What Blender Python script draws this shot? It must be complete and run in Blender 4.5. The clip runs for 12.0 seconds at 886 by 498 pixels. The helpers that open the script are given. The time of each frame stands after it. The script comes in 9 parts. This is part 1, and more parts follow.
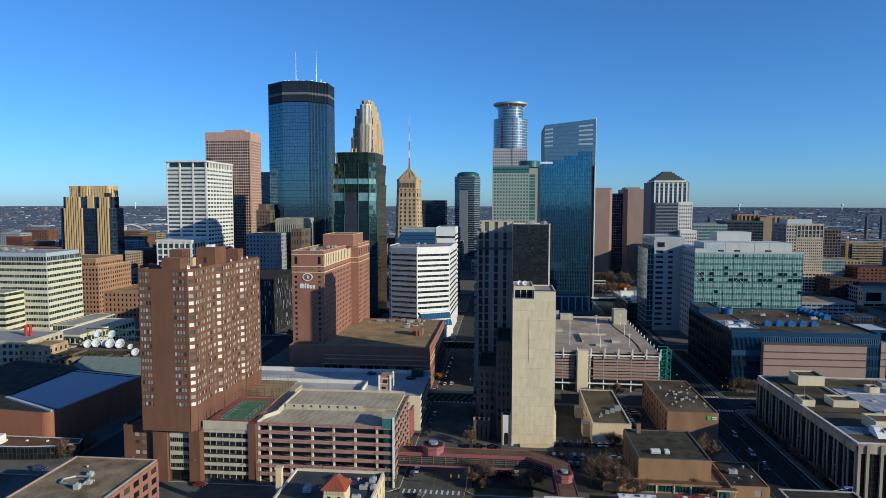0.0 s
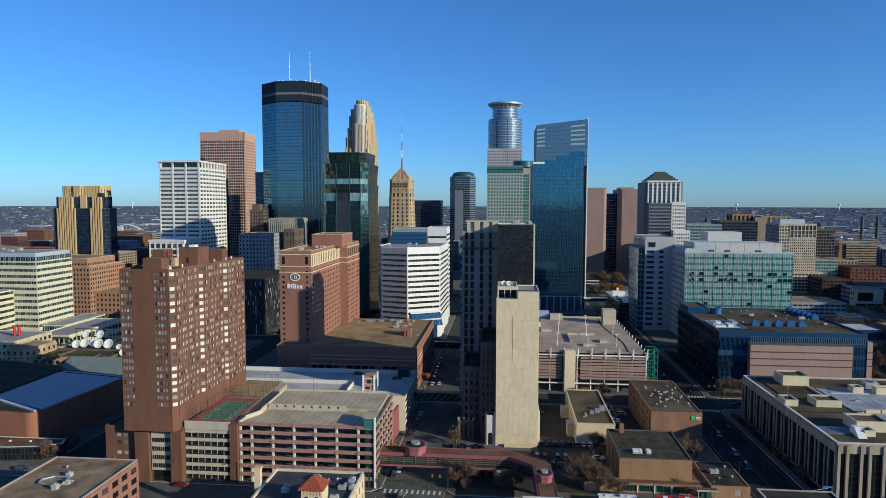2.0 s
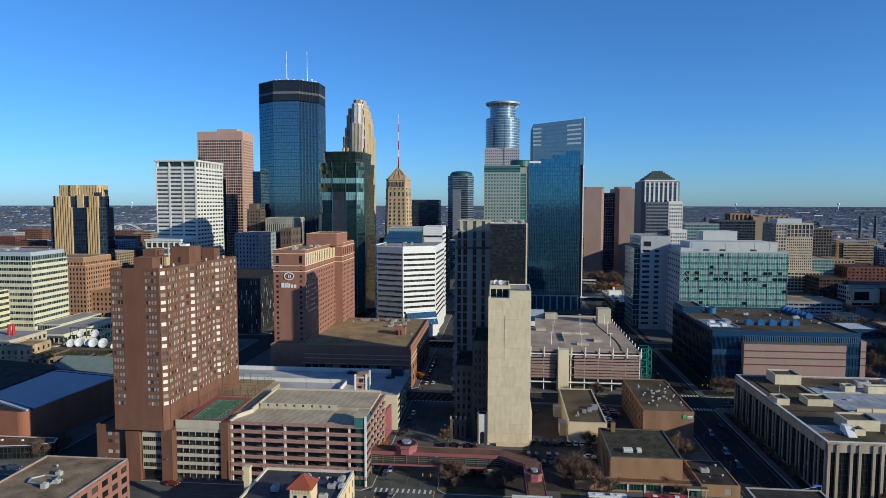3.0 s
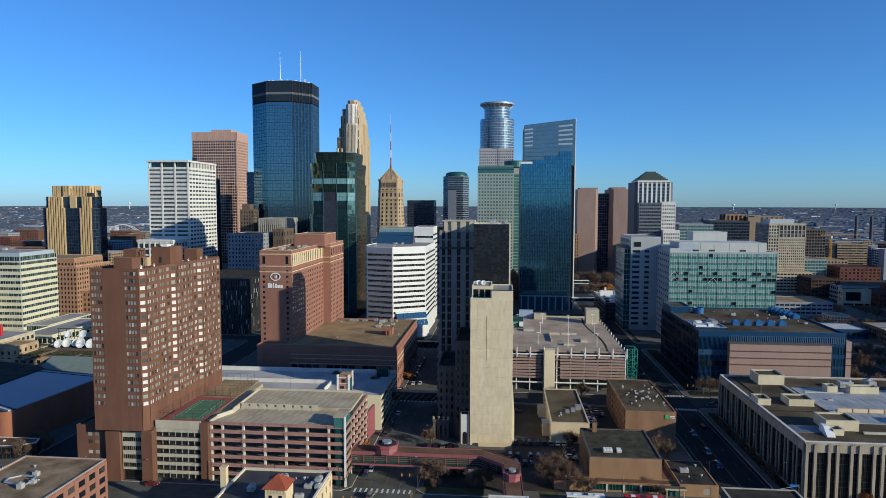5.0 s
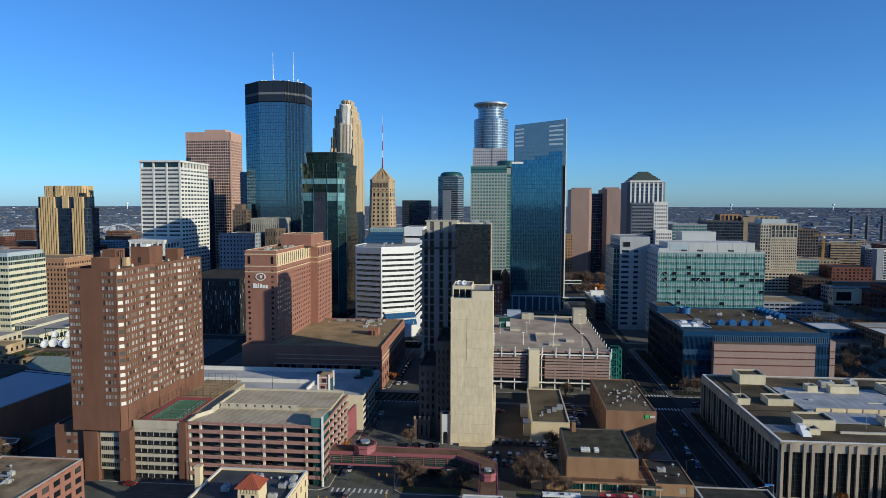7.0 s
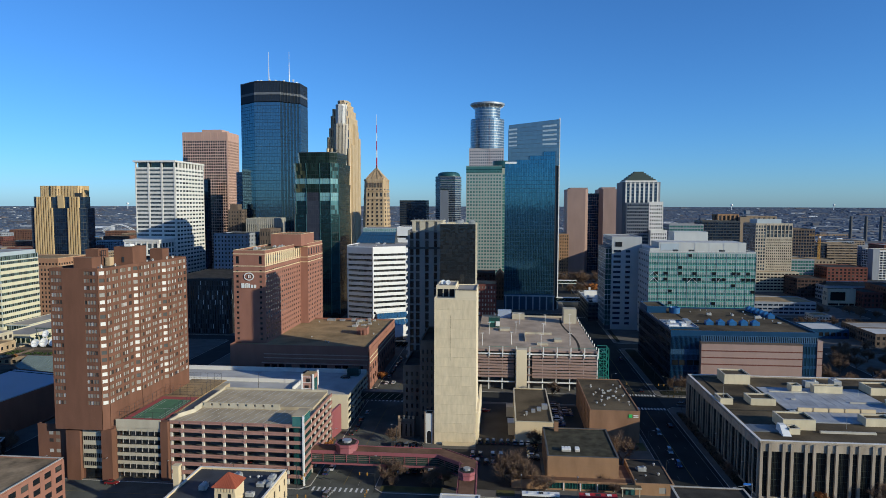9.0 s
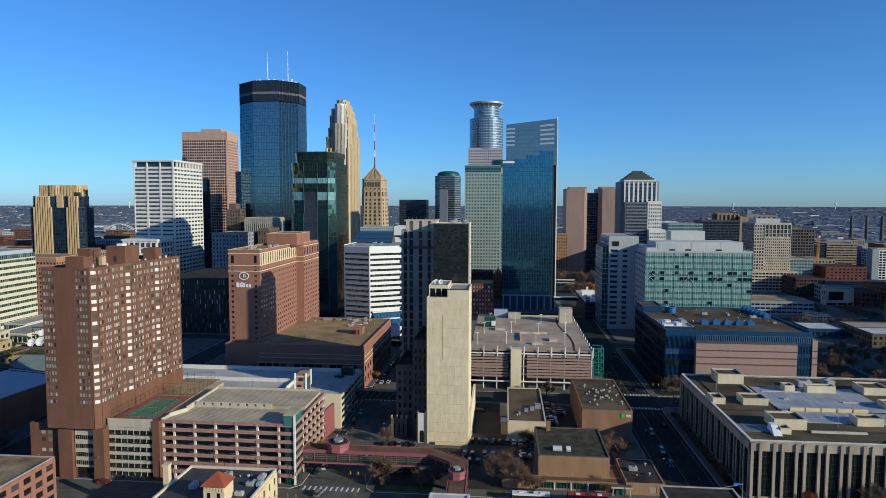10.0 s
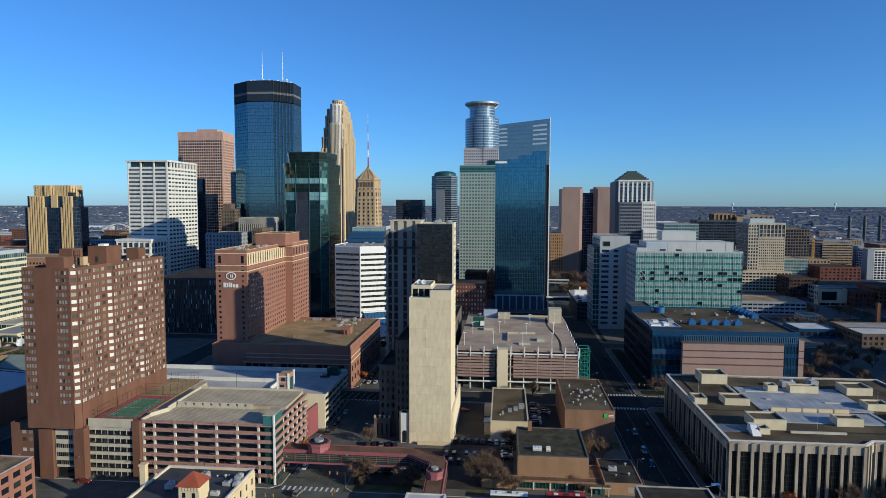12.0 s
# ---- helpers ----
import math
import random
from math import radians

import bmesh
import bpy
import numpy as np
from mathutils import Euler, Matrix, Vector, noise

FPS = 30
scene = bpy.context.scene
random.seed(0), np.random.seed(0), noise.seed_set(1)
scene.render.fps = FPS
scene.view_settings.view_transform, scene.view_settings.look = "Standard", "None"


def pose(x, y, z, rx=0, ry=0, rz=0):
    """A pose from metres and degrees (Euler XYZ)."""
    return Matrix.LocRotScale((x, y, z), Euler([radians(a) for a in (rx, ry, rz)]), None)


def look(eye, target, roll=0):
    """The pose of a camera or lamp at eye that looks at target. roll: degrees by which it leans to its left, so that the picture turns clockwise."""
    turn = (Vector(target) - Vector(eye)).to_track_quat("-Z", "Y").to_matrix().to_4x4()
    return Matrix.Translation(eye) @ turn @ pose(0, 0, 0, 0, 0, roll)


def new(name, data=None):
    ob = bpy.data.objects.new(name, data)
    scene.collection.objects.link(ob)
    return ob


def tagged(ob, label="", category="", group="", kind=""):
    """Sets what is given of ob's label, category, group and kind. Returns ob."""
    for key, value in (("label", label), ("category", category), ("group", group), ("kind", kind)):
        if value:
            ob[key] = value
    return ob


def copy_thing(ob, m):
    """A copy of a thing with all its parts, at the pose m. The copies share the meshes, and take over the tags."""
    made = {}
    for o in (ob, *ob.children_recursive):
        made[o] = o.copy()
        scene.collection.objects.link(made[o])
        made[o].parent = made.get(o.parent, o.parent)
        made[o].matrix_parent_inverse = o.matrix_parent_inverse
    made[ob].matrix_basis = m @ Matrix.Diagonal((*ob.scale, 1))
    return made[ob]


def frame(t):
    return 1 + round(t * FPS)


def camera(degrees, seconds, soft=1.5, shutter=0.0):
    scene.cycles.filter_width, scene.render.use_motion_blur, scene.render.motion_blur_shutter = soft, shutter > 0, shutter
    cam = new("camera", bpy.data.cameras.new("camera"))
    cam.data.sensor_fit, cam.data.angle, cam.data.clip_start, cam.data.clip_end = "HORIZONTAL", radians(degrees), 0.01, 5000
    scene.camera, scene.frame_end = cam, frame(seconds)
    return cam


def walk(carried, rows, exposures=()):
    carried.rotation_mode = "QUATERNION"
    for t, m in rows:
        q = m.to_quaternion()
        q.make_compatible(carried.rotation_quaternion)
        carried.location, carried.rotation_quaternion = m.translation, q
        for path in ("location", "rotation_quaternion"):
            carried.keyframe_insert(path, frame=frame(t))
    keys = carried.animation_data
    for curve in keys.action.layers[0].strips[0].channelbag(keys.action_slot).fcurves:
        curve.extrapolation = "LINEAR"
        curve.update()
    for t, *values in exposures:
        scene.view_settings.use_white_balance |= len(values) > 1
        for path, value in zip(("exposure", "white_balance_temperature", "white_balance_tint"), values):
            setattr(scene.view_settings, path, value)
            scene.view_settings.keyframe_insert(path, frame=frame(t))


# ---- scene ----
cam = camera(69.2, 12.0, soft=0.5)
PATH = [
    (0, (1.587, 0.02, 95.935), (1.395, 2.005, 95.794), 0.1),
    (0.5, (3.087, 0.164, 95.963), (2.897, 2.15, 95.822), 0.1),
    (1, (4.574, 0.256, 95.986), (4.385, 2.242, 95.845), 0.1),
    (1.5, (5.949, 0.385, 95.997), (5.761, 2.371, 95.855), 0.1),
    (2, (7.41, 0.484, 95.991), (7.222, 2.47, 95.85), 0.1),
    (2.5, (8.948, 0.582, 95.953), (8.76, 2.568, 95.81), 0.1),
    (3, (10.441, 0.645, 95.921), (10.254, 2.631, 95.778), 0.1),
    (5, (17.031, 0.978, 95.822), (16.847, 2.965, 95.681), 0.1),
    (5.5, (18.936, 1.094, 95.848), (18.753, 3.08, 95.707), 0.1),
    (6, (20.807, 1.18, 95.879), (20.625, 3.166, 95.738), 0.1),
    (6.5, (22.586, 1.228, 95.892), (22.405, 3.215, 95.751), 0.1),
    (7, (24.371, 1.279, 95.889), (24.19, 3.266, 95.748), 0.1),
    (9, (31.38, 1.319, 95.857), (31.195, 3.306, 95.716), 0.1),
    (9.5, (33.169, 1.432, 95.879), (32.981, 3.418, 95.737), 0.1),
    (10, (34.968, 1.563, 95.941), (34.778, 3.549, 95.798), 0.1),
    (10.5, (36.708, 1.694, 95.988), (36.517, 3.68, 95.844), 0.1),
    (11, (38.474, 1.769, 96.027), (38.284, 3.754, 95.883), 0.1),
    (11.5, (40.303, 1.875, 96.054), (40.111, 3.861, 95.91), 0.1),
    (12, (42.171, 2.007, 96.058), (41.979, 3.992, 95.915), 0.1),
]
walk(cam, [(t, look(eye, target, roll)) for t, eye, target, roll in PATH], [(0.0, 0.2, 6500, 0), (12.0, 0.2, 6500, 0)])

# ---- light ----
SUN_AZ, SUN_EL = radians(63.5), radians(17.8)          # to the right of straight behind the camera
sun_from = Vector((math.sin(SUN_AZ) * math.cos(SUN_EL), -math.cos(SUN_AZ) * math.cos(SUN_EL), math.sin(SUN_EL)))
world = bpy.data.worlds.new("sky")
scene.world = world
world.use_nodes = True
wn = world.node_tree.nodes
sky = wn.new("ShaderNodeTexSky")
sky.sky_type, sky.sun_disc = "NISHITA", False
sky.sun_elevation, sky.sun_rotation = SUN_EL, math.pi - SUN_AZ
sky.altitude, sky.air_density, sky.dust_density, sky.ozone_density = 1200, 1.0, 0.9, 8.0
wn["Background"].inputs["Strength"].default_value = 0.127
deep = wn.new("ShaderNodeMix")                      # a dry, very clear autumn sky
deep.data_type, deep.blend_type = "RGBA", "MULTIPLY"
deep.inputs[0].default_value, deep.inputs[7].default_value = 1.0, (0.86, 0.985, 1.14, 1)
world.node_tree.links.new(sky.outputs[0], deep.inputs[6])
world.node_tree.links.new(deep.outputs[2], wn["Background"].inputs["Color"])
sun = new("sun", bpy.data.lights.new("sun", "SUN"))
sun.data.energy, sun.data.angle, sun.data.color = 4.4, radians(0.5), (1.0, 0.89, 0.74)
sun.matrix_world = look(sun_from * 900, (0, 0, 0))


# ---- materials ----
def mat(name, col, rough=0.75, metal=0.0, amount=0.18, scale=0.25, fine=2.5, bump=0.15, vary=0.0, spec=0.5, tint=None):
    """A weathered surface: coarse stains, fine grain, relief, and a lighter or darker shade for each piece."""
    m = bpy.data.materials.new(name)
    m.use_nodes = True
    nt = m.node_tree
    n, ln = nt.nodes, nt.links
    p = n["Principled BSDF"]
    p.inputs["Roughness"].default_value, p.inputs["Metallic"].default_value = rough, metal
    p.inputs["Specular IOR Level"].default_value = spec if rough < 0.8 else min(spec, 0.12)
    geo = n.new("ShaderNodeNewGeometry")
    a, b = n.new("ShaderNodeTexNoise"), n.new("ShaderNodeTexNoise")
    a.inputs["Scale"].default_value, b.inputs["Scale"].default_value = scale, fine
    a.inputs["Detail"].default_value, b.inputs["Detail"].default_value = 5, 3
    squash = n.new("ShaderNodeVectorMath")                # stains run down the walls
    squash.operation = "MULTIPLY"
    squash.inputs[1].default_value = (1.0, 1.0, 0.3)
    ln.new(geo.outputs["Position"], squash.inputs[0])
    ln.new(squash.outputs[0], a.inputs["Vector"])
    ln.new(geo.outputs["Position"], b.inputs["Vector"])
    mix = n.new("ShaderNodeMix")
    mix.data_type = "RGBA"
    dark = tint or tuple(c * (1 - 2.2 * amount) for c in col)
    mix.inputs[6].default_value = (*[max(c, 0) for c in dark], 1)
    mix.inputs[7].default_value = (*[c * (1 + 0.5 * amount) for c in col], 1)
    add = n.new("ShaderNodeMath")
    add.operation = "MULTIPLY_ADD"
    add.inputs[1].default_value = 0.45
    ln.new(b.outputs["Fac"], add.inputs[0])
    half = n.new("ShaderNodeMapRange")
    half.inputs[1].default_value, half.inputs[2].default_value = 0.3, 0.7
    half.inputs[3].default_value, half.inputs[4].default_value = 0.1, 0.75
    ln.new(a.outputs["Fac"], half.inputs[0])
    ln.new(half.outputs[0], add.inputs[2])
    ln.new(add.outputs[0], mix.inputs[0])
    out = mix.outputs[2]
    if vary:
        info = n.new("ShaderNodeObjectInfo")
        su = n.new("ShaderNodeMath")
        su.operation = "ADD"
        ln.new(info.outputs["Random"], su.inputs[0])
        ln.new(geo.outputs["Random Per Island"], su.inputs[1])
        fr = n.new("ShaderNodeMath")
        fr.operation = "FRACT"
        ln.new(su.outputs[0], fr.inputs[0])
        mr = n.new("ShaderNodeMapRange")
        mr.inputs[3].default_value, mr.inputs[4].default_value = 1 - vary, 1 + vary
        ln.new(fr.outputs[0], mr.inputs[0])
        hsv = n.new("ShaderNodeHueSaturation")
        ln.new(mr.outputs[0], hsv.inputs["Value"])
        ln.new(out, hsv.inputs["Color"])
        out = hsv.outputs[0]
    ln.new(out, p.inputs["Base Color"])
    if bump:
        bp = n.new("ShaderNodeBump")
        bp.inputs["Strength"].default_value, bp.inputs["Distance"].default_value = bump, 0.05
        ln.new(b.outputs["Fac"], bp.inputs["Height"])
        ln.new(bp.outputs[0], p.inputs["Normal"])
    return m


def glass(name, ramp, rough=0.06, metal=0.0, spec=0.8, wave=0.02, wave_scale=0.35):
    """Window glass with what stands behind it: ramp is a list of (share, colour) over the panes; wave bends the reflections."""
    m = bpy.data.materials.new(name)
    m.use_nodes = True
    n, ln = m.node_tree.nodes, m.node_tree.links
    p = n["Principled BSDF"]
    p.inputs["Roughness"].default_value, p.inputs["Metallic"].default_value = rough, metal
    p.inputs["Specular IOR Level"].default_value = spec
    geo, info = n.new("ShaderNodeNewGeometry"), n.new("ShaderNodeObjectInfo")
    su, fr = n.new("ShaderNodeMath"), n.new("ShaderNodeMath")
    su.operation, fr.operation = "ADD", "FRACT"
    ln.new(info.outputs["Random"], su.inputs[0])
    ln.new(geo.outputs["Random Per Island"], su.inputs[1])
    ln.new(su.outputs[0], fr.inputs[0])
    cr = n.new("ShaderNodeValToRGB")
    cr.color_ramp.interpolation = "CONSTANT"
    els = cr.color_ramp.elements
    at = 0.0
    for i, (share, col) in enumerate(ramp):
        e = els[0] if i == 0 else els[1] if i == 1 else els.new(min(at, 1))
        e.position, e.color = min(at, 1), (*col, 1)
        at += share
    if len(ramp) == 1:
        els[1].color = (*ramp[0][1], 1)
    ln.new(fr.outputs[0], cr.inputs[0])
    ln.new(cr.outputs[0], p.inputs["Base Color"])
    no, bp = n.new("ShaderNodeTexNoise"), n.new("ShaderNodeBump")
    no.inputs["Scale"].default_value, no.inputs["Detail"].default_value = wave_scale, 2
    ln.new(geo.outputs["Position"], no.inputs["Vector"])
    bp.inputs["Strength"].default_value, bp.inputs["Distance"].default_value = 1.0, wave
    ln.new(no.outputs["Fac"], bp.inputs["Height"])
    ln.new(bp.outputs[0], p.inputs["Normal"])
    return m


BRICK = mat("red_brown_brick", (0.162, 0.081, 0.055), 0.9, amount=0.16, fine=4)
BRICK_HOTEL = mat("rose_brick", (0.275, 0.134, 0.099), 0.9, amount=0.1, fine=6)
BRICK_ORANGE = mat("orange_brick", (0.33, 0.19, 0.12), 0.9, amount=0.12, fine=6)
BRICK_TAN = mat("tan_brick", (0.33, 0.20, 0.115), 0.9, amount=0.16, scale=0.25, fine=5)
BRICK_RUST = mat("rusty_brown_brick", (0.27, 0.155, 0.095), 0.9, amount=0.18, scale=0.3, fine=5)
BRICK_DARK = mat("dark_red_brick", (0.14, 0.055, 0.045), 0.9, amount=0.15, fine=6)
CREAM = mat("cream_stone", (0.62, 0.50, 0.32), 0.8, amount=0.08)
BAND = mat("pale_yellow_panel", (0.57, 0.53, 0.38), 0.7, amount=0.06)
TAN = mat("tan_precast_concrete", (0.66, 0.57, 0.41), 0.85, amount=0.09, scale=0.12)
TANPANEL = mat("tan_precast_panel", (0.655, 0.55, 0.375), 0.85, amount=0.10, scale=0.9, fine=5, vary=0.05)
CONC = mat("grey_concrete", (0.42, 0.40, 0.36), 0.85, amount=0.15)
CONC_LIGHT = mat("light_concrete", (0.46, 0.415, 0.32), 0.85, amount=0.12)
CONC_DARK = mat("dark_concrete_and_deck_shade", (0.10, 0.10, 0.10), 0.9, amount=0.15)
WHITE = mat("white_panel", (0.62, 0.62, 0.61), 0.5, amount=0.04)
WHITE_STONE = mat("white_stone", (0.60, 0.585, 0.55), 0.7, amount=0.06)
PINK = mat("pink_concrete_spandrel", (0.35, 0.20, 0.165), 0.85, amount=0.12)
PINK_STONE = mat("pink_granite", (0.46, 0.30, 0.24), 0.6, amount=0.06)
PINK_PANEL = mat("mauve_stone", (0.30, 0.205, 0.175), 0.6, amount=0.06)
SKYWAY = mat("rose_painted_steel", (0.27, 0.085, 0.095), 0.55, amount=0.08)
GOLD_STONE = mat("golden_stone", (0.52, 0.37, 0.19), 0.75, amount=0.07)
FOSHAY = mat("weathered_limestone", (0.43, 0.32, 0.205), 0.85, amount=0.22)
BROWN_STONE = mat("dark_gothic_stone", (0.13, 0.10, 0.08), 0.9, amount=0.18)
PIERS = mat("grey_pier_concrete", (0.25, 0.245, 0.235), 0.8, amount=0.1)
METAL = mat("grey_metal", (0.45, 0.46, 0.47), 0.4, 0.6, amount=0.1)
METAL_DARK = mat("dark_metal", (0.04, 0.045, 0.05), 0.5, 0.3, amount=0.1)
BRONZE = mat("bronze_window_frame", (0.07, 0.05, 0.04), 0.5, 0.3, amount=0.05)
METAL_WHITE = mat("white_painted_metal", (0.72, 0.72, 0.70), 0.45, amount=0.08)
GREEN_STEEL = mat("teal_painted_steel", (0.02, 0.20, 0.15), 0.5, amount=0.08)
COPPER = mat("green_copper", (0.10, 0.33, 0.28), 0.6, amount=0.12)
BLUE_PANEL = mat("blue_metal_panel", (0.008, 0.052, 0.125), 0.35, 0.2, amount=0.1)
BLUE_BRIGHT = mat("bright_blue_metal", (0.02, 0.11, 0.27), 0.4, amount=0.08)
GREY_BLUE = mat("grey_blue_panel", (0.36, 0.42, 0.46), 0.5, amount=0.05)
LAVENDER = mat("pale_metal_panel", (0.37, 0.385, 0.385), 0.5, amount=0.06)
ROOF_BROWN = mat("brown_gravel_roof", (0.32, 0.228, 0.125), 0.95, amount=0.34, scale=0.09, fine=1.2)
ROOF_UMBER = mat("umber_gravel_roof", (0.110, 0.086, 0.055), 0.95, amount=0.45, scale=0.07, fine=1.2)
ROOF_APT = mat("taupe_gravel_roof", (0.15, 0.115, 0.085), 0.95, amount=0.3, scale=0.2, fine=1.4)
ROOF_DARK = mat("dark_tar_roof", (0.048, 0.043, 0.036), 0.9, amount=0.55, scale=0.22)
ROOF_GREY = mat("grey_membrane_roof", (0.30, 0.29, 0.28), 0.85, amount=0.15, scale=0.1)
ROOF_WHITE = mat("pale_membrane_roof", (0.46, 0.47, 0.48), 0.8, amount=0.12, scale=0.1)
DECK = mat("tan_parking_deck", (0.43, 0.36, 0.25), 0.9, amount=0.22, scale=0.12)
DECK_ROSE = mat("rose_grey_parking_deck", (0.43, 0.335, 0.25), 0.9, amount=0.24, scale=0.1)
COURT_GREEN = mat("green_court", (0.085, 0.185, 0.11), 0.85, amount=0.12)
COURT_RED = mat("red_court", (0.32, 0.085, 0.085), 0.85, amount=0.12)
TILE_RED = mat("red_clay_tile", (0.31, 0.085, 0.05), 0.8, amount=0.15)
LOT = mat("worn_asphalt_lot", (0.055, 0.049, 0.042), 0.9, amount=0.25, scale=0.1)
PAVING = mat("pavement_concrete", (0.13, 0.12, 0.105), 0.9, amount=0.2, scale=0.15)
PAINT = mat("white_road_paint", (0.60, 0.60, 0.58), 0.8, amount=0.2, scale=0.8)
PAINT_Y = mat("yellow_road_paint", (0.20, 0.155, 0.06), 0.8, amount=0.2, scale=0.8)
GRASS = mat("dry_grass", (0.10, 0.095, 0.04), 0.95, amount=0.25, scale=0.2)
BARK = mat("bark", (0.13, 0.095, 0.07), 0.95, amount=0.2)
TWIG = mat("brown_twigs", (0.185, 0.125, 0.088), 0.95, amount=0.2, vary=0.25)
LEAF_RUST = mat("rusty_leaves", (0.30, 0.12, 0.04), 0.9, amount=0.2, vary=0.3)
RED_PAINT = mat("red_paint", (0.45, 0.02, 0.03), 0.4, amount=0.05)
YELLOW_CRANE = mat("yellow_crane_paint", (0.42, 0.22, 0.03), 0.5, amount=0.05)
RUBBER = mat("black_rubber", (0.02, 0.02, 0.02), 0.8, amount=0.1)

DARK = (0.012, 0.014, 0.017)
G_DARK = glass("dark_window_glass", [(0.6, DARK), (0.25, (0.03, 0.03, 0.03)), (0.15, (0.07, 0.065, 0.06))])
G_BLIND = glass("window_glass_with_blinds", [(0.13, (0.05, 0.047, 0.045)), (0.33, (0.19, 0.165, 0.135)), (0.36, (0.31, 0.295, 0.265)), (0.18, (0.47, 0.46, 0.44))])
# white panes stand in for sun glint on the angled bay windows
G_BAY = glass("corner_window_glint_panes", [(0.16, (0.07, 0.075, 0.075)), (0.24, (0.28, 0.27, 0.25)), (0.60, (0.62, 0.61, 0.58))])
G_SHADE = glass("tinted_dark_glass", [(0.7, (0.010, 0.012, 0.014)), (0.3, (0.018, 0.02, 0.022))], 0.2, spec=0.25)
G_OFFICE = glass("office_glass", [(0.6, (0.010, 0.024, 0.02)), (0.25, (0.03, 0.055, 0.045)), (0.15, (0.07, 0.10, 0.085))])
G_IDS = glass("blue_mirror_glass", [(0.34, (0.125, 0.235, 0.30)), (0.33, (0.134, 0.25, 0.315)), (0.33, (0.115, 0.22, 0.285))], 0.07, 0.85, wave=0.012)
G_GREENBLK = glass("dark_green_mirror_glass", [(0.5, (0.04, 0.10, 0.11)), (0.5, (0.05, 0.12, 0.13))], 0.05, 0.85, wave=0.05)
G_TARGET = glass("blue_curtain_glass", [(0.35, (0.055, 0.185, 0.28)), (0.35, (0.065, 0.205, 0.305)), (0.3, (0.045, 0.16, 0.245))], 0.06, 0.8, wave=0.01)
G_SLATE = glass("slate_blue_glass", [(0.5, (0.115, 0.185, 0.235)), (0.5, (0.125, 0.20, 0.25))], 0.15, 0.6)
G_CAP = glass("silver_blue_glass", [(0.5, (0.13, 0.20, 0.26)), (0.5, (0.10, 0.16, 0.22))], 0.2, 0.5)
G_NAVY = glass("navy_glass", [(0.5, (0.03, 0.06, 0.11)), (0.5, (0.02, 0.04, 0.08))], 0.06, 0.6)
G_CROWN = glass("black_green_glass", [(0.6, (0.010, 0.022, 0.020)), (0.4, (0.016, 0.035, 0.032))], 0.15, spec=0.4)
G_TEAL = glass("teal_glass", [(0.4, (0.06, 0.20, 0.19)), (0.4, (0.075, 0.23, 0.22)), (0.2, (0.05, 0.16, 0.16))], 0.1, 0.35)
G_TEAL_DARK = glass("dark_teal_stair_glass", [(0.5, (0.012, 0.05, 0.048)), (0.5, (0.015, 0.07, 0.066))], 0.1, 0.2)
G_TEAL_LIGHT = glass("fritted_teal_glass", [(0.5, (0.19, 0.31, 0.29)), (0.5, (0.15, 0.26, 0.25))], 0.25, 0.1)
G_BLACK = glass("black_mirror_glass", [(0.6, (0.025, 0.027, 0.03)), (0.4, (0.035, 0.037, 0.04))], 0.05, 0.5, wave=0.12, wave_scale=1.2)
G_BLUE = glass("deep_blue_glass", [(0.5, (0.012, 0.05, 0.095)), (0.5, (0.015, 0.06, 0.115))], 0.08, 0.5)
G_SKYLIGHT = glass("blue_skylight_glass", [(1.0, (0.06, 0.17, 0.26))], 0.08, 0.6)


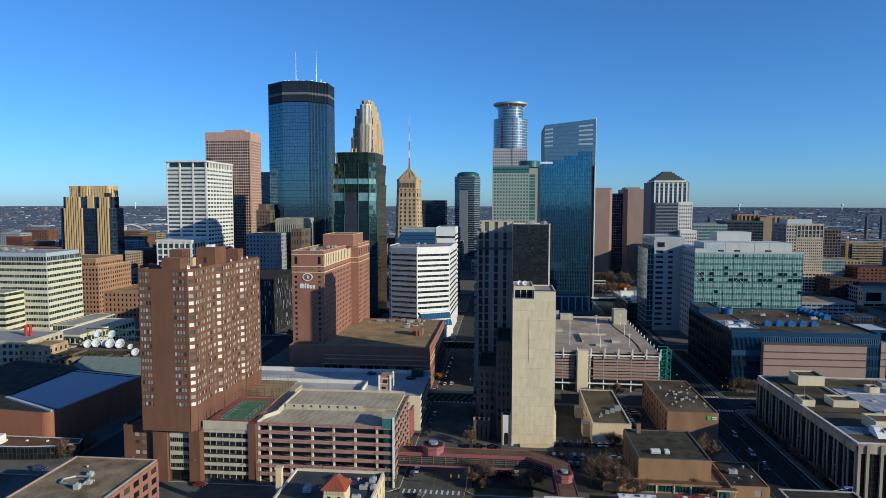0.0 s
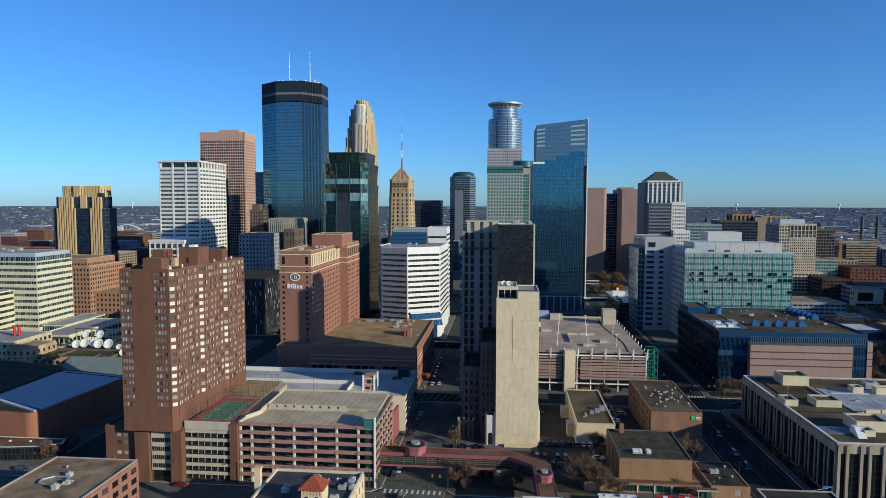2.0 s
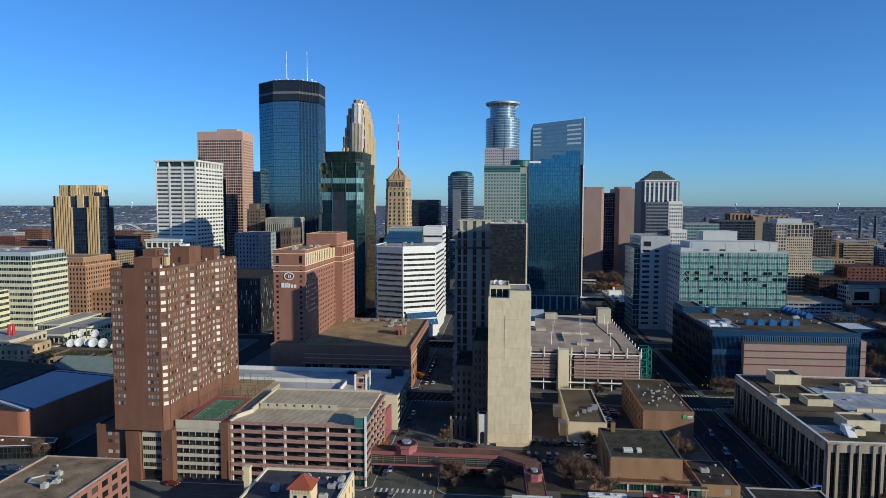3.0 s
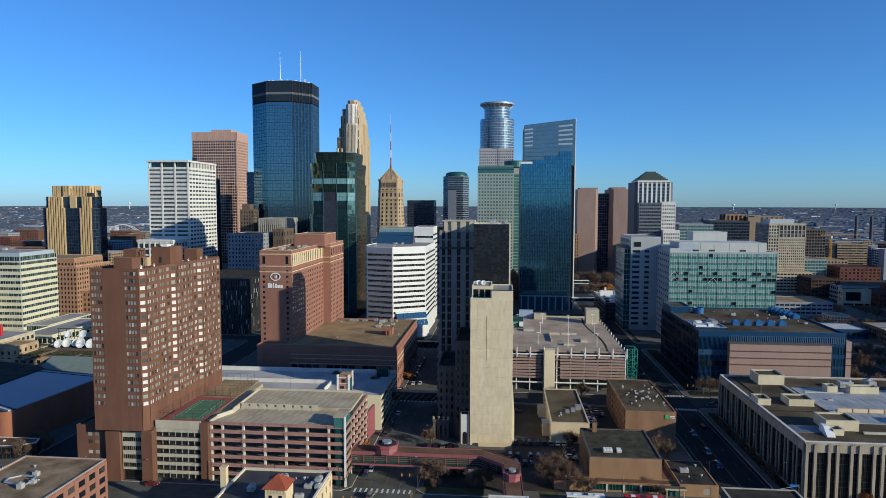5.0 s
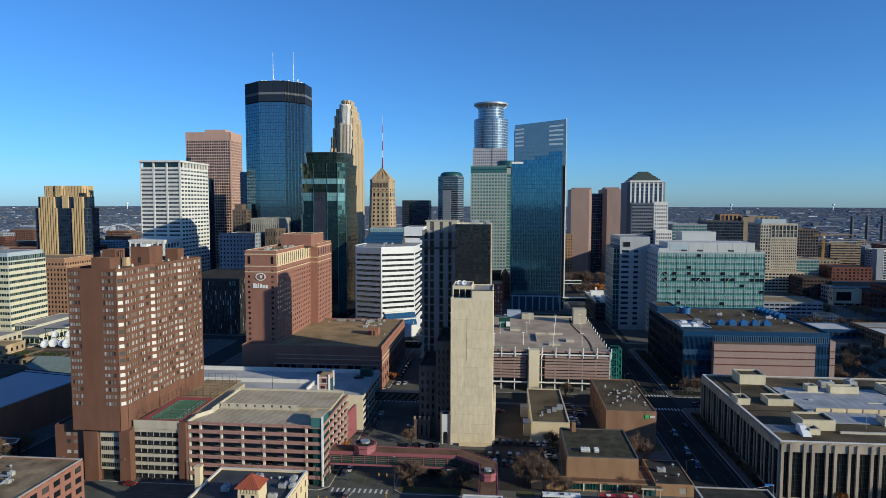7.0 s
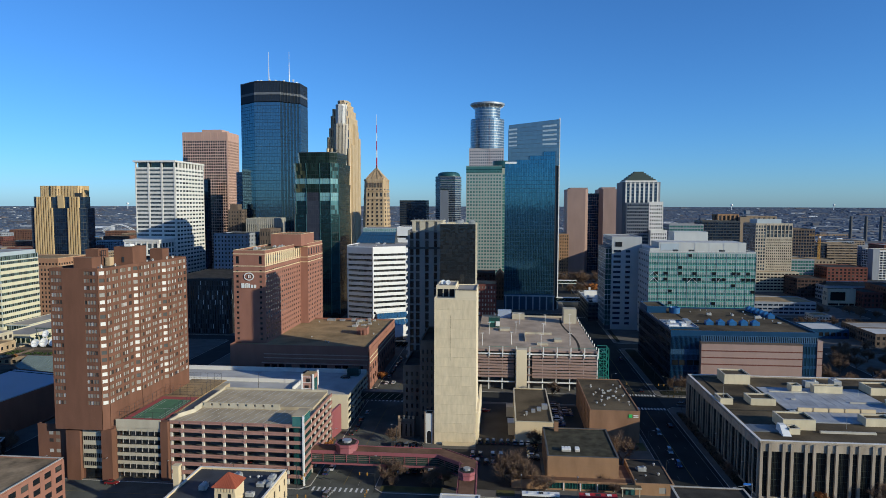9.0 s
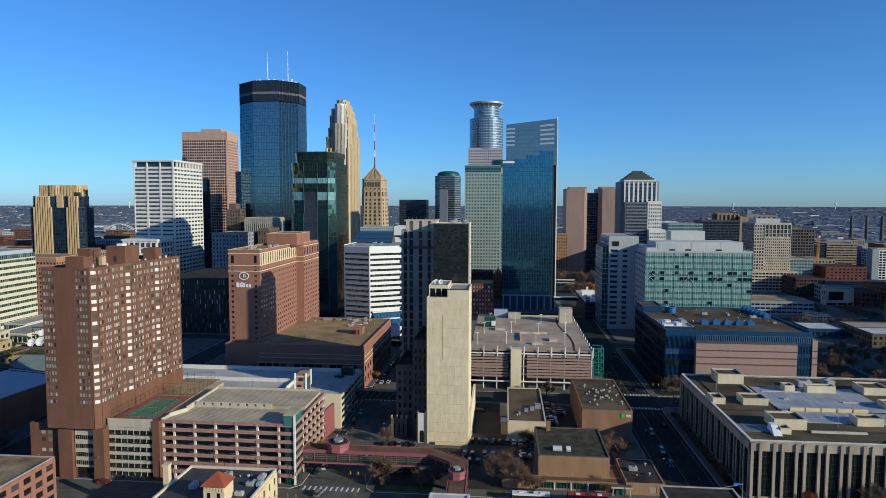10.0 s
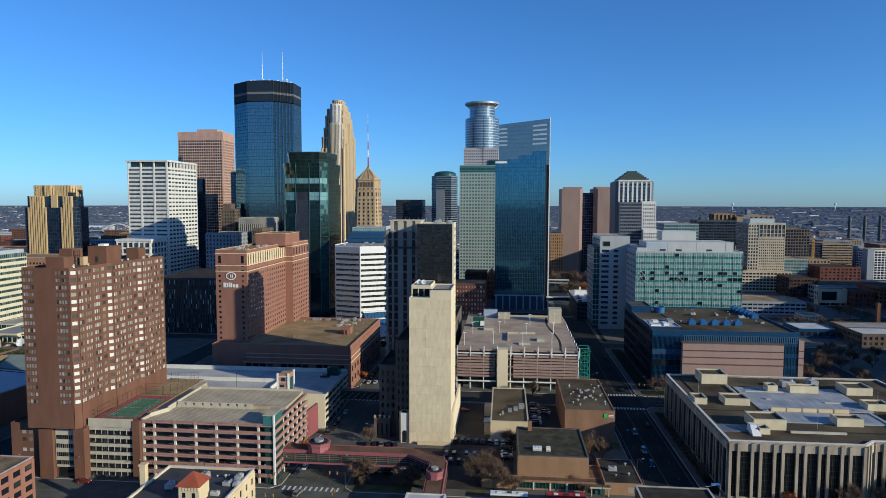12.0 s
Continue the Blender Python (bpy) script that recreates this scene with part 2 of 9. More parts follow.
# ---- building kit ----
class Mesh:
    """Collects boxes, quads and prisms of one part, around a base point."""

    def __init__(self, base=(0, 0, 0)):
        self.v, self.f, self.m, self.b = [], [], [], base

    def add(self, pts, faces, mi=0):
        k = len(self.v)
        b = self.b
        self.v += [(p[0] - b[0], p[1] - b[1], p[2] - b[2]) for p in pts]
        self.f += [tuple(k + i for i in f) for f in faces]
        self.m += [mi] * len(faces)

    def box(self, x0, x1, y0, y1, z0, z1, mi=0):
        self.add([(x0, y0, z0), (x1, y0, z0), (x1, y1, z0), (x0, y1, z0), (x0, y0, z1), (x1, y0, z1), (x1, y1, z1), (x0, y1, z1)],
                 [(0, 1, 5, 4), (1, 2, 6, 5), (2, 3, 7, 6), (3, 0, 4, 7), (4, 5, 6, 7), (3, 2, 1, 0)], mi)

    def slab(self, o, u, n, u0, u1, d0, d1, z0, z1, mi=0):
        """A box on a wall that starts at o and runs along u, its outer side towards n."""
        q = lambda a, d, z: (o[0] + u[0] * a + n[0] * d, o[1] + u[1] * a + n[1] * d, z)
        self.add([q(u0, d1, z0), q(u1, d1, z0), q(u1, d0, z0), q(u0, d0, z0), q(u0, d1, z1), q(u1, d1, z1), q(u1, d0, z1), q(u0, d0, z1)],
                 [(0, 1, 5, 4), (1, 2, 6, 5), (3, 0, 4, 7), (4, 5, 6, 7), (3, 2, 1, 0)], mi)

    def prism(self, poly, z0, z1, mi=0, top=None, cap=True):
        n = len(poly)
        t = top or poly
        self.add([(x, y, z0) for x, y in poly] + [(x, y, z1) for x, y in t],
                 [(i, (i + 1) % n, n + (i + 1) % n, n + i) for i in range(n)] + ([tuple(range(n, 2 * n))] if cap else []), mi)

    def tube(self, a, b, r0, r1=None, n=6, mi=0):
        a, b = Vector(a), Vector(b)
        d = (b - a).normalized()
        s = d.orthogonal().normalized()
        w = d.cross(s)
        r1 = r0 if r1 is None else r1
        ring = lambda c, r: [tuple(c + (s * math.cos(2 * math.pi * i / n) + w * math.sin(2 * math.pi * i / n)) * r) for i in range(n)]
        self.add(ring(a, r0) + ring(b, r1), [(i, (i + 1) % n, n + (i + 1) % n, n + i) for i in range(n)] + [tuple(range(n, 2 * n)), tuple(reversed(range(n)))], mi)

    def lathe(self, c, prof, n=24, mi=0):
        """A body turned round the upright line through c: prof is a list of (radius, height)."""
        k = len(prof)
        self.add([(c[0] + r * math.cos(2 * math.pi * i / n), c[1] + r * math.sin(2 * math.pi * i / n), z) for r, z in prof for i in range(n)],
                 [(j * n + i, j * n + (i + 1) % n, (j + 1) * n + (i + 1) % n, (j + 1) * n + i) for j in range(k - 1) for i in range(n)]
                 + [tuple((k - 1) * n + i for i in range(n))], mi)

    def make(self, name, mats, parent=None, label="", kind="", smooth=False):
        me = bpy.data.meshes.new(name)
        me.from_pydata(self.v, [], self.f)
        for m in (mats if isinstance(mats, (list, tuple)) else [mats]):
            me.materials.append(m)
        me.polygons.foreach_set("material_index", self.m)
        if smooth:
            me.polygons.foreach_set("use_smooth", [True] * len(self.f))
        me.update()
        ob = new(name, me)
        if parent is None:
            ob.location = self.b
        else:
            ob.parent = parent
        return tagged(ob, label, kind=kind)


def root(name, label, category, x, y, z=0.0, group="", kind=""):
    ob = new(name)
    ob.location = (x, y, z)
    ob.empty_display_size = 1
    return tagged(ob, label, category, group, kind)


def rect(x0, x1, y0, y1):
    return [(x0, y0), (x1, y0), (x1, y1), (x0, y1)]


def cut(poly, c):
    """poly, a rectangle, with its corners cut off by c metres."""
    (x0, y0), (x1, _), (_, y1) = poly[0], poly[1], poly[2]
    return [(x0 + c, y0), (x1 - c, y0), (x1, y0 + c), (x1, y1 - c), (x1 - c, y1), (x0 + c, y1), (x0, y1 - c), (x0, y0 + c)]


def even(length, n, share, margin=0.0):
    """n openings evenly along a length: share is the open part of each bay."""
    w = (length - 2 * margin) / n
    g = w * (1 - share) / 2
    return [(margin + i * w + g, margin + (i + 1) * w - g) for i in range(n)]


PIECES = {}


def piece(name, w, d, h, m, parent, x, y, z, turn):
    """A box-shaped piece of a facade, an object of its own that shares its mesh with its like."""
    key = (name, round(w, 3), round(d, 3), round(h, 3), m.name)
    if key not in PIECES:
        q = Mesh()
        q.box(0, w, -d, 0, 0, h)
        me = bpy.data.meshes.new(name)
        me.from_pydata(q.v, [], [f for i, f in enumerate(q.f) if i != 2])
        me.materials.append(m)
        PIECES[key] = me
    ob = new(name, PIECES[key])
    ob.parent = parent
    ob.location = (x, y, z)
    ob.rotation_euler = (0, 0, turn)
    return ob


def inset(poly, t):
    """poly drawn in by t metres on every side."""
    n = len(poly)
    out = []
    for i in range(n):
        p0, p1, p2 = Vector(poly[i - 1]), Vector(poly[i]), Vector(poly[(i + 1) % n])
        u, w = (p1 - p0).normalized(), (p2 - p1).normalized()
        a, b = Vector((-u.y, u.x)), Vector((-w.y, w.x))
        k = 1 + a.dot(b)
        out.append(tuple(p1 + (a + b) * (t / max(k, 0.2))))
    return out


class Building:
    """One building: an Empty at its base with walls, roofs, parapets, piers, bands and windows as parts."""

    def __init__(self, name, label, x, y, wall, roof=ROOF_BROWN, pane=G_DARK, category="building", singles=0, seed=1, z=0.0, group="", joined=False):
        self.root = root(name, label, category, x, y, z, group)
        self.b = (x, y, z)
        self.wall, self.roof, self.pane, self.singles, self.joined = wall, roof, pane, singles, joined
        self.walls, self.glass, self.glassmats, self.mats = Mesh(self.b), Mesh(self.b), [pane], [wall]
        self.shared, self.rng = {}, random.Random(seed)

    def mi(self, m):
        if m not in self.mats:
            self.mats.append(m)
        return self.mats.index(m)

    def gi(self, m):
        if m not in self.glassmats:
            self.glassmats.append(m)
        return self.glassmats.index(m)

    def ring(self, name, outer, inner, z0, z1, m):
        n = len(outer)
        me = Mesh(self.b)
        me.add([(*p, z0) for p in outer] + [(*p, z1) for p in outer] + [(*p, z1) for p in inner] + [(*p, z0) for p in inner],
               [f for i in range(n) for k in [(i + 1) % n] for f in ((i, k, n + k, n + i), (n + i, n + k, 2 * n + k, 2 * n + i), (2 * n + i, 2 * n + k, 3 * n + k, 3 * n + i))])
        return me.make(name, m, self.root)

    def body(self, poly, z0, z1, wall=None, roof=None, parapet=0.9, thick=0.4, coping=None):
        """The solid of the building on a plan, with its roof and the parapet round it."""
        m = wall or self.wall
        OCCUPIED.append((min(p[0] for p in poly), max(p[0] for p in poly), min(p[1] for p in poly), max(p[1] for p in poly)))
        me = Mesh(self.b)
        me.prism(poly, z0, z1)
        me.make("wall", m, self.root)
        me = Mesh(self.b)
        me.prism(inset(poly, 0.05), z1 + 0.004, z1 + 0.12)
        me.make("roof", roof or self.roof, self.root)
        if parapet:
            self.ring("parapet", inset(poly, -0.03), inset(poly, thick), z1 - 0.02, z1 + parapet, m)
        if coping:
            self.ring("coping", inset(poly, -0.12), inset(poly, thick + 0.08), z1 + parapet + 0.002, z1 + parapet + 0.16, coping)

    def strip(self, name, p, u, n, u0, u1, d, z0, z1, m):
        if self.joined:
            self.walls.slab(p, u, n, u0, u1, 0, d, z0, z1, self.mi(m))
        else:
            piece(name, u1 - u0, d, z1 - z0, m, self.root, p.x + u.x * u0 - self.b[0], p.y + u.y * u0 - self.b[1], z0 - self.b[2], math.atan2(u.y, u.x))

    def face(self, p, q, wins, rows, pier=0.25, band=0.15, z0=None, z1=None, wall=None, band_mat=None, pane=None, depth=0.02, close=0.0, skip=()):
        """A wall from p to q (outside on the right): openings where wins (along the wall) and rows (in height) cross;
        piers and bands stand out by pier and band metres."""
        p, q = Vector(p), Vector(q)
        L = (q - p).length
        u = (q - p).normalized()
        n = Vector((u.y, -u.x))
        z0 = rows[0][0] if z0 is None else z0
        z1 = rows[-1][1] if z1 is None else z1
        m, k = wall or self.wall, band_mat or wall or self.wall
        edge = 0.0
        if pier:
            for a, b in [*wins, (L, None)]:
                if a - edge > 0.02:
                    self.strip("pier", p, u, n, edge, a + (close if b is None else 0), pier, z0, z1, m)
                edge = b
        if band:
            low = z0
            for a, b in [*rows, (z1, None)]:
                if a - low > 0.02:
                    self.strip("spandrel", p, u, n, 0, L + (close if band > pier else 0), band, low, a, k)
                low = b
        gm = pane or self.pane
        for ri, (a, b) in enumerate(rows):
            for wi, (c, d) in enumerate(wins):
                if (wi, ri) in skip:
                    continue
                if self.singles > 0:
                    self.singles -= 1
                    self.single(p, u, n, c, d, a, b, depth, gm)
                else:
                    j = lambda: depth + self.rng.uniform(0, 0.012)
                    at = lambda s, dd, z: (p.x + u.x * s + n.x * dd, p.y + u.y * s + n.y * dd, z)
                    self.glass.add([at(c, j(), a), at(d, j(), a), at(d, j(), b), at(c, j(), b)], [(0, 1, 2, 3)], self.gi(gm))

    def single(self, p, u, n, c, d, a, b, depth, gm):
        """One window as an object of its own: pane and thin frame, sharing its mesh with its like."""
        w, h = round(d - c, 2), round(b - a, 2)
        key = ("window", w, h, gm.name)
        if key not in PIECES:
            me = Mesh()
            t = min(0.05, w * 0.05)
            me.add([(t, -0.01, t), (w - t, -0.01, t), (w - t, -0.01, h - t), (t, -0.01, h - t)], [(0, 1, 2, 3)], 0)
            for x0, x1, y0, y1 in ((0, w, 0, t), (0, w, h - t, h), (0, t, t, h - t), (w - t, w, t, h - t)):
                me.box(x0, x1, -0.04, 0, y0, y1, 1)
            data = bpy.data.meshes.new("window")
            data.from_pydata(me.v, [], me.f)
            data.materials.append(gm)
            data.materials.append(BRONZE)
            data.polygons.foreach_set("material_index", me.m)
            PIECES[key] = data
        ob = new("window", PIECES[key])
        x, y = p.x + u.x * c + n.x * depth, p.y + u.y * c + n.y * depth
        ob.parent = self.root
        ob.location = (x - self.b[0], y - self.b[1], a - self.b[2])
        ob.rotation_euler = (self.rng.uniform(-1, 1) * min(0.003, 0.012 / h), 0, math.atan2(u.y, u.x) + self.rng.uniform(-1, 1) * min(0.004, 0.012 / w))

    def block(self, name, x0, x1, y0, y1, z0, z1, m, label=""):
        me = Mesh(self.b)
        me.box(x0, x1, y0, y1, z0, z1)
        return me.make(name, m, self.root, label)

    def finish(self):
        if self.walls.v:
            self.walls.make("facade_grid", self.mats, self.root, kind="stuff")
        if self.glass.v:
            self.glass.make("glazing", self.glassmats, self.root, kind="stuff")
        return self.root


OCCUPIED = []


def floors(z0, z1, n, low=0.28, high=0.86):
    h = (z1 - z0) / n
    return [(z0 + (i + low) * h, z0 + (i + high) * h) for i in range(n)]


def sides(poly):
    return [(poly[i], poly[(i + 1) % len(poly)]) for i in range(len(poly))]


def length(e):
    return math.hypot(e[1][0] - e[0][0], e[1][1] - e[0][1])


# ---- ground, streets ----
def far_height(r):
    t = min(max((r - 2000) / 2900, 0), 1)
    return 76 * t * t


def ground_sheet():
    me = Mesh()
    rings = [0, 60, 150, 300, 500, 800, 1200, 1600, 2000, 2300, 2600, 2900, 3200, 3500, 3800, 4100, 4400, 4650, 4880]
    n = 96
    me.v = [(20 + r * math.cos(2 * math.pi * i / n), r * math.sin(2 * math.pi * i / n), far_height(r) - 0.02) for r in rings for i in range(n)]
    me.f = [(j * n + i, (j + 1) * n + i, (j + 1) * n + (i + 1) % n, j * n + (i + 1) % n) for j in range(len(rings) - 1) for i in range(n)]
    me.m = [0] * len(me.f)
    return tagged(me.make("ground", GROUND), "dark asphalt and earth ground to the horizon, haze-blue far off", "ground", kind="structure")


def ground_material():
    m = mat("city_ground_hazed", (0.047, 0.048, 0.045), 0.95, amount=0.2, scale=0.08, fine=1.2)
    n, ln = m.node_tree.nodes, m.node_tree.links
    p = n["Principled BSDF"]
    near = p.inputs["Base Color"].links[0].from_socket
    geo = n.new("ShaderNodeNewGeometry")
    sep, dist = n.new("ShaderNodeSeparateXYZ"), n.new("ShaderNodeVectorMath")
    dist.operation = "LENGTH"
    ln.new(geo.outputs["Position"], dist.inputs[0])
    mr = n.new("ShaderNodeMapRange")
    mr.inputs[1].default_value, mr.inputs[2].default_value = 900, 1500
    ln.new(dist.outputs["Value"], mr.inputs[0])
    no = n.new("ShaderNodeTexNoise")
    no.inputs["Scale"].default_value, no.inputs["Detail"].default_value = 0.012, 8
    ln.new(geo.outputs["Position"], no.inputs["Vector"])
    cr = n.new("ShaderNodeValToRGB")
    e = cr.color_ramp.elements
    # blue-grey far colours stand in for haze over the distance
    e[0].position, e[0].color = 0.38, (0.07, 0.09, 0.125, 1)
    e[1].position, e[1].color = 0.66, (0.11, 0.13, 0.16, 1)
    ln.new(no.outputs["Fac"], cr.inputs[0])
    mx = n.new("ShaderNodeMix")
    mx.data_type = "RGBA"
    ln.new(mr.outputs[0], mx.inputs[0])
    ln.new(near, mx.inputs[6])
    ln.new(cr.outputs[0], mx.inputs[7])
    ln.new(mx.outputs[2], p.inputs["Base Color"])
    return m


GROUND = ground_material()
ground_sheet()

STREETS_X = [(-520, -496), (-396, -372), (-272, -248), (-159, -142), (-33, -11), (89, 108.5), (214, 238), (340, 362), (465, 488)]
STREETS_Y = [(72, 88), (189, 205.5), (307, 324), (432, 447), (548, 564), (664, 680), (800, 816), (920, 936)]


def pavements():
    """City blocks as raised concrete slabs with a kerb, between the streets."""
    xs = [(a[1], b[0]) for a, b in zip(STREETS_X, STREETS_X[1:])]
    ys = [(a[1], b[0]) for a, b in zip(STREETS_Y, STREETS_Y[1:])]
    for x0, x1 in xs:
        for y0, y1 in ys:
            me = Mesh(((x0 + x1) / 2, (y0 + y1) / 2, 0))
            c = 3.0
            me.prism(cut(rect(x0, x1, y0, y1), c), -0.01, 0.13, 1)
            me.prism(cut(rect(x0 + 0.25, x1 - 0.25, y0 + 0.25, y1 - 0.25), c), 0.1, 0.15, 0)
            tagged(me.make("pavement", [PAVING, CONC]), "grey concrete pavement with a raised kerb", "pavement", kind="structure")


pavements()

ROAD_WORN = mat("worn_grey_asphalt", (0.105, 0.108, 0.095), 0.9, amount=0.28, scale=0.12, fine=1.6)
# avenue asphalt takes its shade in the colour, darker than the streets
ROAD_SHADED = mat("shade_dark_asphalt", (0.026, 0.029, 0.028), 0.85, amount=0.25, scale=0.1, fine=1.6)
for x0, x1, y0, y1, m, lab in ((-33, -11, 140, 432, ROAD_WORN, "worn grey asphalt street with patches"), (-290, -33.02, 189, 205.5, ROAD_WORN, "worn grey asphalt cross street"), (-10.98, 88.98, 189, 205.5, ROAD_WORN, "worn grey asphalt cross street"), (89, 108.5, 188.8, 518, ROAD_SHADED, "asphalt avenue coloured darker for its shade"), (89, 98.5, 518.02, 660, ROAD_SHADED, "asphalt avenue coloured darker for its shade")):
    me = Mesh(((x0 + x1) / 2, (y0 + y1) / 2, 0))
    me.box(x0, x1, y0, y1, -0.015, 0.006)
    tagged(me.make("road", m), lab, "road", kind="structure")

# planted strips beside the avenue, some only darkening pavement that lies in shade
BED = mat("dark_bed_with_shade", (0.022, 0.025, 0.016), 0.95, amount=0.4, scale=0.3, fine=3, bump=0.5)
for x0, x1, y0, y1 in ((111.2, 114.6, 216, 300), (111.8, 118.6, 336, 428), (111.8, 132, 327, 334), (110.9, 113.6, 452, 495)):
    me = Mesh(((x0 + x1) / 2, (y0 + y1) / 2, 0))
    me.prism(cut(rect(x0, x1, y0, y1), 1.0), 0.1, 0.32, 0, cut(rect(x0 + 0.2, x1 - 0.2, y0 + 0.2, y1 - 0.2), 1.0))
    tagged(me.make("planting_bed", BED), "dark planted strip beside the avenue, partly standing in for shade", "planting bed", kind="structure")

# ---- brick apartment tower with its podium ----
def apartment_tower():
    b = Building("apartment_tower", "red-brown brick apartment tower with saw-tooth side on a podium", -112, 230, BRICK, ROOF_APT, G_BLIND, singles=240, seed=3)
    poly = [(-121.4, 204.5), (-104.3, 204.5), (-102.6, 206.2), (-102.6, 222), (-101.1, 223.5), (-101.1, 239), (-99.6, 240.5), (-99.6, 256), (-121.4, 256)]
    b.body(poly, 18.3, 73.0, parapet=0.9)
    rows = [(z + 0.68, z + 2.02) for z in [26.3 + 2.475 * i for i in range(19)]]
    e = sides(poly)
    lights = lambda a, n, w: [(a + i * w, a + (i + 1) * w - 0.05) for i in range(n)]
    b.face(*e[0], lights(0.4, 4, 0.98) + lights(12.2, 4, 1.05), rows, 0.206, 0.20, 18.3, 73.0)
    w1 = length(e[1])
    b.face(*e[1], [(0.35, w1 - 0.35)], rows, 0.206, 0.20, 18.3, 73.0, pane=G_BAY)
    for i in (2, 4, 6):
        b.face(*e[i], lights(0.3, 2, 1.2) + lights(3.6, 3, 1.15) + lights(8.3, 3, 1.15) + lights(12.9, 1, 2.0), rows, 0.206, 0.20, 18.3, 73.0)
        if i < 6:
            b.face(*e[i + 1], [(0.3, length(e[i + 1]) - 0.3)], rows, 0.206, 0.20, 18.3, 73.0, pane=G_BAY)
    b.singles = 0
    # penthouses and the steel frame between them
    for x0, x1, y0, y1, z in ((-114.6, -108.0, 207.2, 212.5, 77.0), (-118.2, -113.4, 219, 225, 79.0), (-110.6, -103.4, 224, 233, 79.6), (-109.4, -104.2, 246, 251, 77.4)):
        b.body(rect(x0, x1, y0, y1), 73.1, z, roof=ROOF_BROWN, parapet=0.3)
    b.block("plant_box", -112.4, -110.8, 221.5, 224.5, 73.1, 76.2, FOSHAY)
    for x in (-112.5, -111.7, -110.9):
        b.block("frame_post", x, x + 0.15, 219.4, 219.55, 73.1, 79.0, METAL_DARK)
    for z in (75.0, 76.9, 78.8):
        b.block("frame_rail", -112.5, -110.7, 219.4, 219.55, z, z + 0.15, METAL_DARK)
    b.block("service_door", -107.6, -106.7, 223.88, 223.99, 74.2, 76.2, METAL_DARK)
    b.block("roof_plant", -107.8, -105.6, 226, 229, 79.9, 80.7, METAL_WHITE)
    # concrete floor lines in the brick
    for z in [26.0 + 2.475 * 2 * i for i in range(10)]:
        b.block("floor_line", -116.9, -109.3, 204.44, 204.5, z, z + 0.07, BRICK_DARK)
    # podium of brick with garage openings
    pod = rect(-130, -101.6, 206.9, 262)
    b.body(pod, 0, 18.2, parapet=0.8)
    for z in (5.2, 8.9, 12.6, 15.2):
        b.face((-130, 206.9), (-121, 206.9), [(4.2, 5.7), (6.7, 8.2)], [(z, z + 1.2)], 0, 0)
    b.block("garage_front", -113, -105.8, 206.3, 206.89, 4.0, 17.3, CONC_LIGHT)
    for z in (4.9, 7.8, 10.8, 13.9):
        b.face((-113, 206.3), (-105.8, 206.3), even(7.2, 9, 0.86, 0.2), [(z, z + 1.5)], 0, 0, pane=G_DARK)
    b.face((-113, 206.9), (-105.8, 206.9), [(0.3, 6.9)], [(0.1, 3.9)], 0, 0, pane=G_DARK)
    b.block("pier", -105.4, -101.55, 204.9, 206.85, 0, 18.25, BRICK)
    b.block("pier", -118.5, -113.4, 205.3, 206.85, 0, 17.6, BRICK)
    return b.finish()


apartment_tower()


def garage(name, label, x0, x1, y0, y1, levels, h, spandrel, column, deck, bays_s, bays_e, sp_h=1.15, inset=3.2, parapet=1.1, rails=(), base=0.0, sides_open="SEW", xs=None, wide=0.3):
    """An open parking deck: slabs, columns and spandrel panels, each spandrel and column a part."""
    r = root(name, label, "parking garage", (x0 + x1) / 2, (y0 + y1) / 2)
    bb = tuple(r.location)
    top = base + levels * h
    core = Mesh(bb)
    OCCUPIED.append((x0, x1, y0, y1))
    for i in range(1, levels + 1):
        z = base + i * h
        sl = Mesh(bb)
        sl.box(x0 + 0.3, x1 - 0.3, y0 + 0.3, y1 - 0.3, z - 0.35, z)
        # lower slabs coloured dark to stand in for shade inside the decks
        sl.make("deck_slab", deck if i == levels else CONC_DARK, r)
    # dark filler block, painted shade behind the openings
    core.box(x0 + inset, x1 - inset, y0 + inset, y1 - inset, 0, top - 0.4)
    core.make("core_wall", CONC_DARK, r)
    for i in range(levels + 1):
        z = base + i * h
        lo, hi = (z - 0.45, z + sp_h - 0.45) if i < levels else (z - 0.45, z + parapet)
        if i == 0:
            continue
        for side in sides_open:
            sp = Mesh(bb)
            if side == "S":
                sp.box(x0, x1, y0, y0 + 0.28, lo, hi)
                for k, m in rails:
                    sp.box(x0 - 0.02, x1 + 0.02, y0 - 0.12, y0, lo + k, lo + k + m)
            elif side == "E":
                sp.box(x1 - 0.28, x1, y0 + 0.29, y1, lo, hi)
                for k, m in rails:
                    sp.box(x1, x1 + 0.12, y0 + 0.02, y1, lo + k, lo + k + m)
            else:
                sp.box(x0, x0 + 0.28, y0 + 0.29, y1, lo, hi)
            sp.make("spandrel", spandrel, r)
    def col(cx, cy, w):
        c = Mesh(bb)
        c.box(cx - w * 0.8, cx + w * 0.8, cy - w * 0.8, cy + w * 0.8, 0, top + 0.4)
        c.make("column", column, r)
    for cx in xs or [x0 + 0.3 + (x1 - x0 - 0.6) * i / bays_s for i in range(bays_s + 1)]:
        col(cx, y0 + 0.32 + wide, wide)
    for i in range(1, bays_e + 1):
        yy = y0 + 0.62 + (y1 - y0 - 1.2) * i / bays_e
        if "E" in sides_open:
            col(x1 - 0.32 - wide, yy, wide)
        if "W" in sides_open:
            col(x0 + 0.62, yy, 0.3)
    return r


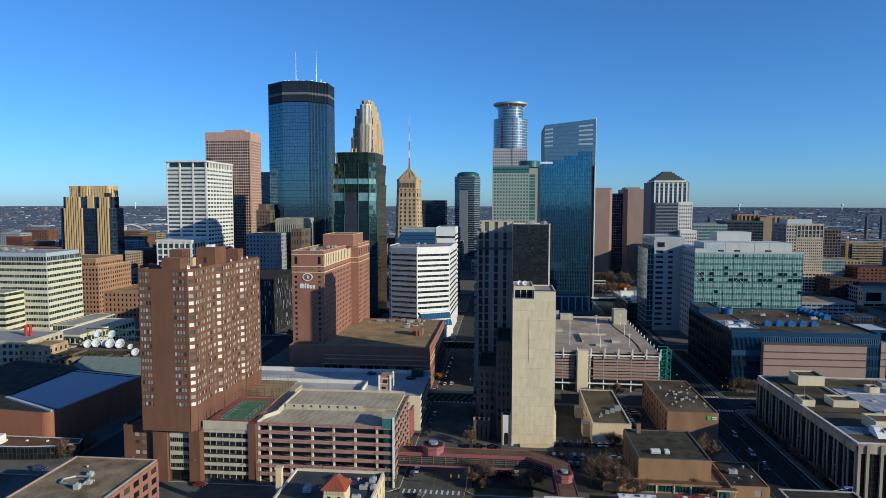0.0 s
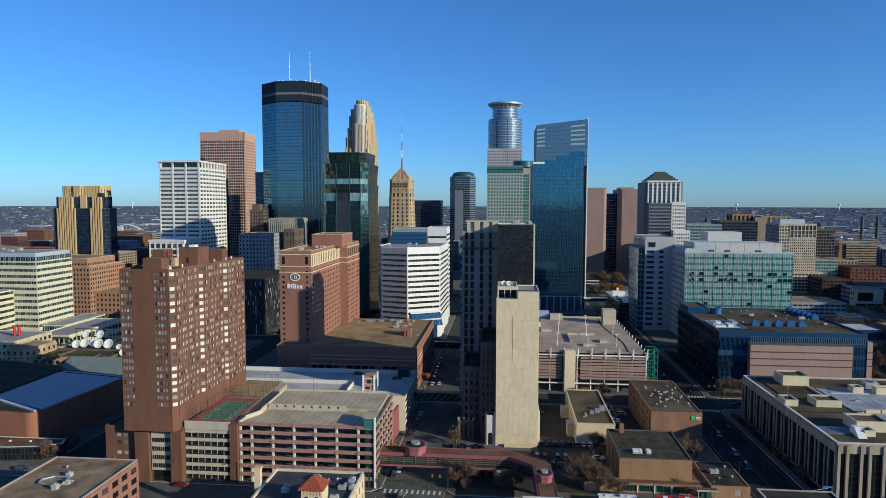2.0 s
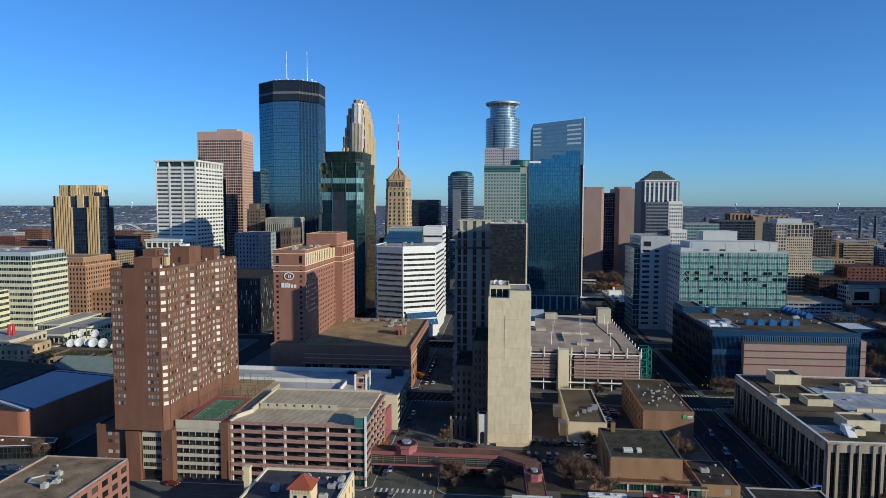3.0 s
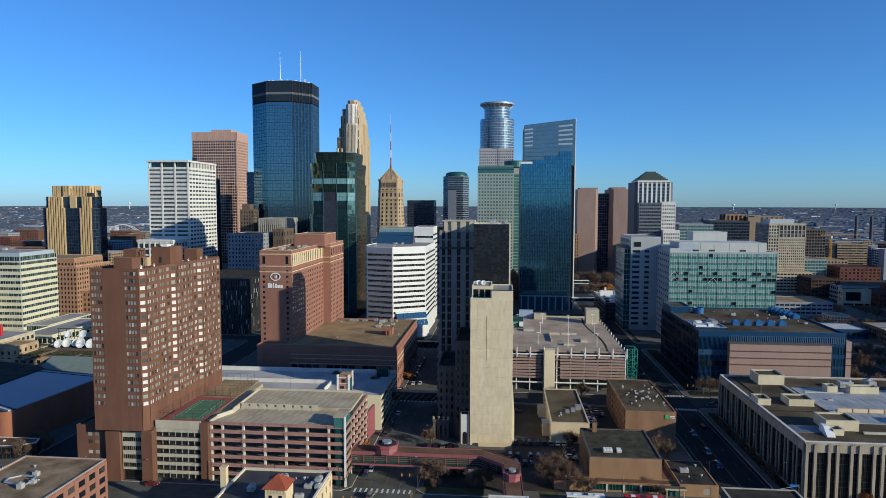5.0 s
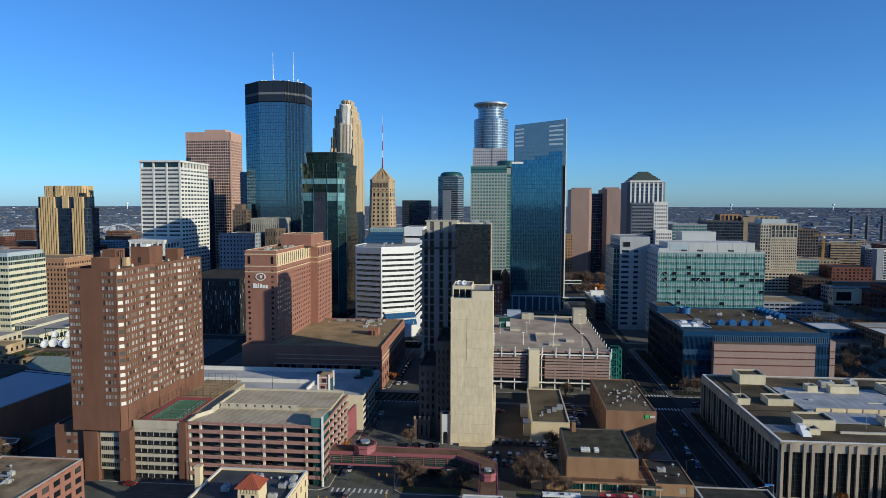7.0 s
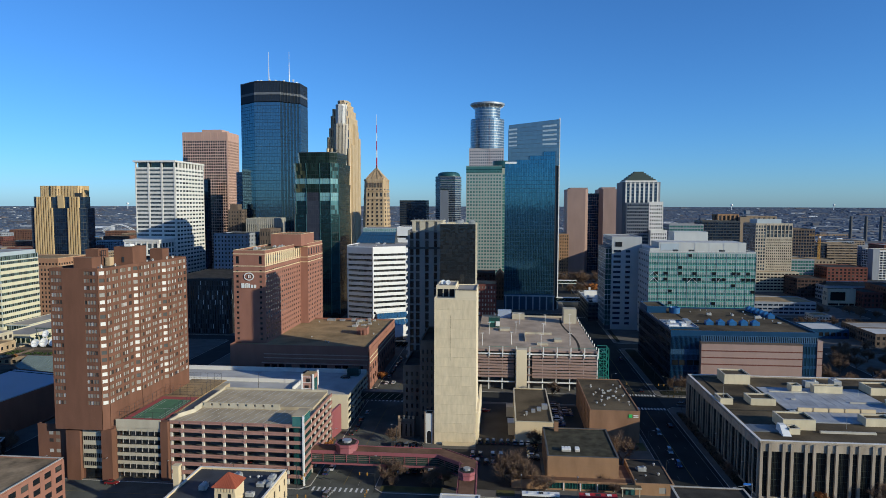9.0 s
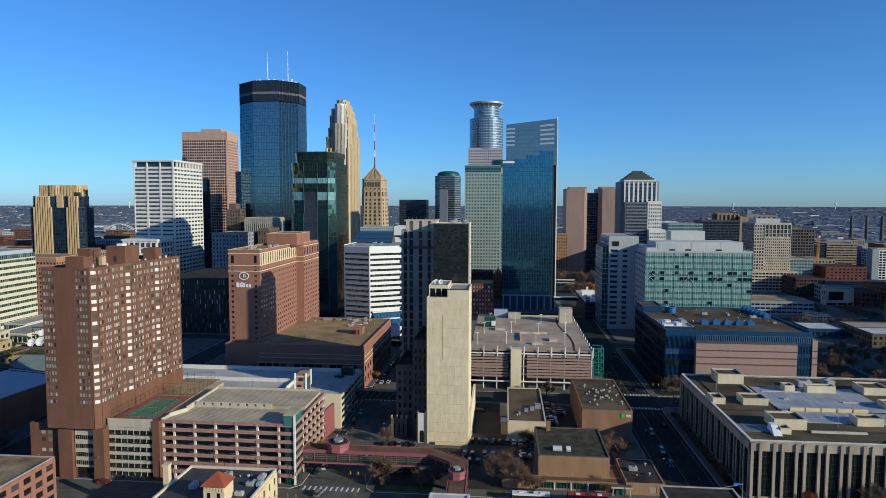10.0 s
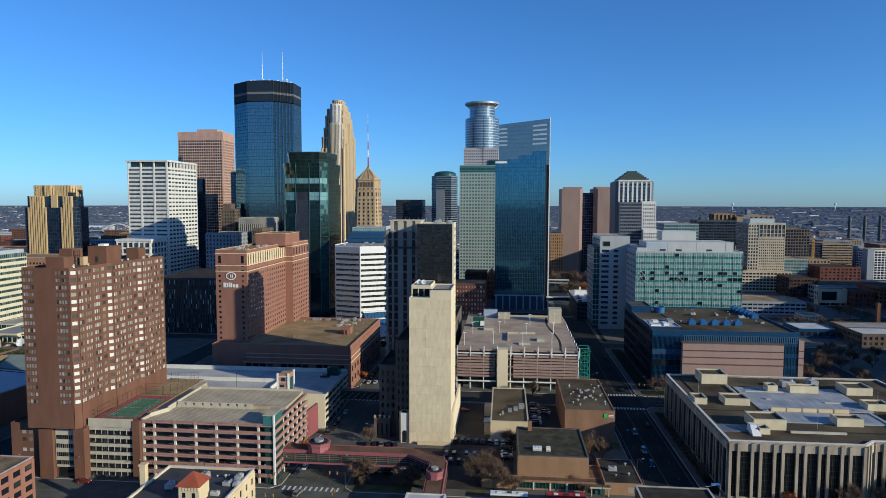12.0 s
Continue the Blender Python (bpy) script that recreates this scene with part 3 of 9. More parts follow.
def stripes(r, segs, z, w=0.12, name="bay_line", m=None):
    """Painted lines as thin strips on a deck or road, each a part of it."""
    bb = tuple(r.location)
    for (ax, ay), (bx, by) in segs:
        d = Vector((bx - ax, by - ay)).normalized()
        s = Vector((-d.y, d.x)) * w / 2
        me = Mesh(bb)
        me.add([(ax - s.x, ay - s.y, z), (bx - s.x, by - s.y, z), (bx + s.x, by + s.y, z), (ax + s.x, ay + s.y, z)], [(0, 1, 2, 3)])
        me.make(name, m or PAINT, r)


# tan garage wing under the tennis court
def court_wing():
    r = garage("garage_wing", "tan concrete garage wing with a tennis court on top", -101.4, -85.4, 207.6, 262, 7, 2.93, CONC_LIGHT, CONC_DARK, ROOF_BROWN, 3, 8, sp_h=1.15, parapet=0.7, sides_open="S")
    bb = tuple(r.location)
    p = Mesh(bb)
    p.box(-101.4, -85.4, 207.25, 207.5, 18.4, 21.4)
    p.make("blank_panel", CONC_LIGHT, r, "plain tan concrete panel")
    for i in range(6):
        for k in range(1, 7):
            p = Mesh(bb)
            p.box(-101.4 + k * 2.28, -101.25 + k * 2.28, 207.45, 207.6, i * 2.93 + 1.1, i * 2.93 + 2.93)
            p.make("post", CONC, r)
    p = Mesh(bb)
    p.box(-85.3, -82.6, 207.0, 209.6, 0, 20.9)
    p.make("brick_pier", BRICK, r)
    p = Mesh(bb)
    p.box(-85.3, -82.6, 209.6, 258, 0, 20.3)
    p.make("joint_wall", DECK, r)
    for i in range(7):
        g = Mesh(bb)
        for k in range(27):
            x = -100.8 + k * 0.575
            g.box(x, x + 0.1, 207.75, 207.85, i * 2.93 + 0.9, i * 2.93 + 2.5)
        g.box(-101.2, -85.5, 207.9, 208.0, i * 2.93 + 1.5, i * 2.93 + 1.6)
        g.make("grille", METAL_DARK, r, "dark steel bar grille")
    c = Mesh(bb)
    c.box(-100.4, -85.5, 208.6, 236.4, 20.52, 20.57)
    c.make("court_surround", COURT_RED, r)
    c = Mesh(bb)
    c.box(-98.2, -86.7, 211.2, 233.0, 20.58, 20.59)
    c.make("court", COURT_GREEN, r)
    z = 20.61
    x0, x1, y0, y1 = -97.4, -87.6, 212.0, 232.2
    stripes(r, [((x0, y0), (x1, y0)), ((x1, y0), (x1, y1)), ((x1, y1), (x0, y1)), ((x0, y1), (x0, y0)), ((x0 + 1.2, y0), (x0 + 1.2, y1)), ((x1 - 1.2, y0), (x1 - 1.2, y1)), ((x0, 222), (x1, 222))], z, 0.1, "court_line")
    return r


court_wing()
COLUMN_PALE = mat("pale_painted_column", (0.60, 0.57, 0.50), 0.8, amount=0.12)
ramp = garage("parking_ramp", "pink and tan concrete parking ramp with open decks", -82.4, -35.2, 208.2, 245, 7, 2.93, PINK, COLUMN_PALE, DECK, 6, 7, sp_h=1.25, rails=((0.1, 0.22), (0.75, 0.22)), parapet=0.65, sides_open="SE", xs=[-35.7] + [-40.9 - 7.45 * i for i in range(6)] + [-82.1], wide=0.42)

# pale ramp behind it
PALE_DECK = mat("pale_grey_parking_deck", (0.43, 0.42, 0.40), 0.85, amount=0.2, scale=0.1)
pale = garage("parking_ramp", "pale grey concrete parking ramp behind the pink one", -132, -33.5, 264, 304, 5, 2.7, CONC_LIGHT, CONC, PALE_DECK, 11, 6, sp_h=1.3, parapet=0.9, sides_open="SE")


# ---- hotel ----
def hotel():
    b = Building("hotel_tower", "rose brick hotel tower with pale stone bands and podium", -80, 365, BRICK_HOTEL, ROOF_BROWN, G_DARK, singles=200, seed=5)
    main = [(-109.2, 325.2), (-92.2, 325.2), (-92.2, 384), (-87.6, 384), (-87.6, 416), (-109.2, 416)]
    b.body(main, 0, 70.4, parapet=0.9, coping=CREAM)
    b.body(rect(-106, -87.7, 372, 398), 70.5, 77.0, parapet=0.6, coping=CREAM)
    zs = [24 + 2.75 * i for i in range(15)]
    rows = [(z, z + 1.25) for z in zs]
    e = sides(main)
    b.face(*e[0], [(1.4, 2.7), (14.0, 15.3)], rows, 0.12, 0.10, 22, 62.9)
    b.face(*e[0], [(1.4, 3.0), (13.8, 15.4)], [(64.3, 68.3)], 0.12, 0.10, 63.3, 69.2)
    b.face(*e[1], even(length(e[1]), 17, 0.42), rows, 0.12, 0.10, 22, 62.9)
    b.face(*e[1], even(length(e[1]), 17, 0.42), [(64.3, 68.3)], 0.12, 0.10, 63.3, 69.2, wall=CREAM, band_mat=BRICK_HOTEL)
    b.face(*e[3], even(length(e[3]), 9, 0.42), rows, 0.12, 0.10, 22, 62.9)
    b.face(*e[3], even(length(e[3]), 6, 0.42), [(64.3, 68.3)], 0.12, 0.10, 63.3, 69.2)
    for p, q in e[:4]:
        pv, qv = Vector(p), Vector(q)
        u = (qv - pv).normalized()
        for z, m in ((62.9, CREAM), (69.2, CREAM), (59.9, CREAM)):
            b.strip("stone_band", pv, u, Vector((u.y, -u.x)), -0.2, length((p, q)) + 0.2, 0.24, z, z + 0.42, m)
    # podium
    pod = rect(-109.0, -36.2, 318.5, 398)
    b.body(pod, 0, 22.2, parapet=0.9)
    b.body(rect(-91, -36.1, 315.5, 318.5), 0, 14.9, parapet=0.5)
    b.face((-91, 315.5), (-36.1, 315.5), [(1 + 18.5 * k + a, 1 + 18.5 * k + c) for k in range(3) for a, c in even(15, 4, 0.82)], [(3.5, 6.2), (11.2, 13.8)], 0.15, 0.12, 0.2, 14, band_mat=BRICK_DARK)
    b.face((-36.1, 318.5), (-36.1, 398), even(79.5, 12, 0.5, 2), [(3.5, 6.2), (9.0, 11.8)], 0.15, 0.12, 0.2, 21)
    b.block("stone_band", -36.1, -35.75, 318.5, 398, 14.0, 14.5, CREAM)
    for z in (16.2, 18.2):
        b.block("stone_band", -91, -36.1, 318.25, 318.49, z, z + 0.4, PINK_STONE)
    b.block("stone_band", -91, -36.1, 315.25, 315.49, 14.3, 14.7, PINK_STONE)
    for x, w, h in ((-78, 5, 1.2), (-70, 3, 0.9), (-62.5, 2, 1.6), (-58, 4, 1.1), (-52, 1.6, 2.0)):
        b.block("roof_plant", x, x + w, 392, 395, 22.3, 22.3 + h, METAL)
    b.block("flue", -47.4, -46.6, 350.6, 351.4, 22.3, 25.2, BRICK_HOTEL)
    b.block("flue", -45.6, -44.8, 350.6, 351.4, 22.3, 25.2, BRICK_HOTEL)
    b.block("stone_band", -36.1, -35.75, 318.5, 398, 16.6, 17.0, CREAM)
    b.body(rect(-50, -44, 352, 358), 22.3, 26.0, parapet=0.3)
    return b.finish()


hotel()


# ---- slab tower of tan precast, with the tower behind it ----
def tan_tower():
    b = Building("slab_tower", "windowless tan precast concrete slab tower", 13, 261, TAN, ROOF_GREY, G_DARK, seed=7)
    b.body(rect(4.8, 21.4, 250.2, 270), 0, 58.4, parapet=0.6)
    b.body(rect(13.0, 21.35, 250.3, 270), 58.5, 61.6, parapet=0.5)
    b.body(rect(5.2, 12.9, 254, 270), 58.5, 63.0, parapet=0.4)
    b.face((5.2, 254), (12.9, 254), [(0.5, 2.6), (2.9, 4.9), (5.2, 7.2)], [(58.9, 62.0)], 0.08, 0.06, 58.6, 63.0, pane=G_SHADE)
    b.block("coping", 12.9, 21.5, 250.1, 250.6, 62.1, 62.35, METAL_DARK)
    r = b.finish()
    n, m = 6, 15
    data = None
    for i in range(n):
        for j in range(m):
            x0, z0 = 4.82 + i * 2.76, 1.2 + j * 3.8
            if data is None:
                q = Mesh()
                q.box(0, 2.725, -0.09, 0, 0, 3.76)
                data = bpy.data.meshes.new("panel")
                data.from_pydata(q.v, [], q.f)
                data.materials.append(TANPANEL)
            ob = new("panel", data)
            ob.parent = r
            ob.location = (x0 - 13, 250.2 - 261, z0)
    for nm, x0, x1, y0, y1, z0, z1, m in (("slot", 11.12, 11.2, 250.06, 250.1, 34.0, 52.0, BROWN_STONE), ("base_wall", 8.2, 21.2, 248.9, 249.3, 0.1, 1.6, CREAM), ("side_wall", 21.45, 22.3, 252, 292, 0, 13, TAN)):
        q = Mesh((13, 261, 0))
        q.box(x0, x1, y0, y1, z0, z1)
        q.make(nm, m, r)
    return r


tan_tower()


BAND_GREY = mat("dull_grey_spandrel", (0.19, 0.19, 0.19), 0.7, amount=0.15)


def black_glass_tower():
    b = Building("residential_tower", "black mirror-glass residential tower with grey concrete piers", 6, 290, TAN, ROOF_GREY, G_BLACK, seed=8)
    b.body(rect(4.9, 19.9, 273.15, 292), 0, 86.6, parapet=0.8)
    b.block("black_backing", 4.95, 19.85, 273.0, 273.14, 40, 87.3, METAL_DARK)
    b.face((4.9, 273), (19.9, 273), even(15.0, 12, 0.99), floors(40, 86.9, 27, 0.0, 0.985), 0.0, 0.0, 40, 86.9)
    b.face((19.9, 273), (19.9, 292), even(19, 4, 0.25), floors(4, 86, 26, 0.3, 0.8), 0.0, 0.0)
    b.block("corner_trim", 19.9, 20.5, 272.9, 273.6, 0, 87.6, TAN)
    b.body(rect(-10.9, 4.8, 286, 300), 0, 83.4, wall=PIERS, parapet=0.6)
    wins = [(1.0, 2.6), (3.6, 5.3), (7.8, 9.4), (11.8, 13.2)]
    b.face((-10.9, 286), (4.8, 286), wins, floors(3.0, 83.2, 22, 0.17, 0.95), 0.7, 0.12, 1, 83.4, wall=PIERS, band_mat=BAND_GREY, pane=G_DARK)
    b.block("dark_band", -10.6, 4.7, 285.1, 285.29, 75.6, 76.6, METAL_DARK)
    for x in (-6.4, -2.2, 2.0):
        b.block("wall_light", x, x + 0.4, 285.0, 285.29, 78.0, 78.6, METAL_DARK)
    # set-back top storey with pale panels and a thin roof
    b.body(rect(-8.6, 4.7, 287, 299), 83.5, 87.6, wall=CONC, parapet=0.3)
    b.block("roof_slab", -9.6, 4.85, 285.6, 299.5, 87.95, 88.4, CONC_LIGHT)
    for x0, x1 in ((-8.9, -7.4), (-5.6, -3.1), (-1.6, 0.9), (2.3, 4.7)):
        b.block("top_panel", x0, x1, 285.6, 287, 83.5, 87.9, CONC_LIGHT)
    for i in range(15):
        b.block("railing_post", -8 + i * 1.9, -7.92 + i * 1.9, 286.5, 286.58, 88.4 if i < 7 else 87.5, 89.6, METAL)
    # balconies on the street side
    for j in range(22):
        b.block("balcony", -12.2, -10.92, 288, 298.5, 4.0 + 3.6 * j, 4.0 + 3.6 * j + 1.1, PIERS)
    return b.finish()


black_glass_tower()


def gothic_building():
    b = Building("stone_building", "dark gothic stone building with stepped tower", -2, 270, BROWN_STONE, ROOF_DARK, G_DARK, seed=9, singles=80)
    b.body(rect(-1.5, 4.6, 255, 285), 0, 40, parapet=0.8)
    b.face((-1.5, 255), (4.6, 255), even(6.1, 3, 0.4, 0.4), floors(8, 38, 9, 0.2, 0.75), 0.25, 0.1, 6, 40)
    b.body(rect(-8.8, -1.5, 258, 285), 0, 29, parapet=0.8)
    b.face((-8.8, 258), (-1.5, 258), even(7.3, 3, 0.4, 0.4), floors(8, 28, 6, 0.2, 0.75), 0.25, 0.1, 6, 29)
    b.body(rect(-10.5, -4, 255.6, 258), 0, 7.2, parapet=0)
    b.face((-10.5, 255.6), (-4, 255.6), even(6.5, 3, 0.35, 0.4), [(1.0, 6.0)], 0.3, 0.1, 0.2, 7)
    b.body(rect(-10.6, -3.9, 255.3, 258.1), 7.2, 8.0, wall=BROWN_STONE, parapet=0.3)
    # paler stone on the merlons stands in for sun on the top
    for x in (-10.6, -8.6, -6.6, -4.7):
        b.block("merlon", x, x + 0.8, 255.3, 256.0, 8.0, 9.4, FOSHAY)
    b.body(rect(1.0, 4.5, 250.6, 255), 0, 12, wall=WHITE_STONE, parapet=0.3)
    b.face((1.0, 250.6), (4.5, 250.6), [(0.9, 2.6)], [(0.3, 4.4)], 0, 0)
    q = Mesh(b.b)
    q.add([(1.9 + 0.85 + 0.85 * math.cos(math.pi * i / 10), 250.57, 4.4 + 0.85 * math.sin(math.pi * i / 10)) for i in range(11)], [tuple(range(11))])
    q.make("arch_window", G_DARK, b.root)
    b.block("pilaster", 0.8, 1.3, 250.3, 250.6, 0, 13.2, BROWN_STONE)
    b.block("pilaster", 4.1, 4.6, 250.3, 250.6, 0, 13.2, BROWN_STONE)
    return b.finish()


gothic_building()


def box(name, label, x0, x1, y0, y1, z, wall, roof=ROOF_BROWN, pane=G_DARK, nf=0, ns=0, ne=0, share=0.6, low=0.28, high=0.82, z0=0.5, pier=0.2, band=0.14, seed=1, singles=0, parapet=0.8, coping=None, faces="SEW", wall2=None, top=0.6, category="building", joined=False):
    """A plain building with a grid of windows on the sides that can be seen."""
    b = Building(name, label, (x0 + x1) / 2, (y0 + y1) / 2, wall, roof, pane, singles=singles, seed=seed, category=category, joined=joined)
    poly = rect(x0, x1, y0, y1)
    b.body(poly, 0, z, parapet=parapet, coping=coping)
    e = sides(poly)
    if nf:
        rows = floors(z0, z - top, nf, low, high)
        for s, k, n in (("S", 0, ns), ("E", 1, ne), ("W", 3, ne)):
            if s in faces and n:
                b.face(*e[k], even(length(e[k]), n, share), rows, pier, band, 0.1, z, band_mat=wall2, close=pier)
    return b


# ---- middle distance, right of the street ----
def right_garage():
    r = garage("parking_garage", "rose-grey parking garage with striped panels and white columns", 17.6, 80.2, 329, 430, 5, 4.1, PINK_PANEL, METAL_WHITE, DECK_ROSE, 9, 10, sp_h=0.5, parapet=0.5, sides_open="S")
    bb = tuple(r.location)
    for x0, x1 in ((18, 37.5), (47, 79.4)):
        for i in range(8):
            me = Mesh(bb)
            me.box(x0, x1, 328.6, 328.95, 6.6 + i * 1.5, 7.6 + i * 1.5)
            me.make("louvre_panel", PINK_PANEL, r)
    me = Mesh(bb)
    me.box(38.8, 44.2, 326.5, 331.5, 0, 21.5)
    me.make("stair_tower", TAN, r)
    return r


right_garage()


def small_building():
    b = box("low_building", "low cream brick building with flat brown roof", 37.0, 52.2, 255.5, 302.5, 8.2, CREAM, ROOF_UMBER, parapet=0.4, coping=CONC_LIGHT)
    b.face((37.0, 302.5), (37.0, 255.5), even(47, 9, 0.35, 1), [(1.5, 3.2), (5.0, 6.6)], 0.05, 0.04, 0.2, 8)
    b.block("lean_to", 33.6, 36.95, 286, 291, 0.15, 4.8, CONC, "grey metal lean-to shed")
    b.block("stair_shed", 34.2, 36.95, 263, 268.5, 0.15, 5.2, CREAM)
    b.block("shed_roof", 34.0, 36.95, 262.8, 268.7, 5.2, 5.5, METAL)
    for i, (x, y, w, h) in enumerate(((44, 268, 1.6, 1.2), (46.4, 270, 1.8, 1.4), (48.6, 272.5, 2.4, 1.9), (41.5, 266, 0.8, 1.0))):
        b.block("roof_plant", x, x + w, y, y + w, 8.33, 8.33 + h, METAL)
    return b.finish()


small_building()


def brick_inn():
    b = box("brick_hotel", "plain orange-brown brick hotel wing with flat roof", 67.0, 86.6, 259, 306, 12.8, BRICK_RUST, ROOF_UMBER, parapet=0.4, nf=4, ns=0, ne=10, share=0.35, faces="W")
    r = b.finish()
    me = Mesh(tuple(r.location))
    me.box(82.2, 83.6, 258.8, 258.95, 10.4, 11.8, 0)
    for i in range(2):
        me.box(84.0, 86.0, 258.8, 258.95, 11.2 - i * 0.6, 11.5 - i * 0.6, 1)
    me.make("sign", [mat("green_sign", (0.05, 0.45, 0.10), 0.5), METAL_WHITE], r, "green square sign with pale lettering bars")
    return r


brick_inn()


ROOF_MOSSY = mat("mossy_tar_roof", (0.062, 0.058, 0.040), 0.95, amount=0.4, scale=0.3)
ROOF_RUST = mat("rusty_brown_gravel_roof", (0.17, 0.095, 0.06), 0.95, amount=0.3, scale=0.2)


def brick_shop():
    b = box("brick_hall", "tan brick hall with flat dark roof and chimney", 47.3, 71.0, 217, 245, 10.0, BRICK_TAN, ROOF_MOSSY, parapet=0.25, coping=CONC_DARK)
    b.body(rect(51.4, 52.9, 241.4, 243), 10.1, 13.8, wall=BRICK_RUST, parapet=0)
    b.face((47.3, 245), (47.3, 217), even(28, 9, 0.62, 0.5), [(0.6, 8.6)], 0.25, 0.2, 0.1, 10, pane=BRICK_TAN)
    # courses of raised brick on the street front
    for j in range(24):
        b.block("brick_course", 47.32, 70.98, 216.93, 217.0, 3.3 + 0.27 * j, 3.3 + 0.27 * j + 0.2, BRICK_TAN)
    b.body(rect(75.6, 88.0, 212, 232.5), 0, 3.8, roof=ROOF_DARK, parapet=0.3)
    b.face((75.6, 212), (88.0, 212), [(7.6, 9.8)], [(0.9, 2.9)], 0.12, 0.1, 0.1, 3.8, pane=G_BLIND)
    b.body(rect(35, 75.5, 213.2, 216.9), 0, 3.1, roof=ROOF_RUST, parapet=0.2)
    b.body(rect(71.2, 75.5, 217, 228), 0, 3.1, roof=ROOF_RUST, parapet=0.2)
    b.face((46.6, 213.2), (69.2, 213.2), even(22.6, 4, 0.86, 0.4), [(0.7, 2.7)], 0.2, 0.12, 0.1, 3.1, pane=G_TEAL_DARK)
    for i in range(5):
        x = 46.6 + i * 5.55
        b.block("white_post", x, x + 0.4, 212.85, 213.05, 0.1, 2.8, WHITE_STONE)
    for i in range(20):
        x = 47.6 + i * 1.09
        b.block("window_bar", x, x + 0.08, 212.98, 213.08, 0.7, 2.7, GREEN_STEEL)
    b.block("canopy", 70.6, 77.2, 209.8, 212.0, 3.0, 3.4, ROOF_UMBER, "brown flat entrance canopy")
    b.block("canopy_edge", 70.5, 77.3, 209.7, 209.79, 2.9, 3.45, CONC_LIGHT)
    for x in (71.0, 76.5):
        b.block("canopy_post", x, x + 0.3, 210.0, 210.3, 0.1, 3.0, CONC_LIGHT)
    b.block("entrance", 72.4, 75.4, 211.6, 211.99, 0.1, 2.9, G_TEAL, "teal glazed entrance")
    for x0, x1 in ((52.4, 55.6), (57.0, 58.6)):
        b.block("skylight_curb", x0, x1, 221.6, 223.8, 10.13, 10.8, CONC)
        for k in range(3 if x1 - x0 > 2 else 1):
            w = (x1 - x0) / (3 if x1 - x0 > 2 else 1)
            b.block("skylight", x0 + k * w + 0.08, x0 + (k + 1) * w - 0.08, 221.5, 223.7, 10.8, 11.3, METAL_WHITE, "white skylight dome")
    return b.finish()


brick_shop()


CIVIC = mat("weathered_tan_limestone", (0.37, 0.312, 0.242), 0.85, amount=0.25, scale=0.3)
COPING_PALE = mat("pale_roof_coping", (0.50, 0.46, 0.37), 0.7, amount=0.15)


FRAME_GREEN = mat("dark_green_window_frame", (0.035, 0.045, 0.035), 0.5, 0.2, amount=0.1)


def column_building():
    b = Building("civic_building", "pale stone civic building with tall piers and dark glass", 150, 250, CIVIC, ROOF_UMBER, G_SHADE, seed=12, singles=200)
    poly = [(115.2, 214), (157.5, 214), (162, 218), (205, 218), (205, 296), (115.2, 296)]
    b.body(poly, 0, 18.4, parapet=0.7, thick=0.7, coping=WHITE_STONE)
    e = sides(poly)
    rows = [(0.6, 15.8)]

    def bays(L):
        """Narrow and wide bays by turns between slender piers."""
        n = max(1, round((L - 0.9) / 6.5))
        k = (L - 0.9) / (n * 6.5)
        return [(0.9 + k * (6.5 * i + a), 0.9 + k * (6.5 * i + c)) for i in range(n) for a, c in ((0, 1.6), (2.45, 5.65))]

    for k, d in ((0, 0.8), (1, 0.8), (2, 0.8), (5, 0.45)):
        wins = bays(length(e[k]))
        if k == 5:
            wins = [(a - 0.15, c + 0.15) for a, c in wins]
        b.face(*e[k], wins, rows, d, 0.35, 0.1, 18.5)
        p = Vector(e[k][0])
        u = (Vector(e[k][1]) - p).normalized()
        for a, c in wins:
            for j in range(1, 8):
                b.walls.slab(p, u, (u.y, -u.x), a, c, 0.03, 0.10, 0.6 + 1.9 * j, 0.68 + 1.9 * j, b.mi(FRAME_GREEN))
            for s in ((a + c) / 2,) if c - a < 2 else (a + (c - a) / 3, a + (c - a) * 2 / 3):
                b.walls.slab(p, u, (u.y, -u.x), s - 0.04, s + 0.04, 0.03, 0.12, 0.6, 15.8, b.mi(FRAME_GREEN))
    return b.finish()


column_building()


BLUE_PANEL_SHADE = mat("shaded_blue_metal_panel", (0.008, 0.018, 0.034), 0.4, 0.2, amount=0.1)
BLUE_FIN = mat("pale_blue_metal_fin", (0.05, 0.125, 0.22), 0.45, 0.2, amount=0.06)


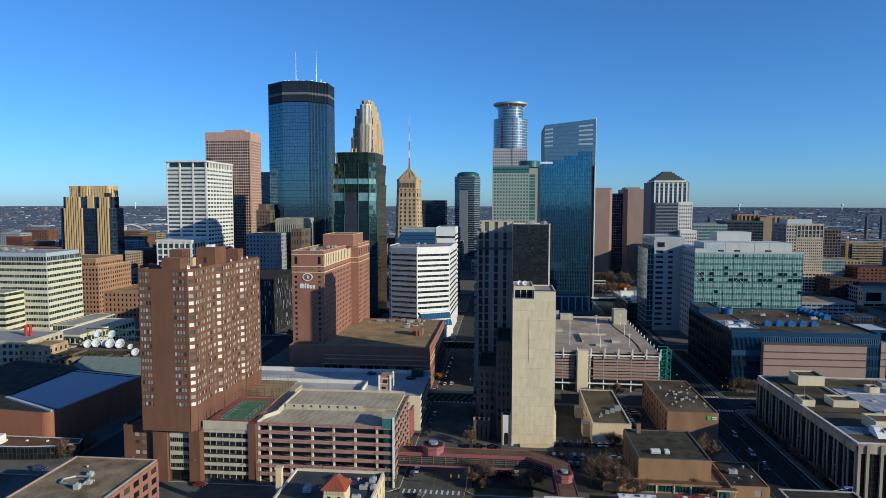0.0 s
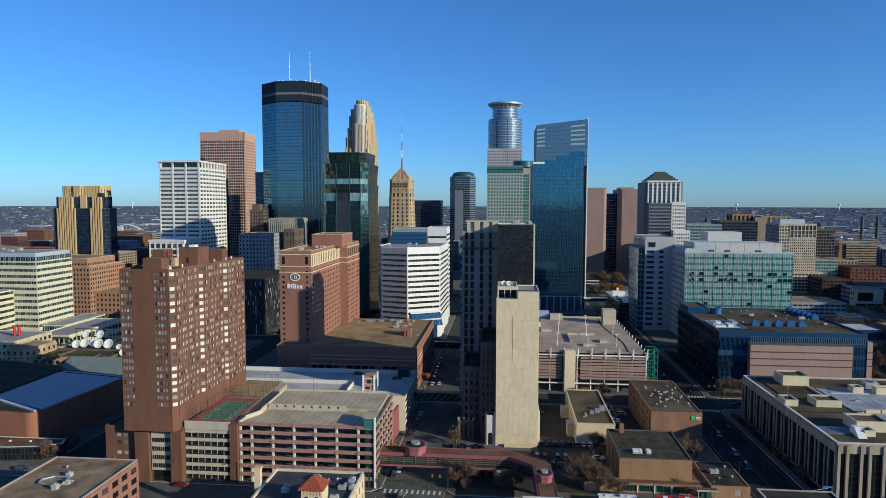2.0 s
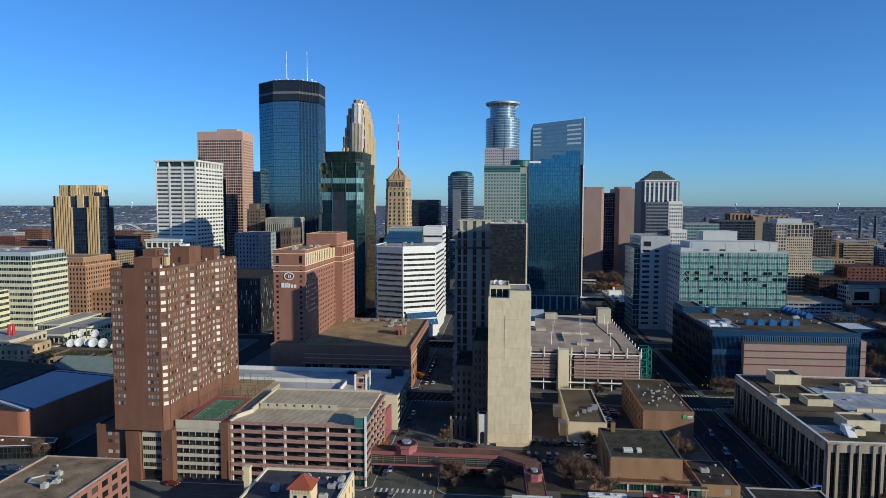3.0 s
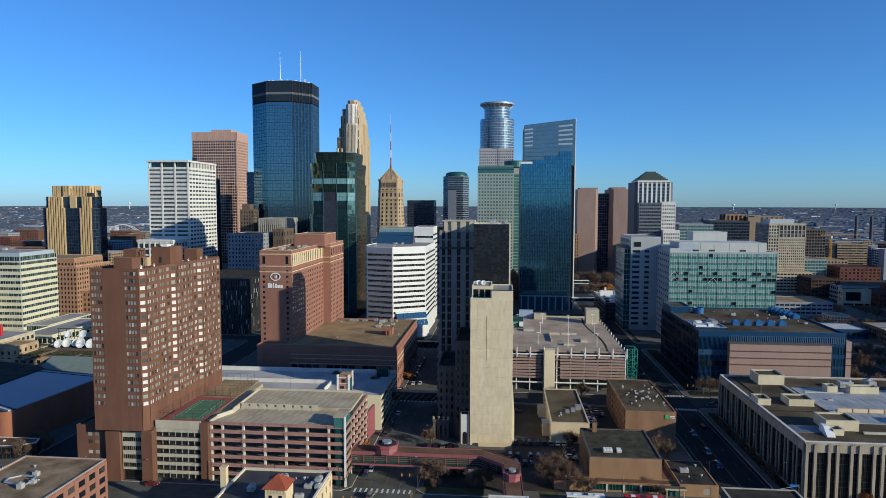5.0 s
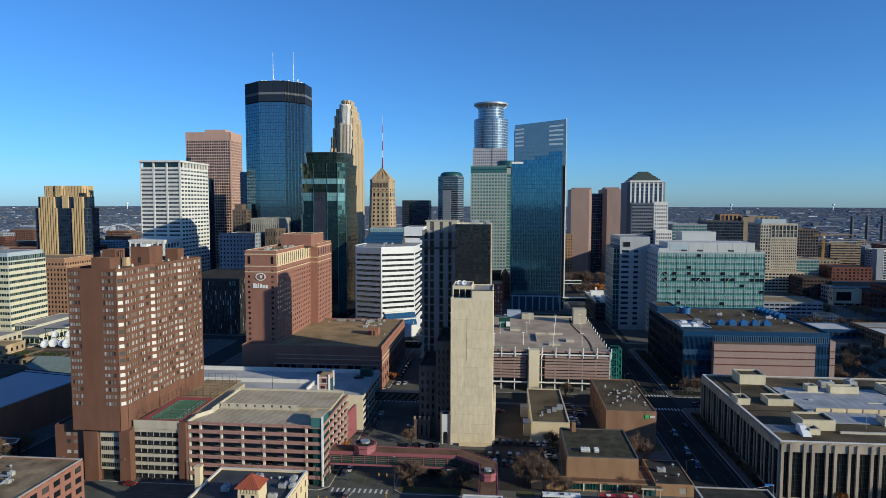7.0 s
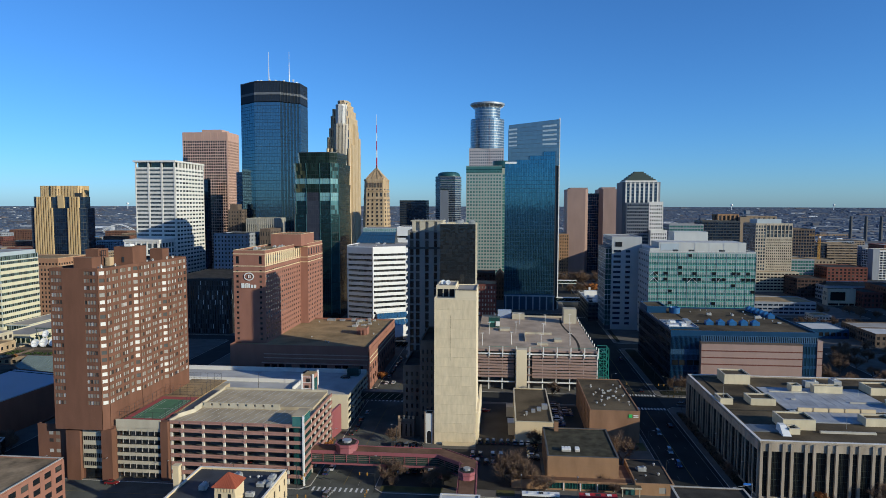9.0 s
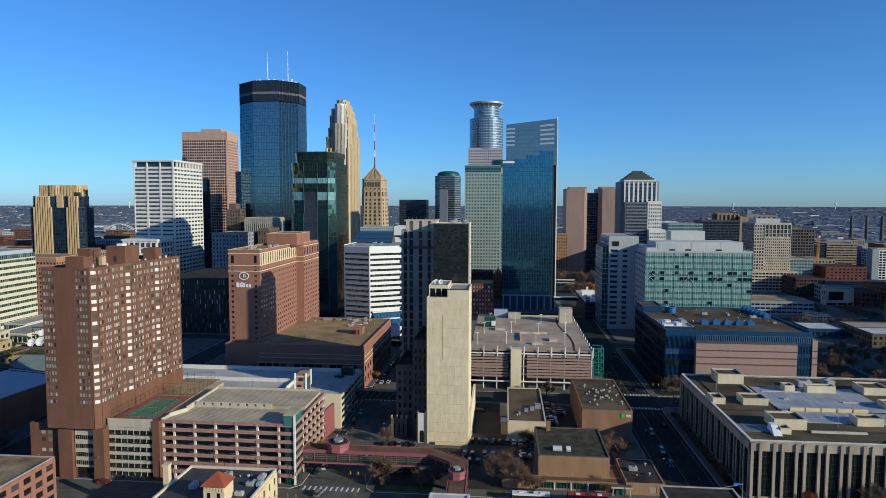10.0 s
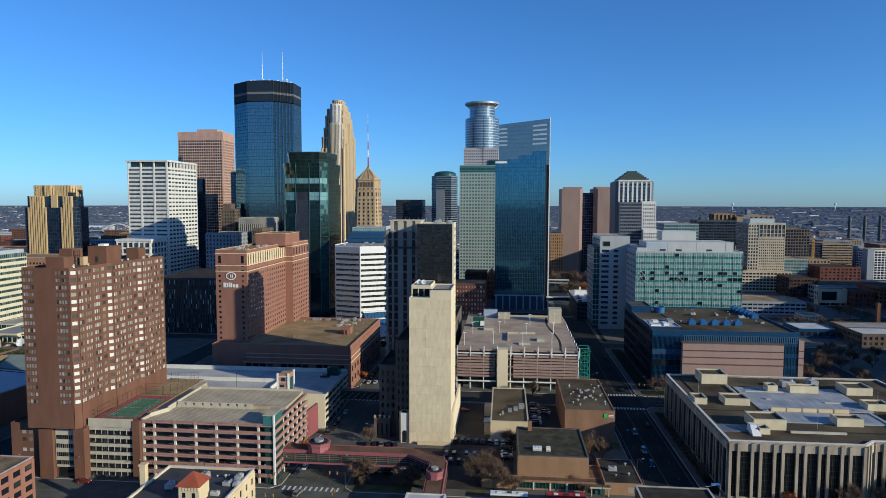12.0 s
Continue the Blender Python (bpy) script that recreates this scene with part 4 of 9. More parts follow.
def blue_building():
    b = Building("blue_building", "deep blue metal and glass building with mauve stone screen", 155, 380, BLUE_PANEL, ROOF_UMBER, G_BLUE, seed=13, singles=60)
    b.body(rect(119.2, 192, 342, 420), 0, 29.4, parapet=0.9)
    b.face((119.2, 342), (134.4, 342), even(15.2, 24, 0.72), [(0.6, 8.6), (9.4, 11.6), (15.2, 19.8), (20.4, 26.4)], 0.22, 0.06, 0.2, 27.4)
    b.singles = 0
    for x in (119.9, 123.6, 127.4, 131.1):
        b.block("window_strip", x, x + 3.2, 341.66, 341.74, 12.0, 14.7, G_SHADE)
    b.face((119.2, 342), (134.4, 342), even(15.2, 40, 0.5), [(17.6, 20.4)], 0.25, 0, 17.6, 20.4, wall=BLUE_FIN, skip={(k, 0) for k in range(40)})
    b.face((134.5, 342), (192, 342), even(57.5, 64, 0.55), [(24.9, 27.6)], 0.22, 0.06, 24.6, 27.9, wall=BLUE_FIN, pane=G_NAVY)
    b.face((134.5, 342), (192, 342), even(57.5, 36, 0.8), [(2, 6), (8, 11.5), (13, 17), (19, 23)], 0.18, 0.1, 0.2, 24.4)
    # west side in a darker copy of the blue panel, painted as shaded
    b.face((119.2, 420), (119.2, 342), even(78, 30, 0.85), [(2, 6), (8, 11.5), (13, 17), (19, 23), (25.4, 28.4)], 0.18, 0.1, 0.2, 29.4, wall=BLUE_PANEL_SHADE, pane=G_SHADE)
    b.block("stone_screen", 133.6, 183.3, 338, 341.8, 0, 24.4, PINK_PANEL, "mauve stone screen wall")
    b.block("stone_coping", 133.4, 183.5, 337.8, 341.9, 24.4, 24.7, BROWN_STONE)
    for z in (13.5, 17, 20.5):
        b.block("stone_band", 133.5, 183.4, 337.85, 337.99, z, z + 0.5, BRICK_DARK)
    b.block("stone_pier", 192.02, 194.6, 341.5, 347, 0, 26.0, PINK_PANEL, "mauve stone end wall")
    for z in (13.5, 17, 20.5):
        b.block("stone_band", 191.98, 194.7, 341.35, 341.49, z, z + 0.5, BRICK_DARK)
    b.body(rect(119.6, 135.4, 349, 370), 29.5, 30.2, roof=ROOF_WHITE, parapet=0.5, coping=METAL)
    for x0, x1, y0, y1, h, m in ((120.6, 126, 352, 355, 0.9, METAL_WHITE), (121, 123, 358, 361, 1.3, METAL), (127.5, 130, 353, 359, 1.5, METAL_WHITE), (124, 127, 363, 367, 1.1, METAL_WHITE), (131.5, 134.5, 360, 368, 1.8, METAL)):
        b.block("roof_plant", x0, x1, y0, y1, 30.3, 30.3 + h, m)
    b.block("roof_rail", 119.4, 119.5, 345, 398, 30.9, 31.0, METAL)
    b.body(rect(119.6, 131.2, 400.5, 420), 29.5, 33.0, parapet=0.5, coping=BLUE_FIN)
    b.block("roof_kerb", 137, 190, 371, 371.5, 29.5, 29.75, ROOF_DARK)
    b.block("roof_kerb", 136, 136.5, 349, 396, 29.5, 29.75, ROOF_DARK)
    return b.finish()


blue_building()


PENT_GREY = mat("pale_grey_metal_panel", (0.45, 0.46, 0.44), 0.5, amount=0.06)


def clinic():
    b = Building("hospital_block", "teal glass hospital block with pale metal penthouses", 165, 490, LAVENDER, ROOF_GREY, G_TEAL, seed=14, singles=150)
    b.body(rect(133.8, 206.0, 462, 520), 0, 61.6, parapet=1.1, coping=WHITE)
    rows = floors(3, 61.6, 14, 0.06, 0.94)
    b.face((133.8, 462), (206, 462), even(72.2, 44, 0.86), [(r[0], r[0] + 1.75) for r in rows], 0, 0)
    b.singles = 0
    b.face((133.8, 462), (206, 462), even(72.2, 44, 0.7), [(r[0] + 1.9, r[1]) for r in rows], 0, 0, pane=G_TEAL_LIGHT)
    b.face((133.8, 462), (206, 462), even(72.2, 11, 0.975), [(a, b_) for a, b_ in rows], 0.25, 0.08, 3, 61.6, wall=GREY_BLUE, band_mat=COPPER, skip={(i, j) for i in range(11) for j in range(14)})
    g = random.Random(6)
    openings = [(i, j) for i in range(22) for j in range(14) if (g.random() < 0.6 if j == 9 else g.random() < (0.22 if j == 10 else 0.04))]
    for i, j in openings:
        x0 = 133.8 + 72.2 * (i + 0.12) / 22
        b.block("dark_opening", x0, x0 + 2.5, 461.6, 461.72, rows[j][0] + 1.5, rows[j][1] - 0.2, G_SHADE, "dark open bay in the glass front")
    for i in (0, 1, 8, 9, 14):
        x0 = 133.8 + 72.2 * i / 22
        for j in (9, 10) if i < 2 else (9,):
            lo, hi = (rows[j][0], rows[j][1]) if i % 2 == 0 else (rows[j][1], rows[j][0])
            b.walls.tube((x0, 461.4, lo), (x0 + 3.2, 461.4, hi), 0.12, 0.12, 4, b.mi(METAL_WHITE))
    b.face((133.8, 520), (133.8, 462), even(58, 10, 0.5), floors(3, 61.6, 14, 0.35, 0.7), 0.1, 0.1, 3, 61.6, pane=G_DARK)
    b.body(rect(114, 136.0, 497, 540), 0, 70.4, parapet=0.8)
    b.face((114, 497), (133.7, 497), [(1.2, 6.6), (10.2, 13.6)], floors(3, 62, 15, 0.28, 0.74), 0.12, 0.10, 3, 62, pane=G_NAVY)
    b.block("dark_opening", 116.4, 121.4, 496.7, 496.95, 63.6, 67.2, G_SHADE, "dark open bay at the top")
    b.face((114, 540), (114, 497), even(43, 18, 0.9, 0.5), floors(3, 69, 16, 0.1, 0.92), 0.15, 0.1, 3, 69, wall=GREY_BLUE, pane=G_TEAL_DARK)
    b.body(rect(109.5, 113.9, 499, 535), 0, 62.5, wall=METAL_DARK, parapet=0.3)
    b.face((109.5, 499), (113.9, 499), even(4.4, 2, 0.92), floors(3, 62, 15, 0.05, 0.95), 0.1, 0.1, 3, 62, wall=GREY_BLUE, pane=G_TEAL_DARK)
    b.face((109.5, 535), (109.5, 499), even(36, 16, 0.92), floors(3, 62, 15, 0.05, 0.95), 0.1, 0.1, 3, 62, wall=GREY_BLUE, pane=G_TEAL_DARK)
    b.body(rect(143.3, 203.5, 474, 499.9), 61.8, 68.2, wall=PENT_GREY, parapet=0.3, roof=ROOF_WHITE)
    b.body(rect(160.3, 185, 500.1, 517), 61.8, 74.8, wall=PENT_GREY, parapet=0.3, roof=ROOF_WHITE)
    b.body(rect(136.1, 143.2, 470, 517), 61.8, 64.2, wall=PENT_GREY, parapet=0.3, roof=ROOF_WHITE)
    for x in (158, 168, 178, 188, 198):
        b.block("panel_joint", x, x + 0.15, 473.9, 473.99, 61.8, 68.2, METAL)
    b.block("louvre_screen", 144.5, 157, 473.8, 473.99, 62.6, 67.6, GREY_BLUE, "grey louvred plant screen")
    for x in (152, 163, 184):
        b.block("roof_plant", x, x + 3.2, 468, 471, 61.8, 63.6, METAL_DARK)
    return b.finish()


clinic()

# ---- the skyline ----
GREYBLUE_DIM = mat("dull_grey_metal", (0.16, 0.17, 0.18), 0.5, 0.2, amount=0.05)


IDS_FRAME = mat("navy_metal_frame", (0.022, 0.032, 0.048), 0.45, 0.2, amount=0.06)
IDS_LOUVRE = mat("charcoal_louvre", (0.010, 0.012, 0.016), 0.6, 0.1, amount=0.1)
IDS_CROWN = mat("blue_black_louvre", (0.018, 0.021, 0.027), 0.5, 0.1, amount=0.1)


def ids_tower():
    b = Building("octagonal_tower", "blue mirror-glass skyscraper with stepped corners and dark crown", -237, 758, IDS_FRAME, ROOF_DARK, G_IDS, category="skyscraper", joined=True, seed=20)
    front, n = [(-252.7, 722), (-222.3, 722)], 6
    east = [p for i in range(n) for p in ((-222.3 + 2.95 * i, 725 + 3 * i), (-219.35 + 2.95 * i, 725 + 3 * i))]
    west = [p for i in range(n) for p in ((-276 + 3.9 * i, 740 - 3 * i), (-272.1 + 3.9 * i, 740 - 3 * i))]
    poly = front + east + [(-204.6, 768), (-220, 798), (-253, 798), (-276, 778)] + west
    b.body(poly, 0, 234, parapet=1.0)
    for p, q in sides(poly):
        u = (Vector(q) - Vector(p)).normalized()
        if u.x < -0.1 or u.y < -0.5:
            continue
        L = length((p, q))
        k = max(1, round(L / 1.9))
        b.face(p, q, even(L, k, 0.93), floors(10, 211, 52, 0.05, 0.97), 0.16, 0.05, 0, 234, pane=G_IDS)
        b.face(p, q, even(L, max(1, round(L / 3.4)), 0.86), [(212, 219.4), (222.4, 233.6)], 0.2, 0.05, 211, 234, wall=IDS_CROWN, pane=IDS_LOUVRE)
        b.walls.slab(Vector(p), u, (u.y, -u.x), 0, L, 0, 0.3, 219.6, 222.2, b.mi(GREYBLUE_DIM))
        b.walls.slab(Vector(p), u, (u.y, -u.x), 0, L, 0, 0.3, 233.4, 234.6, b.mi(IDS_CROWN))
    r = b.finish()
    for x in (-249, -224):
        me = Mesh(tuple(r.location))
        for k, (z0, z1, w) in enumerate(((234, 250, 0.55), (250, 262, 0.38), (262, 276, 0.2))):
            me.tube((x, 760, z0), (x, 760, z1), w, w * 0.8, 6)
            for j in range(int((z1 - z0) / 4)):
                me.box(x - w * 1.8, x + w * 1.8, 759.8, 760.2, z0 + 4 * j + 1.5, z0 + 4 * j + 1.9)
        me.make("antenna", METAL_WHITE, r)
    g = random.Random(2)
    for i in range(34):
        a = g.uniform(-262, -209)
        me = Mesh(tuple(r.location))
        yy = g.uniform(741, 748)
        h = g.uniform(2.0, 6.0)
        me.tube((a, yy, 234), (a, yy, 234 + h), 0.25, 0.16, 5)
        if i % 3 == 0:
            me.lathe((a, yy), [(0.2, 234 + h), (1.3, 234 + h + 0.4), (1.1, 234 + h + 1.4)], 8)
        me.make("roof_mast", METAL_WHITE, r)
    return r


ids_tower()


def pink_tower():
    b = Building("granite_tower", "pink granite office tower with a grid of dark windows", -397, 920, PINK_STONE, ROOF_BROWN, G_DARK, category="skyscraper", joined=True, seed=21)
    b.body(rect(-431, -364, 900, 940), 0, 197, parapet=1.0)
    b.face((-431, 900), (-364, 900), even(67, 19, 0.80, 1), floors(8, 186, 44, 0.22, 0.90), 0.5, 0.3, 0, 197)
    b.face((-364, 900), (-364, 940), even(40, 14, 0.64, 1), floors(8, 186, 44, 0.24, 0.86), 0.5, 0.3, 0, 197)
    b.body(rect(-404, -374, 905, 930), 197.2, 201.5, parapet=0.4)
    return b.finish()


pink_tower()


G_RIBBON = glass("blue_grey_ribbon_glass", [(0.4, (0.03, 0.045, 0.06)), (0.35, (0.05, 0.07, 0.085)), (0.25, (0.10, 0.12, 0.13))], 0.1)


def white_tower():
    b = Building("white_tower", "white stone office tower with ribbon windows and grid side", -322, 660, WHITE_STONE, ROOF_GREY, G_RIBBON, category="skyscraper", joined=True, seed=22)
    x0, x1, y0, y1 = -343.5, -301.0, 630, 692
    b.body(rect(x0, x1, y0, y1), 0, 131.8, parapet=0.5)
    rows = floors(3, 131, 31, 0.34, 0.80)
    b.face((x0, y0), (x1, y0), [(1.0, 13.4), (15.4, 27.4), (29.4, 41.2)], rows, 0.7, 0.3, 0, 132)
    for a, c in ((1.0, 13.4), (15.4, 27.4), (29.4, 41.2)):
        for i in range(1, 9):
            t = x0 + a + (c - a) * i / 9
            for lo, hi in rows:
                b.walls.box(t - 0.07, t + 0.07, y0 - 0.14, y0 - 0.02, lo, hi, b.mi(GREYBLUE_DIM))
    b.face((x1, y0), (x1, y1), even(62, 9, 0.82, 0.6), floors(3, 131, 31, 0.34, 0.78), 0.45, 0.25, 0, 132, pane=G_RIBBON)
    # open top storey under a thin projecting roof slab
    b.body(rect(x0 + 2.2, x1 - 2.2, y0 + 2.2, y1 - 2.2), 132.4, 137.4, wall=G_OFFICE, parapet=0)
    for i in range(4):
        x = (x0, x0 + 13.6, x0 + 27.6, x1 - 1.4)[i]
        b.block("top_column", x, x + 1.4, y0 - 0.4, y0 + 1.2, 132.3, 137.4, WHITE_STONE)
    for i in range(1, 10):
        y = y0 + (y1 - y0 - 1.6) * i / 9
        b.block("top_column", x1 - 1.1, x1 + 0.3, y, y + 2.3, 132.3, 137.4, WHITE_STONE)
    b.block("roof_slab", x0 - 1.6, x1 + 1.2, y0 - 1.6, y1 + 1, 137.42, 139.2, WHITE_STONE, "thin projecting white roof slab")
    # lower wing in front
    b.body(rect(-339, -304, 600, 629.9), 0, 57.2, parapet=0)
    b.block("roof_slab", -340, -303, 599, 629.8, 58.2, 60.0, WHITE_STONE)
    b.face((-339, 600), (-304, 600), even(35, 6, 0.76, 0.4), floors(3, 57, 9, 0.16, 0.88), 0.7, 0.3, 0, 58.2, pane=G_RIBBON)
    b.face((-304, 600), (-304, 629.9), even(29.9, 5, 0.76, 0.4), floors(3, 57, 9, 0.16, 0.88), 0.7, 0.3, 0, 58.2, pane=G_RIBBON)
    return b.finish()


white_tower()


# olive, lavender and cyan panes carry painted reflections of the surroundings
G_OLIVE = glass("olive_reflection_glass", [(0.5, (0.02, 0.04, 0.035)), (0.28, (0.08, 0.095, 0.055)), (0.22, (0.17, 0.175, 0.10))], 0.1, 0.3, wave=0.05)
G_DUSK = glass("lavender_reflection_glass", [(0.6, (0.055, 0.06, 0.085)), (0.4, (0.07, 0.075, 0.10))], 0.12, 0.4, wave=0.03)
G_CYAN = glass("cyan_reflection_glass", [(0.5, (0.11, 0.27, 0.29)), (0.3, (0.08, 0.20, 0.22)), (0.2, (0.03, 0.08, 0.09))], 0.1, 0.5, wave=0.03)
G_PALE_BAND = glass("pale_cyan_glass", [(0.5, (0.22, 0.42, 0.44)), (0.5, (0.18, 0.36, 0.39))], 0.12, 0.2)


FIN_TEAL = mat("dull_teal_metal_fin", (0.06, 0.15, 0.155), 0.4, 0.3, amount=0.08)


def green_black_tower():
    b = Building("faceted_tower", "dark green mirror-glass tower with flared tiers and black crown", -121, 546, METAL_DARK, ROOF_DARK, G_GREENBLK, category="skyscraper", joined=True, seed=23)
    plan = [(-143.2, 527), (-139.8, 521), (-130.3, 519.5), (-118.5, 519), (-109.5, 519.5), (-103.6, 524), (-102.6, 560), (-110, 572), (-136, 572), (-143.2, 562)]
    cx, cy, n = -121, 547, 10
    out = lambda f: [(cx + (x - cx) * f, cy + (y - cy) * f) for x, y in plan]
    # glass colour per bay, set to what each bay seems to mirror
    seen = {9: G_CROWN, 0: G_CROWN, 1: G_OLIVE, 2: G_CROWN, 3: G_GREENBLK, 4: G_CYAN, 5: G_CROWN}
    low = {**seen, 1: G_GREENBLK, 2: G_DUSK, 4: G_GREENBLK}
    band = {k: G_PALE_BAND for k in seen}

    def tier(z0, z1, f0, f1, mats, rows):
        po, pt = out(f0), out(f1)
        b.walls.prism(po, z0, z1, 0, pt)
        for k, m in mats.items():
            p, q, s_, t = Vector(po[k]), Vector(po[(k + 1) % n]), Vector(pt[k]), Vector(pt[(k + 1) % n])
            w = max(1, round((q - p).length / 2.0))
            nn = Vector(((q - p).y, -(q - p).x)).normalized() * 0.06
            for i in range(w):
                for j in range(rows):
                    c = []
                    jit = b.rng.uniform(-0.05, 0.05)
                    for a, h in ((i + 0.04, j + 0.03), (i + 0.96, j + 0.03), (i + 0.96, j + 0.97), (i + 0.04, j + 0.97)):
                        v = p.lerp(q, a / w).lerp(s_.lerp(t, a / w), h / rows) + nn * (1 + jit + b.rng.uniform(-0.3, 0.3))
                        c.append((v.x, v.y, z0 + (z1 - z0) * h / rows))
                    b.glass.add(c, [(0, 1, 2, 3)], b.gi(m))

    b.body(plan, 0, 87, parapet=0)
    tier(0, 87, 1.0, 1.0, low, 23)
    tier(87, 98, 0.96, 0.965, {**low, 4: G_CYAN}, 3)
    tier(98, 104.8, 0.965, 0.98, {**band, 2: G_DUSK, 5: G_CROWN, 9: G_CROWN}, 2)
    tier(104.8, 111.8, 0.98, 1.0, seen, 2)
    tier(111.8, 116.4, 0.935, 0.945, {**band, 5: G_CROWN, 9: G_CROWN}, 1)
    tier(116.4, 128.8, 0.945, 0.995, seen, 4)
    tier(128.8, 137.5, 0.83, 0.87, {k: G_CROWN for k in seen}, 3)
    b.walls.prism(out(0.86), 137.5, 138.1, 0)
    # pale fins on the folds of the glass
    for k in (1, 2, 3, 4, 5):
        for z0, z1, f0, f1 in ((4, 87, 1.0, 1.0), (87, 104.8, 0.96, 0.98), (104.8, 111.8, 0.98, 1.0), (111.8, 116.4, 0.935, 0.945), (116.4, 128.8, 0.945, 0.995)):
            (xa, ya), (xb, yb) = out(f0)[k], out(f1)[k]
            b.walls.tube((xa, ya - 0.2, z0), (xb, yb - 0.2, z1), 0.28, 0.28, 4, b.mi(FIN_TEAL))
    return b.finish()


green_black_tower()


PALE_RIB = mat("pale_grey_gold_stone", (0.50, 0.44, 0.35), 0.7, amount=0.06)
G_WINE = glass("maroon_tinted_glass", [(0.5, (0.075, 0.028, 0.04)), (0.5, (0.05, 0.03, 0.05))], 0.15, 0.3)


def setback_tower():
    stone = mat("pale_golden_stone", (0.52, 0.40, 0.25), 0.75, amount=0.07)
    b = Building("setback_tower", "golden stone art-deco style skyscraper with stepped rounded crown", -192, 895, stone, ROOF_BROWN, G_NAVY, category="skyscraper", joined=True, seed=24)
    tiers = ((-207.7, -177.4, 865, 931, 0, 185, 2.4), (-205.4, -177.8, 867, 926, 185, 197.5, 2.4), (-203.4, -178.4, 868.5, 921, 197.5, 214, 2.2), (-201.4, -179.4, 870, 915, 214, 223.5, 2.2), (-196.6, -180.2, 871, 905, 223.5, 230, 3.0), (-194.8, -182, 872, 898, 230, 235.5, 4.0))
    for x0, x1, y0, y1, z0, z1, c in tiers:
        p = cut(rect(x0, x1, y0, y1), c)
        b.body(p, z0, z1, parapet=0.6)
        for k in (0, 1, 2, 7):
            e = sides(p)[k]
            L = length(e)
            n = max(1, round(L / (3.3 if k == 2 else 2.3)))
            b.face(*e, even(L, n, 0.34 if k == 2 else 0.5), [(max(z0, 4) + 0.5, z1 - 2.2)], 0.6, 0.2, z0, z1, pane=G_WINE if k == 0 else G_NAVY)
            b.face(*e, even(L, max(2, n), 0.5), [(z1 - 1.6, z1 - 0.6)], 0.75, 0.62, z1 - 1.9, z1 + 0.5)
    # projecting stone shoulders on the sunny side
    for y0, y1, z1 in ((872, 884, 176), (888, 906, 205), (910, 922, 188)):
        b.body(rect(-178.5, -174.6, y0, y1), 0, z1, parapet=0.5)
        b.face((-174.6, y0), (-174.6, y1), even(y1 - y0, 4, 0.4), [(4, z1 - 2)], 0.5, 0.1, 0, z1)
    # ribbed middle bay, stepping back towards the crown
    for x0, x1, y0, z1, c, m in ((-197.8, -179.2, 859.5, 203, 4.6, PALE_RIB), (-195.0, -181.6, 861, 229, 4.2, WHITE_STONE)):
        p = cut(rect(x0, x1, y0, 880), c)
        b.body(p, 0, z1, wall=m, parapet=0.4)
        for k in (0, 1, 7):
            e = sides(p)[k]
            b.face(*e, even(length(e), max(2, round(length(e) / 1.9)), 0.42), [(4, z1 - 1.5)], 0.5, 0.1, 0, z1, wall=m, pane=G_NAVY)
    for x in (-206.5, -200.5, -176.6):
        b.body(cut(rect(x - 1.6, x + 1.6, 861.8, 866), 0.8), 0, 170, parapet=0.3)
    return b.finish()


setback_tower()


